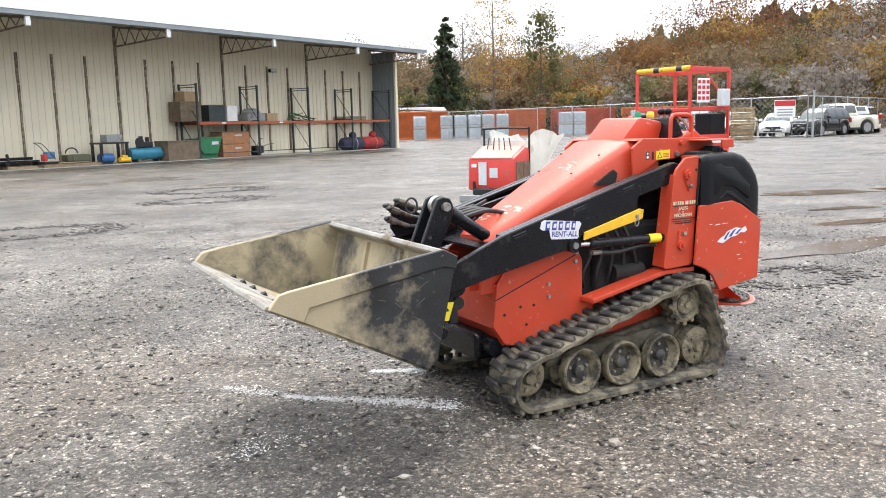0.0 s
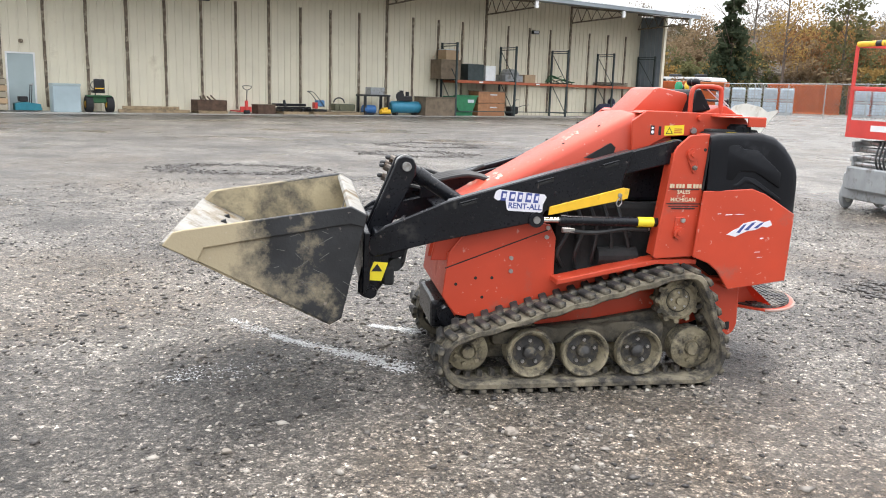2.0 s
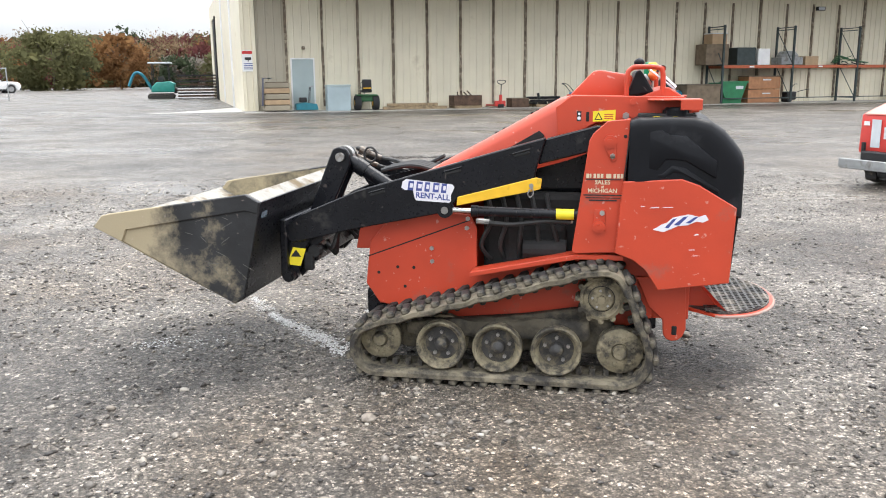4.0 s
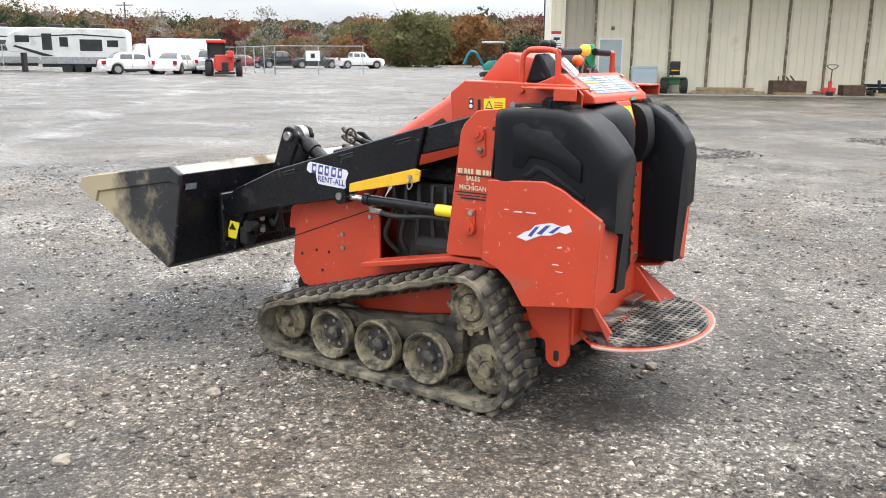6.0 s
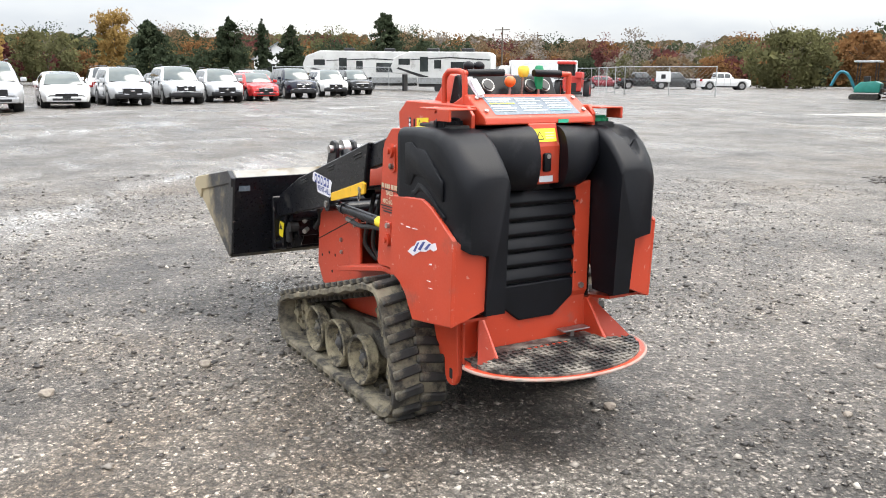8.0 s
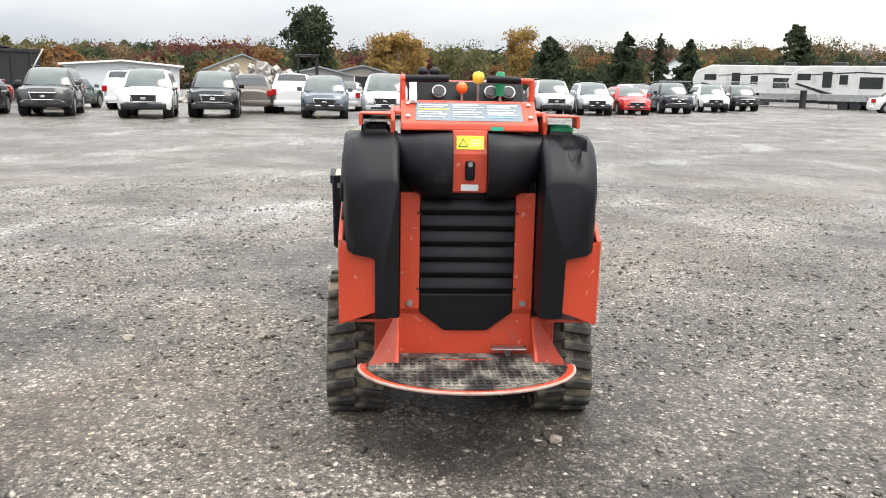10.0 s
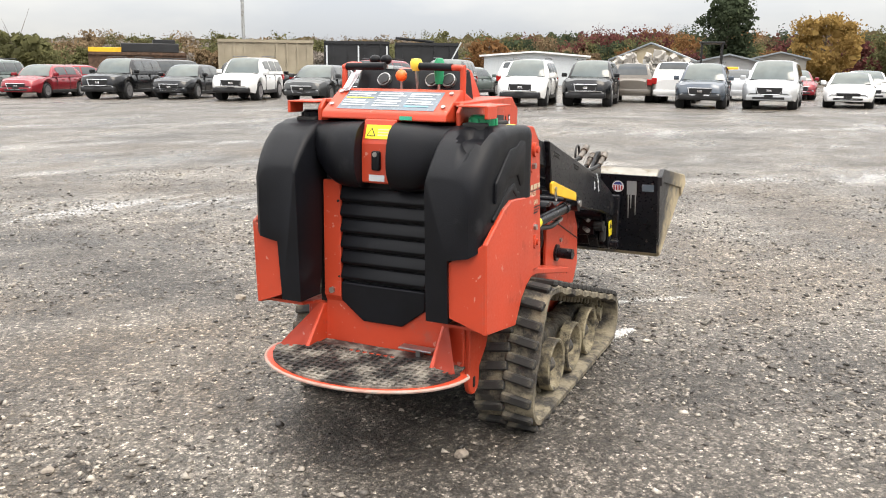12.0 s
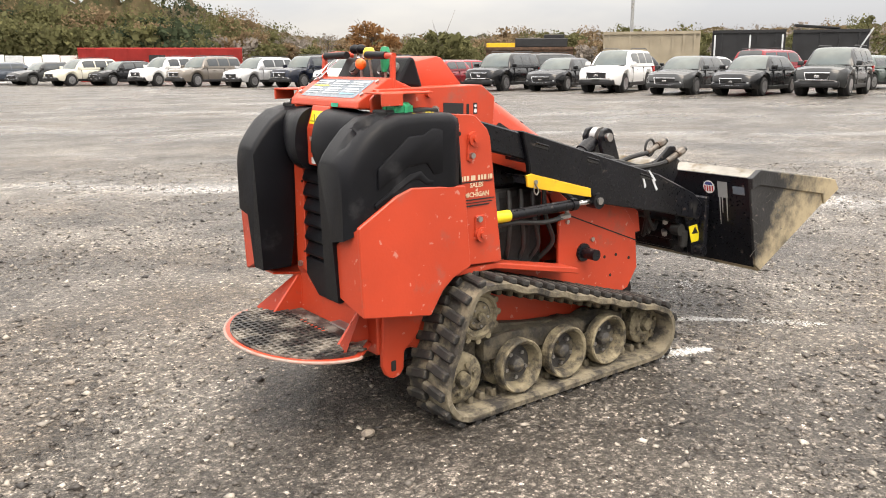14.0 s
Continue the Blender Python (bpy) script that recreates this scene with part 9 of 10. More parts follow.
for k in range(420):
    u, v = rr.uniform(-1, 1), rr.uniform(-1, 1)
    cx, cy = 4.2 * u, 1.6 * v
    cz = max(0.0, 2.5 * (1 - abs(u) ** 3) * (1 - v * v)) * rr.uniform(0.55, 1.0)
    sz = rr.uniform(0.12, 0.4)
    q = Euler((rr.uniform(0, 6), rr.uniform(0, 6), rr.uniform(0, 6))).to_matrix()
    b0 = len(rv_)
    for dx in (-1, 1):
        for dy in (-1, 1):
            for dz in (-1, 1):
                rv_.append(tuple(Vector((cx, cy, cz)) + q @ Vector((dx * sz, dy * sz * 0.7, dz * sz * 0.45))))
    for ids in ((0, 1, 3, 2), (4, 6, 7, 5), (0, 4, 5, 1), (2, 3, 7, 6), (0, 2, 6, 4), (1, 5, 7, 3)):
        rf_.append(tuple(b0 + i for i in ids))
heap = raw("broken_concrete", rv_, rf_, M_CONCRETE, rub)
heap["kind"] = "stuff"
exc = thing("yellow_backhoe", "yellow backhoe with a dark cab frame", "backhoe", pose(-60.5, -7.0, 0.1, 0, 0, 100))
part("body", bevel(span(-2.0, 1.8, -0.8, 0.8, 0.8, 1.7), 0.08, 2), M_YELLOW, exc)
part("cab_frame", join(*[span(x - 0.06, x + 0.06, y - 0.06, y + 0.06, 1.7, 3.3) for x in (-0.8, 0.6) for y in (-0.7, 0.7)], span(-0.95, 0.75, -0.85, 0.85, 3.3, 3.45, 0.03)), M_GRILLE, exc, "dark cab frame")
for x in (-1.3, 1.3):
    for sgn in SIDES:
        part("wheel", rod((x, sgn * 0.6, 0.6), (x, sgn * 1.0, 0.6), 0.6, 18), M_TYRE, exc)
pile = thing("rack_stack", "stack of dark steel racks and pallets by the building", "rack stack", pose(-25.9, 47.6, 0.15, 0, 0, 26) @ Matrix.Diagonal((0.55, 0.9, 0.95, 1)))
for k in range(9):
    part("rack", join(span(-2.6 + 0.1 * (k % 3), 2.5 - 0.15 * (k % 2), -1.0, -0.9, 0.2 * k, 0.2 * k + 0.09), span(-2.6, 2.5, 0.9, 1.0, 0.2 * k, 0.2 * k + 0.09), *[span(x - 0.06, x + 0.06, -1.0, 1.0, 0.2 * k, 0.2 * k + 0.1) for x in (-2.3, -0.8, 0.8, 2.2)]), M_RUST if k % 2 else M_TARP, pile, "dark steel rack")
mx = thing("mini_excavator", "teal mini excavator with a flat canopy beside the racks", "excavator", pose(-28.1, 46.6, 0.15, 0, 0, 205))
for sgn in SIDES:
    part("crawler", bevel(plate([(-0.75, 0.1), (-0.85, 0.25), (-0.72, 0.42), (0.72, 0.42), (0.85, 0.25), (0.75, 0.0), (-0.7, 0.0)], sgn * 0.42, sgn * 0.72), 0.03, 1), M_RUBBER, mx, "black crawler track")
part("house", bevel(plate([(-0.85, 0.5), (-0.9, 1.05), (-0.6, 1.2), (0.25, 1.15), (0.55, 0.85), (0.6, 0.5)], -0.68, 0.68), 0.07, 3), mat("teal_machine", (0.02, 0.24, 0.20), 0.4, 0, 0.12, 4, 0.03), mx, "rounded teal engine house", smooth=True)
part("counterweight", bevel(span(-0.98, -0.8, -0.6, 0.6, 0.42, 0.75), 0.05, 2), M_GRILLE, mx)
part("seat", bevel(span(-0.2, 0.15, -0.25, 0.25, 1.15, 1.5), 0.04, 2), M_GRILLE, mx)
for x in (-0.55, 0.5):
    for y in (-0.55, 0.55):
        part("canopy_post", rod((x, y, 1.0), (x * 0.95, y, 2.32), 0.03, 8), M_GRILLE, mx)
part("canopy", bevel(span(-0.75, 0.7, -0.68, 0.68, 2.32, 2.42), 0.03, 2), M_PALE, mx, "pale flat canopy")
part("boom", pipe(curve_pts([(0.6, 0.0, 0.7), (1.1, 0.0, 1.6), (1.6, 0.0, 1.7), (2.0, 0.0, 0.9)]), 0.10, 6), M_TEAL, mx, "teal boom")
bx = thing("box_truck", "white box truck behind the parked cars", "truck", pose(-55.5, 41.0, 0.1, 0, 0, 240))
part("box", bevel(span(-4.0, 1.6, -1.15, 1.15, 0.9, 2.75), 0.04, 1), M_WHITE, bx)
part("cab", bevel(plate([(1.7, 0.6), (1.7, 2.3), (2.5, 2.3), (3.1, 1.5), (3.9, 1.35), (3.95, 0.6)], -1.0, 1.0), 0.08, 2), M_WHITE, bx)
part("windscreen", plate([(2.55, 2.25), (3.1, 1.55), (3.12, 1.55), (2.58, 2.26)], -0.9, 0.9), M_GLASS, bx)
for x in (-2.6, 3.0):
    for sgn in SIDES:
        part("wheel", rod((x, sgn * 0.75, 0.45), (x, sgn * 1.05, 0.45), 0.45, 18), M_TYRE, bx)

# ---- fences and poles ----


def fence(name, label, pts, h, spacing, gate_sign=None):
    t = thing(name, label, "fence", None, "", "")
    for (xa_, ya_), (xb_, yb_) in zip(pts, pts[1:]):
        L = math.dist((xa_, ya_), (xb_, yb_))
        n = max(1, round(L / spacing))
        for k in range(n + 1):
            x, y = xa_ + (xb_ - xa_) * k / n, ya_ + (yb_ - ya_) * k / n
            z = ground_z(x, y)
            part("post", rod((x, y, z), (x, y, z + h + 0.05), 0.035, 8), M_GALV, t)
        za_, zb_ = ground_z(xa_, ya_), ground_z(xb_, yb_)
        part("top_rail", rod((xa_, ya_, za_ + h), (xb_, yb_, zb_ + h), 0.025, 6), M_GALV, t)
        part("bottom_rail", rod((xa_, ya_, za_ + 0.12), (xb_, yb_, zb_ + 0.12), 0.018, 6), M_GALV, t)
        # wire netting
        v, f_ = [], []
        u = Vector((xb_ - xa_, yb_ - ya_, 0)).normalized()
        m_ = int(L / 0.30)
        for k in range(m_):
            for sgn in SIDES:
                a0 = k * L / m_
                a1 = a0 + sgn * h
                a1 = min(max(a1, 0), L)
                hh = abs(a1 - a0)
                p, q = Vector((xa_, ya_, za_ + 0.1)) + u * a0, Vector((xa_, ya_, za_ + 0.1)) + u * a1 + Vector((0, 0, hh * 0.95))
                b0 = len(v)
                dz = Vector((0, 0, 0.008))
                v += [tuple(p - dz), tuple(q - dz), tuple(q + dz), tuple(p + dz)]
                f_.append((b0, b0 + 1, b0 + 2, b0 + 3))
        net = raw("netting", v, f_, M_GALV, t)
        net["kind"] = "stuff"
    return t


fence("chain_link_fence", "galvanised chain-link fence in front of the trailers", [(-66.6, 22.0), (-62.3, 34.7), (-52.0, 45.0), (-42.4, 40.0), (-36.5, 42.8)], 2.0, 3.0)
fence("chain_link_fence", "galvanised chain-link fence before the parked cars", [(30.0, 56.0), (33.5, 40.0), (36.7, 27.2), (52.0, 33.5), (75, 42)], 2.3, 3.0)
sg = thing("fence_sign", "white warning sign with a red head on the fence", "sign", pose(35.7, 27.9, 1.4, 0, 0, -40))
part("board", span(-0.55, 0.55, -0.03, 0.0, 0.0, 0.95, 0.005), M_WHITE, sg)
part("red_band", span(-0.53, 0.53, -0.036, -0.03, 0.62, 0.92), M_REDINK, sg)
part("print_bars", join(*[span(-0.4, 0.4, -0.036, -0.03, 0.1 + 0.15 * k, 0.17 + 0.15 * k) for k in range(3)]), M_GREY, sg)
gp = thing("gate_post", "tall galvanised gate post", "post", pose(36.9, 27.0, 0.1))
part("post", rod((0, 0, 0), (0, 0, 2.75), 0.06, 10), M_GALV, gp)
pp = thing("wooden_pallet_stack", "stack of wooden pallets behind the fence", "pallet stack", pose(35.0, 30.2, 0.1, 0, 0, -42))
for k in range(13):
    part("pallet", join(span(-0.6, 0.6, -0.5, 0.5, 0.15 * k + 0.10, 0.15 * k + 0.125), *[span(-0.6, 0.6, y - 0.04, y + 0.04, 0.15 * k, 0.15 * k + 0.10) for y in (-0.45, 0, 0.45)]), M_WOOD, pp)
fs = thing("yard_sign", "white sign on the far fence", "sign", pose(-39.6, 41.0, 1.2, 0, 0, 40))
part("board", span(-0.5, 0.5, -0.03, 0.0, 0.0, 0.7, 0.005), M_WHITE, fs)
part("mark", span(-0.15, 0.15, -0.036, -0.03, 0.2, 0.5), M_INK, fs)
for x, y, h in ((-112.5, 77.0, 9.5), (-150, 112, 11)):
    up_ = thing("utility_pole", "brown wooden utility pole with a crossarm", "utility pole", pose(x, y, 0, 0, 0, 30))
    part("pole", rod((0, 0, 0), (0, 0, h), 0.16, 10, 0.11), M_BARK, up_, smooth=True)
    part("crossarm", span(-1.3, 1.3, -0.06, 0.06, h - 0.5, h - 0.36), M_BARK, up_)

# ---- trees and far woods ----


def leaf_mat(name, c0, c1, c2):
    """Thin leaves: they scatter light on both sides; their colour varies leaf by leaf and bough by bough."""
    m = bpy.data.materials.new(name)
    m.use_nodes = True
    n, l = m.node_tree.nodes, m.node_tree.links
    n.remove(n["Principled BSDF"])
    geo = n.new("ShaderNodeNewGeometry")
    co = n.new("ShaderNodeTexCoord")
    no = n.new("ShaderNodeTexNoise")
    no.inputs["Scale"].default_value, no.inputs["Detail"].default_value = 0.35, 3
    l.new(co.outputs["Object"], no.inputs["Vector"])
    mx = n.new("ShaderNodeMath")
    mx.operation = "MULTIPLY_ADD"
    mx.inputs[1].default_value = 0.32
    l.new(geo.outputs["Random Per Island"], mx.inputs[0])
    sh = n.new("ShaderNodeMath")
    sh.operation = "MULTIPLY_ADD"
    sh.inputs[1].default_value, sh.inputs[2].default_value = 1.6, -0.45
    l.new(no.outputs["Fac"], sh.inputs[0])
    l.new(sh.outputs[0], mx.inputs[2])
    r = n.new("ShaderNodeValToRGB")
    r.color_ramp.elements[0].position, r.color_ramp.elements[0].color = 0.0, (*c0, 1)
    r.color_ramp.elements[1].position, r.color_ramp.elements[1].color = 1.0, (*c2, 1)
    e = r.color_ramp.elements.new(0.55)
    e.color = (*c1, 1)
    l.new(mx.outputs[0], r.inputs["Fac"])
    d, t, ms = n.new("ShaderNodeBsdfDiffuse"), n.new("ShaderNodeBsdfTranslucent"), n.new("ShaderNodeMixShader")
    ms.inputs["Fac"].default_value = 0.35
    for sh_, k in ((d, 1), (t, 2)):
        l.new(r.outputs["Color"], sh_.inputs["Color"])
        l.new(sh_.outputs["BSDF"], ms.inputs[k])
    l.new(ms.outputs["Shader"], n["Material Output"].inputs["Surface"])
    return m


LEAVES = [
    leaf_mat("leaves_tan", (0.14, 0.10, 0.065), (0.21, 0.15, 0.092), (0.29, 0.215, 0.13)),
    leaf_mat("leaves_gold", (0.20, 0.13, 0.05), (0.30, 0.195, 0.07), (0.41, 0.285, 0.105)),
    leaf_mat("leaves_orange", (0.14, 0.075, 0.038), (0.215, 0.115, 0.052), (0.30, 0.165, 0.07)),
    leaf_mat("leaves_olive", (0.085, 0.085, 0.045), (0.13, 0.128, 0.062), (0.19, 0.18, 0.082)),
    leaf_mat("leaves_dark_green", (0.035, 0.048, 0.03), (0.055, 0.07, 0.042), (0.08, 0.098, 0.055)),
    leaf_mat("leaves_dark_red", (0.07, 0.028, 0.03), (0.13, 0.05, 0.046), (0.20, 0.085, 0.07)),
    leaf_mat("twigs_grey", (0.16, 0.14, 0.12), (0.25, 0.22, 0.19), (0.36, 0.325, 0.29)),
]
TAN, GOLD, ORANGE, OLIVE, DGREEN, DRED, TWIG = range(7)
trng = np.random.default_rng(11)


def leaf_quads(centres, size, flat=0.0):
    """One small turned leaf quad at every centre; arrays of verts and faces."""
    n = len(centres)
    d1 = trng.normal(size=(n, 3))
    d1 /= np.linalg.norm(d1, axis=1)[:, None]
    d2 = np.cross(d1, trng.normal(size=(n, 3)))
    d2 /= np.linalg.norm(d2, axis=1)[:, None]
    s = (size * trng.uniform(0.6, 1.3, n))[:, None]
    v = np.stack((centres - d1 * s, centres - d2 * s * 0.7, centres + d1 * s, centres + d2 * s * 0.7), 1)
    return v.reshape(-1, 3)


def crown_points(x, y, z0, w, h, n, shape="round", clumps=26):
    """Leaf places in uneven clumps over a crown, sparse inside."""
    if shape == "spruce":
        # tiers of drooping branches of uneven length
        nb = 90
        bt = np.sort(trng.uniform(0, 0.97, nb))
        bl = 1.2 * w * (1 - bt) ** 0.75 * trng.uniform(0.55, 1.05, nb)
        ba = trng.uniform(0, 2 * np.pi, nb)
        k = trng.integers(0, nb, n)
        q = trng.uniform(0.08, 1, n) ** 0.7
        jit = trng.normal(size=(n, 3)) * (0.10 * w * (1.1 - bt[k]))[:, None]
        r = bl[k] * q
        p = np.stack((x + r * np.cos(ba[k]), y + r * np.sin(ba[k]), z0 + h * bt[k] - 0.22 * r), 1) + jit
        p[:, 2] = np.maximum(p[:, 2], 0.05)
        return p
    a = trng.uniform(0, 2 * np.pi, clumps)
    u = trng.uniform(-1, 1, clumps)
    rad = np.sqrt(1 - np.minimum(u * u * 0.9, 1)) * trng.uniform(0.3, 1.0, clumps) ** 0.6
    if shape == "tall":
        rad *= 0.8
    c = np.stack((x + w * rad * np.cos(a), y + w * rad * np.sin(a), z0 + h * (0.48 + 0.46 * u)), 1)
    cs = trng.uniform(0.10, 0.24, clumps) * (w + 0.5 * h) * (30 / max(clumps, 20)) ** 0.33
    pick = trng.integers(0, clumps, n)
    off = trng.normal(size=(n, 3))
    off /= np.linalg.norm(off, axis=1)[:, None]
    p = c[pick] + off * (cs[pick] * trng.uniform(0, 1, n) ** 0.62)[:, None] * np.array((1, 1, 0.8))
    p[:, 2] = np.maximum(p[:, 2], 0.05)
    return p


def mesh_from(name, verts, mat_ids, materials, parent=None, label=""):
    n = len(verts) // 4
    me = bpy.data.meshes.new(name)
    me.vertices.add(len(verts))
    me.vertices.foreach_set("co", np.ascontiguousarray(verts, dtype=np.float32).ravel())
    me.loops.add(n * 4)
    me.loops.foreach_set("vertex_index", np.arange(n * 4, dtype=np.int32))
    me.polygons.add(n)
    me.polygons.foreach_set("loop_start", np.arange(0, n * 4, 4, dtype=np.int32))
    for m in materials:
        me.materials.append(m)
    me.polygons.foreach_set("material_index", np.ascontiguousarray(mat_ids, dtype=np.int32))
    me.update(calc_edges=True)
    me.validate()
    ob = new(name, me)
    if parent:
        ob.parent = parent
    if label:
        ob["label"] = label
    return ob


def limbs(x, y, h, r, spread, n=7, top=0.9):
    bms = [rod((x, y, -0.3), (x, y, h * top), r, 8, r * 0.25)]
    for k in range(n):
        a = trng.uniform(0, 6.28)
        z = h * trng.uniform(0.3, 0.7)
        l_ = spread * trng.uniform(0.5, 1.0)
        bms.append(rod((x, y, z), (x + l_ * math.cos(a), y + l_ * math.sin(a), z + l_ * trng.uniform(0.7, 1.4)), r * 0.35, 5, r * 0.08))
    return join(*bms)


def tree(az, dist, el, w, kind, leaf, label, n=1500, size=0.22, bare=0.25, trunk=0.16, clumps=30, base=(0.0, 0.0)):
    """A single tree that stands out from the woods, by compass bearing and distance from the yard's middle."""
    a = radians(az)
    x, y = base[0] + dist * math.sin(a), base[1] + dist * math.cos(a)
    h = 1.4 + dist * math.tan(radians(el))
    t = thing("tree", label, "tree", pose(x, y, 0))
    part("trunk", limbs(0, 0, h, trunk, w * 0.7, 9), M_BARK, t, "bare branching trunk", smooth=True)
    p = crown_points(0, 0, h * bare, w, h * (1 - bare), n, kind, clumps)
    if leaf != TWIG and label.find("thin") < 0:
        p = np.concatenate((p, crown_points(0, 0, h * bare, w * 0.8, h * (0.94 - bare), n // 12, kind, clumps)))
    v = leaf_quads(p, size)
    if len(p) > n:
        v[n * 4:] = leaf_quads(p[n:], size * 2.6)
    mesh_from("crown", v, np.zeros(len(p)), [LEAVES[leaf]], t)
    return t


# single trees round the yard: bearing, distance, elevation of the top, half width
for az, dist, el, w, kind, leaf, label, n, size, bare, clumps in (
        (-96.2, 110, 5.2, 4.2, "tall", DGREEN, "tall dark green poplar above the far lot", 2600, 0.34, 0.2, 22),
        (-90.2, 105, 3.5, 4.6, "round", GOLD, "broad golden-brown oak beyond the lot", 2600, 0.30, 0.12, 26),
        (-88.3, 118, 1.9, 2.4, "round", DRED, "small dark red maple beyond the lot", 900, 0.28, 0.15, 16),
        (-86.4, 118, 1.6, 2.2, "round", DRED, "small dark red maple beyond the lot", 900, 0.28, 0.15, 16),
        (-85.6, 110, 2.7, 4.4, "round", OLIVE, "olive green tree beyond the lot", 1600, 0.28, 0.12, 22),
        (-81.5, 120, 4.2, 3.0, "tall", GOLD, "slender yellow poplar beyond the lot", 1500, 0.28, 0.15, 20),
        (-79.5, 100, 3.6, 5.4, "spruce", DGREEN, "dark green pine beyond the lot", 2400, 0.3, 0.02, 0),
        (-74.3, 105, 4.0, 3.6, "spruce", DGREEN, "dark green spruce beyond the lot", 2600, 0.3, 0.02, 0),
        (-72.1, 112, 3.9, 1.9, "spruce", DGREEN, "narrow dark green spruce", 1800, 0.26, 0.02, 0),
        (-70.2, 112, 3.5, 3.4, "spruce", DGREEN, "dark green pine beyond the lot", 2200, 0.3, 0.05, 0),
        (-63.7, 125, 4.5, 5.0, "spruce", DGREEN, "broad ragged green pine by the campers", 2800, 0.36, 0.08, 0),
        (-46.6, 130, 3.4, 3.0, "tall", TWIG, "nearly bare grey tree on the skyline", 420, 0.22, 0.25, 22),
        (-36.6, 120, 3.1, 6.0, "round", OLIVE, "wide grey-green willow on the skyline", 3000, 0.34, 0.03, 34),
        (-32.6, 125, 3.2, 4.0, "round", ORANGE, "orange-brown oak on the skyline", 1800, 0.32, 0.1, 24),
        (-147.5, 105, 2.5, 3.2, "round", ORANGE, "rusty orange tree on the skyline", 1000, 0.3, 0.2, 20),
        (-142.6, 140, 1.9, 7.0, "round", OLIVE, "broad olive tree on the skyline", 3000, 0.4, 0.0, 30),
        (-150.5, 110, 1.9, 1.6, "tall", TWIG, "bare thin tree on the skyline", 220, 0.2, 0.3, 14),
        (-115.3, 110, 2.6, 2.4, "tall", OLIVE, "thin half-bare tree behind the sheds", 700, 0.26, 0.2, 16),
        (-112.0, 118, 2.0, 3.4, "round", ORANGE, "small rusty brown oak", 900, 0.3, 0.2, 18),
        (31.6, 80, 9.6, 3.4, "tall", GOLD, "tall slender tree with thin yellow leaves", 900, 0.16, 0.25, 46),
        (28.2, 84, 7.8, 3.4, "spruce", DGREEN, "dark green conifer by the building", 2600, 0.26, 0.0, 0),
        (29.5, 96, 8.0, 3.0, "tall", TWIG, "pale nearly bare tree at the wood", 500, 0.2, 0.3, 30),
        (35.0, 92, 8.0, 3.0, "tall", OLIVE, "tall pale green tree", 1200, 0.2, 0.3, 26),
        (22.0, 100, 6.4, 2.2, "tall", TWIG, "thin tree behind the roof", 300, 0.2, 0.4, 20)):
    tree(az, dist, el, w, kind, leaf, label, int(n * 2.2), size * 0.62, bare, 0.17, int(clumps * 1.6) or 10)

# the far woods all round: skyline by bearing, distance, mixture of colours
SKY = [(-180, 5.4), (-169, 5.4), (-161, 5.0), (-158.7, 4.4), (-155, 3.2), (-152, 2.0), (-145, 1.9), (-140, 2.2), (-135, 2.3), (-125, 2.4), (-118, 2.5), (-112, 2.8), (-107, 3.0), (-101, 3.1), (-95, 3.0), (-90, 3.0), (-84, 3.2), (-76, 3.4), (-70, 3.5), (-66, 3.6), (-61, 3.5), (-56, 3.2), (-50, 3.1), (-42, 3.1), (-36, 3.5), (-30, 3.6), (-20, 4.2), (-5, 4.6), (10, 5.0), (20, 5.2), (26, 5.6), (30, 5.8), (35, 6.0), (38, 5.6), (42, 7.0), (46, 8.0), (50, 8.6), (56, 8.8), (65, 8.0), (80, 6.5), (100, 5), (130, 4.5), (160, 5.0), (180, 5.4)]


def skyline(az):
    return np.interp(az, [p[0] for p in SKY], [p[1] for p in SKY])


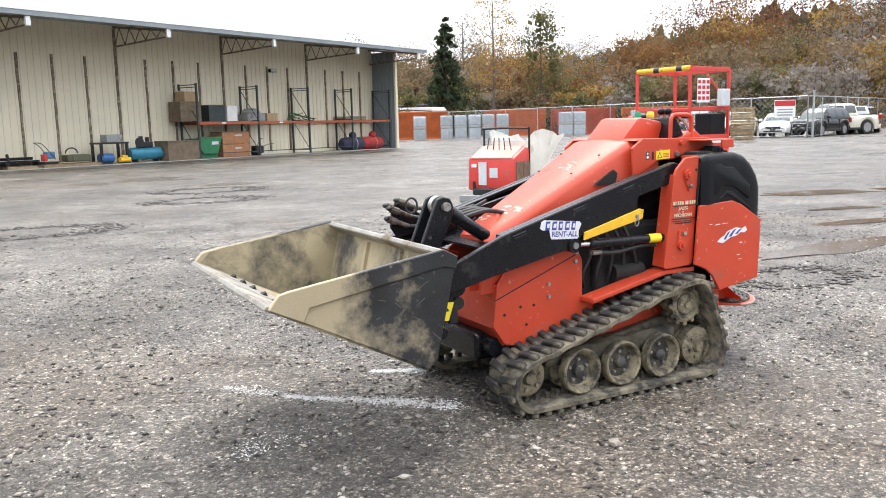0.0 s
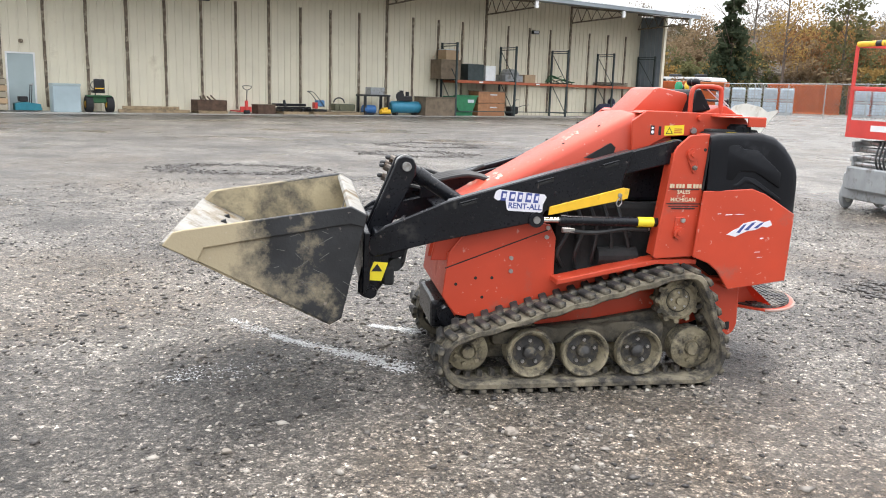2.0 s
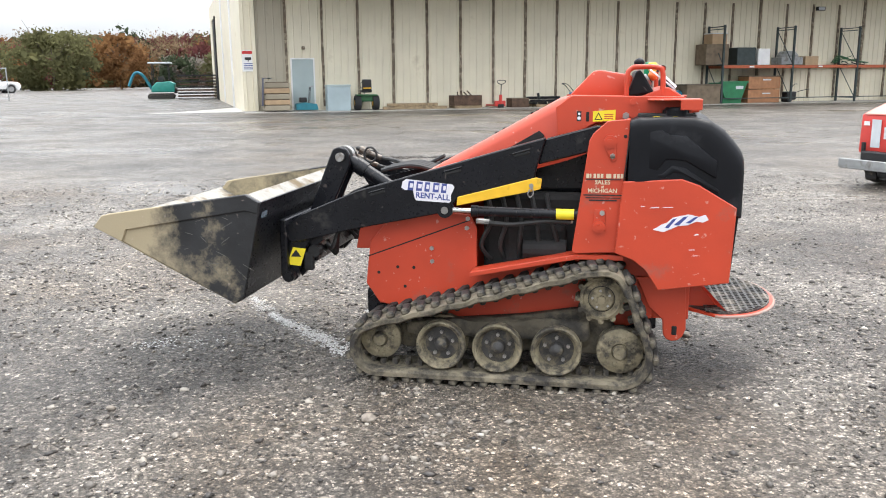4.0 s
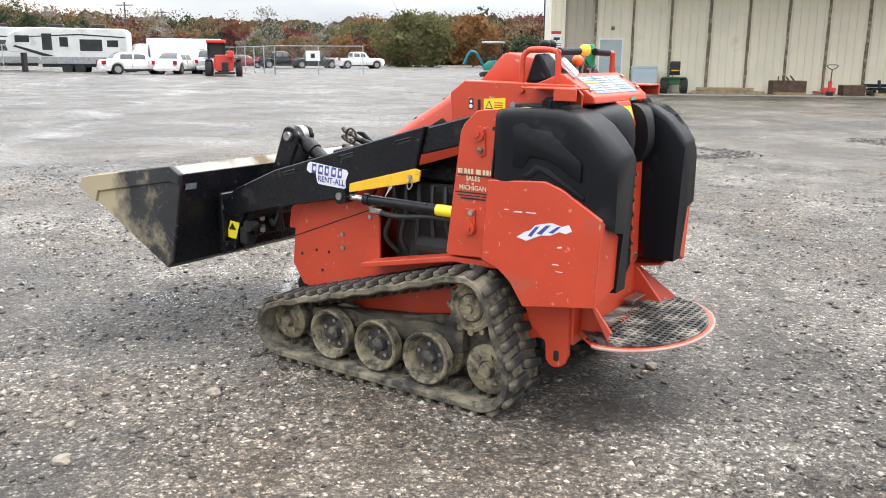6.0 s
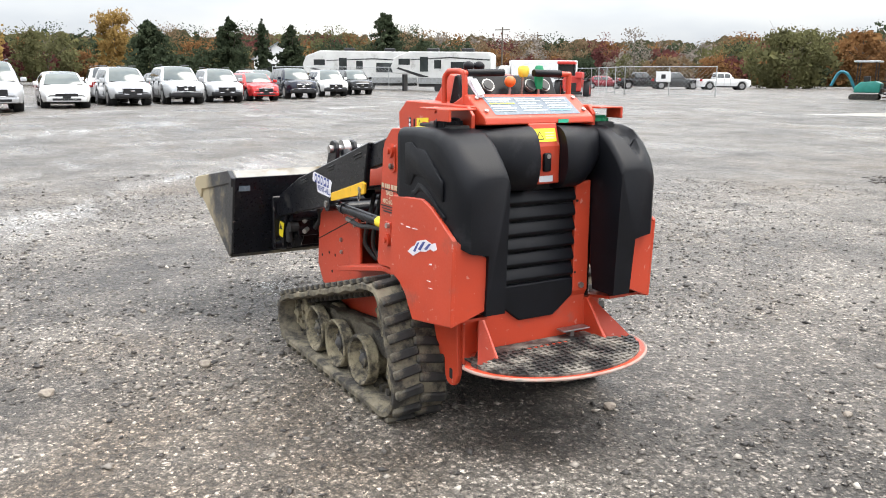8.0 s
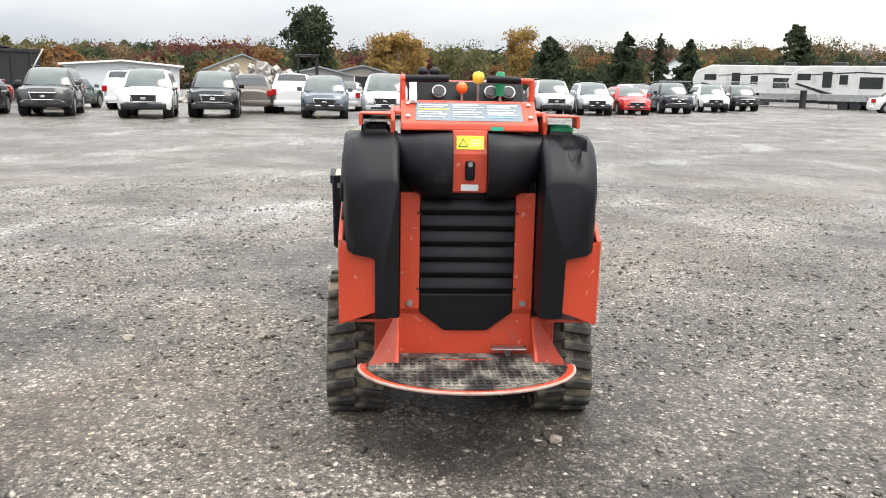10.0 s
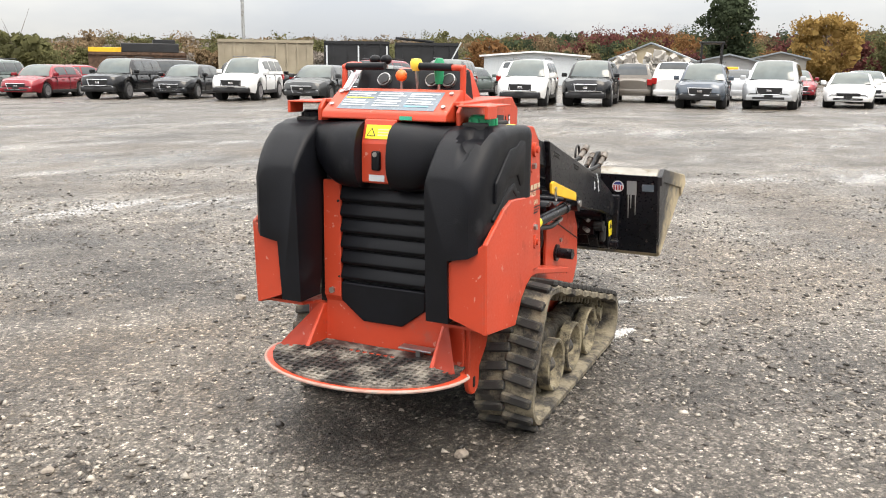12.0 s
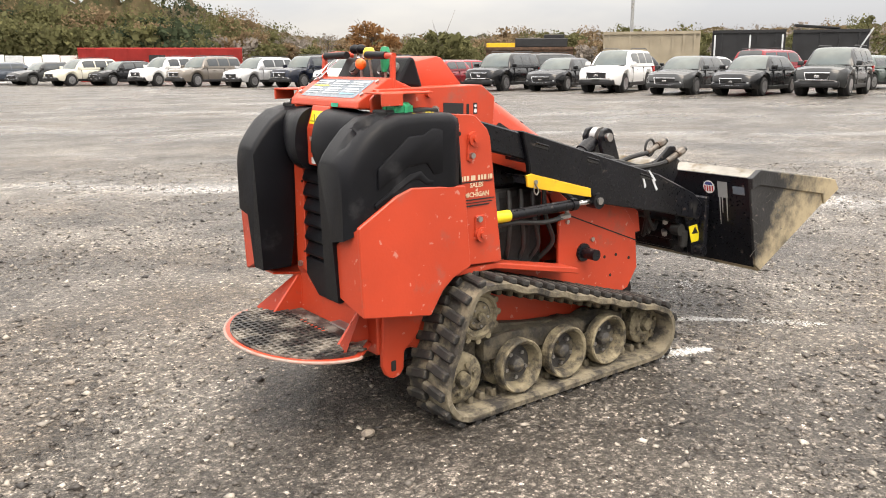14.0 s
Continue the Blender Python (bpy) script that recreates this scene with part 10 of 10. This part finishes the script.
wv, wi, trunks = [], [], []
az = -180.0
while az < 180.0:
    near = 15 < az < 75
    west = -160 > az or az > 150
    dist0 = 88 if near else (105 if west else 160)
    seen = -178 < az < 70
    for row in range(4 if near else 3):
        d = dist0 + (9 if near else 14) * row + trng.uniform(-4, 4)
        a = az + trng.uniform(-0.8, 0.8)
        x, y = d * math.sin(radians(a)), d * math.cos(radians(a))
        top = d * math.tan(radians(skyline(a)))
        h = max(2.5, 1.4 + top * ((0.42, 0.62, 0.82, 1.0) if near else (0.5, 0.74, 0.92))[row] * trng.uniform(0.84, 1.08))
        w = min(h * trng.uniform(0.42, 0.62), 5.5) if near else min(h * trng.uniform(0.5, 0.75), 6.5)
        if near:
            mix_ = (TAN, TAN, GOLD, TAN, OLIVE, ORANGE, TWIG) if row else (TAN, TWIG, OLIVE, TAN, GOLD)
            if row == 3 and a > 46:
                mix_ = (DRED, OLIVE, DRED, ORANGE)
            if row == 2 and 40 < a < 50:
                mix_ = (ORANGE, ORANGE, OLIVE, GOLD)
        elif west:
            mix_ = (OLIVE, OLIVE, DGREEN, TAN, OLIVE)
        elif a < -110:
            mix_ = (OLIVE, TAN, OLIVE, TWIG)
        elif a < -66:
            mix_ = (OLIVE, ORANGE, OLIVE, TAN, DRED, DGREEN, DGREEN)
        else:
            mix_ = (ORANGE, TAN, DGREEN, OLIVE, TWIG, DRED, TAN)
        leaf = mix_[trng.integers(0, len(mix_))]
        n = int((2700 if near else 1050) * (1 if leaf != TWIG else 0.7) * (1 if seen else 0.25))
        p = crown_points(x, y, 0.1 if row < 2 else h * 0.1, w, h * (0.97 if row < 2 else 0.9), n, "round", 46 if near else 34)
        wv.append(leaf_quads(p, (0.14 if near else 0.20) * (0.8 if leaf == TWIG else 1) * (1 if seen else 2)))
        # the dense inside of the crown: boughs and shaded foliage
        k_in = (640 if near else 420) if leaf != TWIG or row < 3 else 60
        p = crown_points(x, y, 0.0, w * 0.85, h * (0.9 if row < 3 else 0.86), k_in, "round", 30)
        inner = leaf_quads(p, 0.28 if near else 0.48)
        ids = np.full(n, leaf)
        other = trng.uniform(size=n) < (0.12 if near else 0.03)
        ids[other] = mix_[trng.integers(0, len(mix_))]
        wi.append(ids)
        wv.append(inner)
        wi.append(np.full(k_in, leaf))
        if near and row < 3:
            for k in range(2):
                bx, by = x + trng.uniform(-2, 2), y + trng.uniform(-2, 2)
                trunks.append(rod((bx, by, 0), (bx + trng.uniform(-0.8, 0.8), by, h * trng.uniform(0.75, 1.0)), 0.09, 5, 0.02))
    if near:
        # low brush at the foot of the woods
        for d in (79, 83):
            d += trng.uniform(-1.5, 1.5)
            x, y = d * math.sin(radians(az)), d * math.cos(radians(az))
            p = crown_points(x, y, -0.3, 2.6, trng.uniform(2.2, 3.6), 620, "round", 24)
            wv.append(leaf_quads(p, 0.13))
            wi.append(np.full(620, (OLIVE, OLIVE, TAN, DGREEN)[trng.integers(0, 4)]))
    az += 1.5 if near else (1.25 if seen else 3.0)
# the closed mass of the woods behind the foremost trees, two uneven banks deep
bank = []
for ring in range(2):
    prev = None
    for i in range(2401):
        b_az = -180 + 0.15 * i
        d = np.interp(b_az, [-180, -161, -158, 13, 17, 73, 77, 152, 180], [122, 122, 205, 205, 126, 126, 205, 205, 122]) + 5 * ring
        lump = 0.80 + 0.16 * noise.noise((b_az * 0.55, ring * 7.0, 1.0)) + 0.10 * noise.noise((b_az * 2.1, ring * 5.0, 3.0)) + 0.06 * noise.noise((b_az * 7.0, ring * 3.0, 5.0))
        h = 1.4 + d * math.tan(radians(skyline(b_az))) * lump * (0.86 if ring == 0 else 0.97)
        sx, sy = math.sin(radians(b_az)), math.cos(radians(b_az))
        wob = 1.2 * noise.noise((b_az * 1.7, 2.0, ring * 4.0))
        cur = [(sx * (d + wob), sy * (d + wob), 0.0), (sx * (d + 2 * wob), sy * (d + 2 * wob), h)]
        if prev:
            bank.append((prev[0], cur[0], cur[1], prev[1]))
        prev = cur
bank = np.array(bank).reshape(-1, 3)
M_BANK = mat("shaded_woods", (0.14, 0.105, 0.062), 0.95, 0, 0.55, 0.35, 0.0, 2.0, (0.065, 0.07, 0.035), 0.5, 0.12, spec=0.1)
mass = mesh_from("wooded_bank", bank, np.zeros(len(bank) // 4), [M_BANK])
tagged(mass, "dense olive-brown autumn woods far behind the yard", "woods", kind="stuff")
woods = mesh_from("far_woods", np.concatenate(wv), np.concatenate(wi), LEAVES)
tagged(woods, "autumn woods of tan, gold, orange and olive trees", "woods", kind="stuff")
wt_ = part("far_trunks", join(*trunks), M_BARK)
tagged(wt_, "thin grey-brown trunks along the edge of the woods", "trunks", kind="stuff")
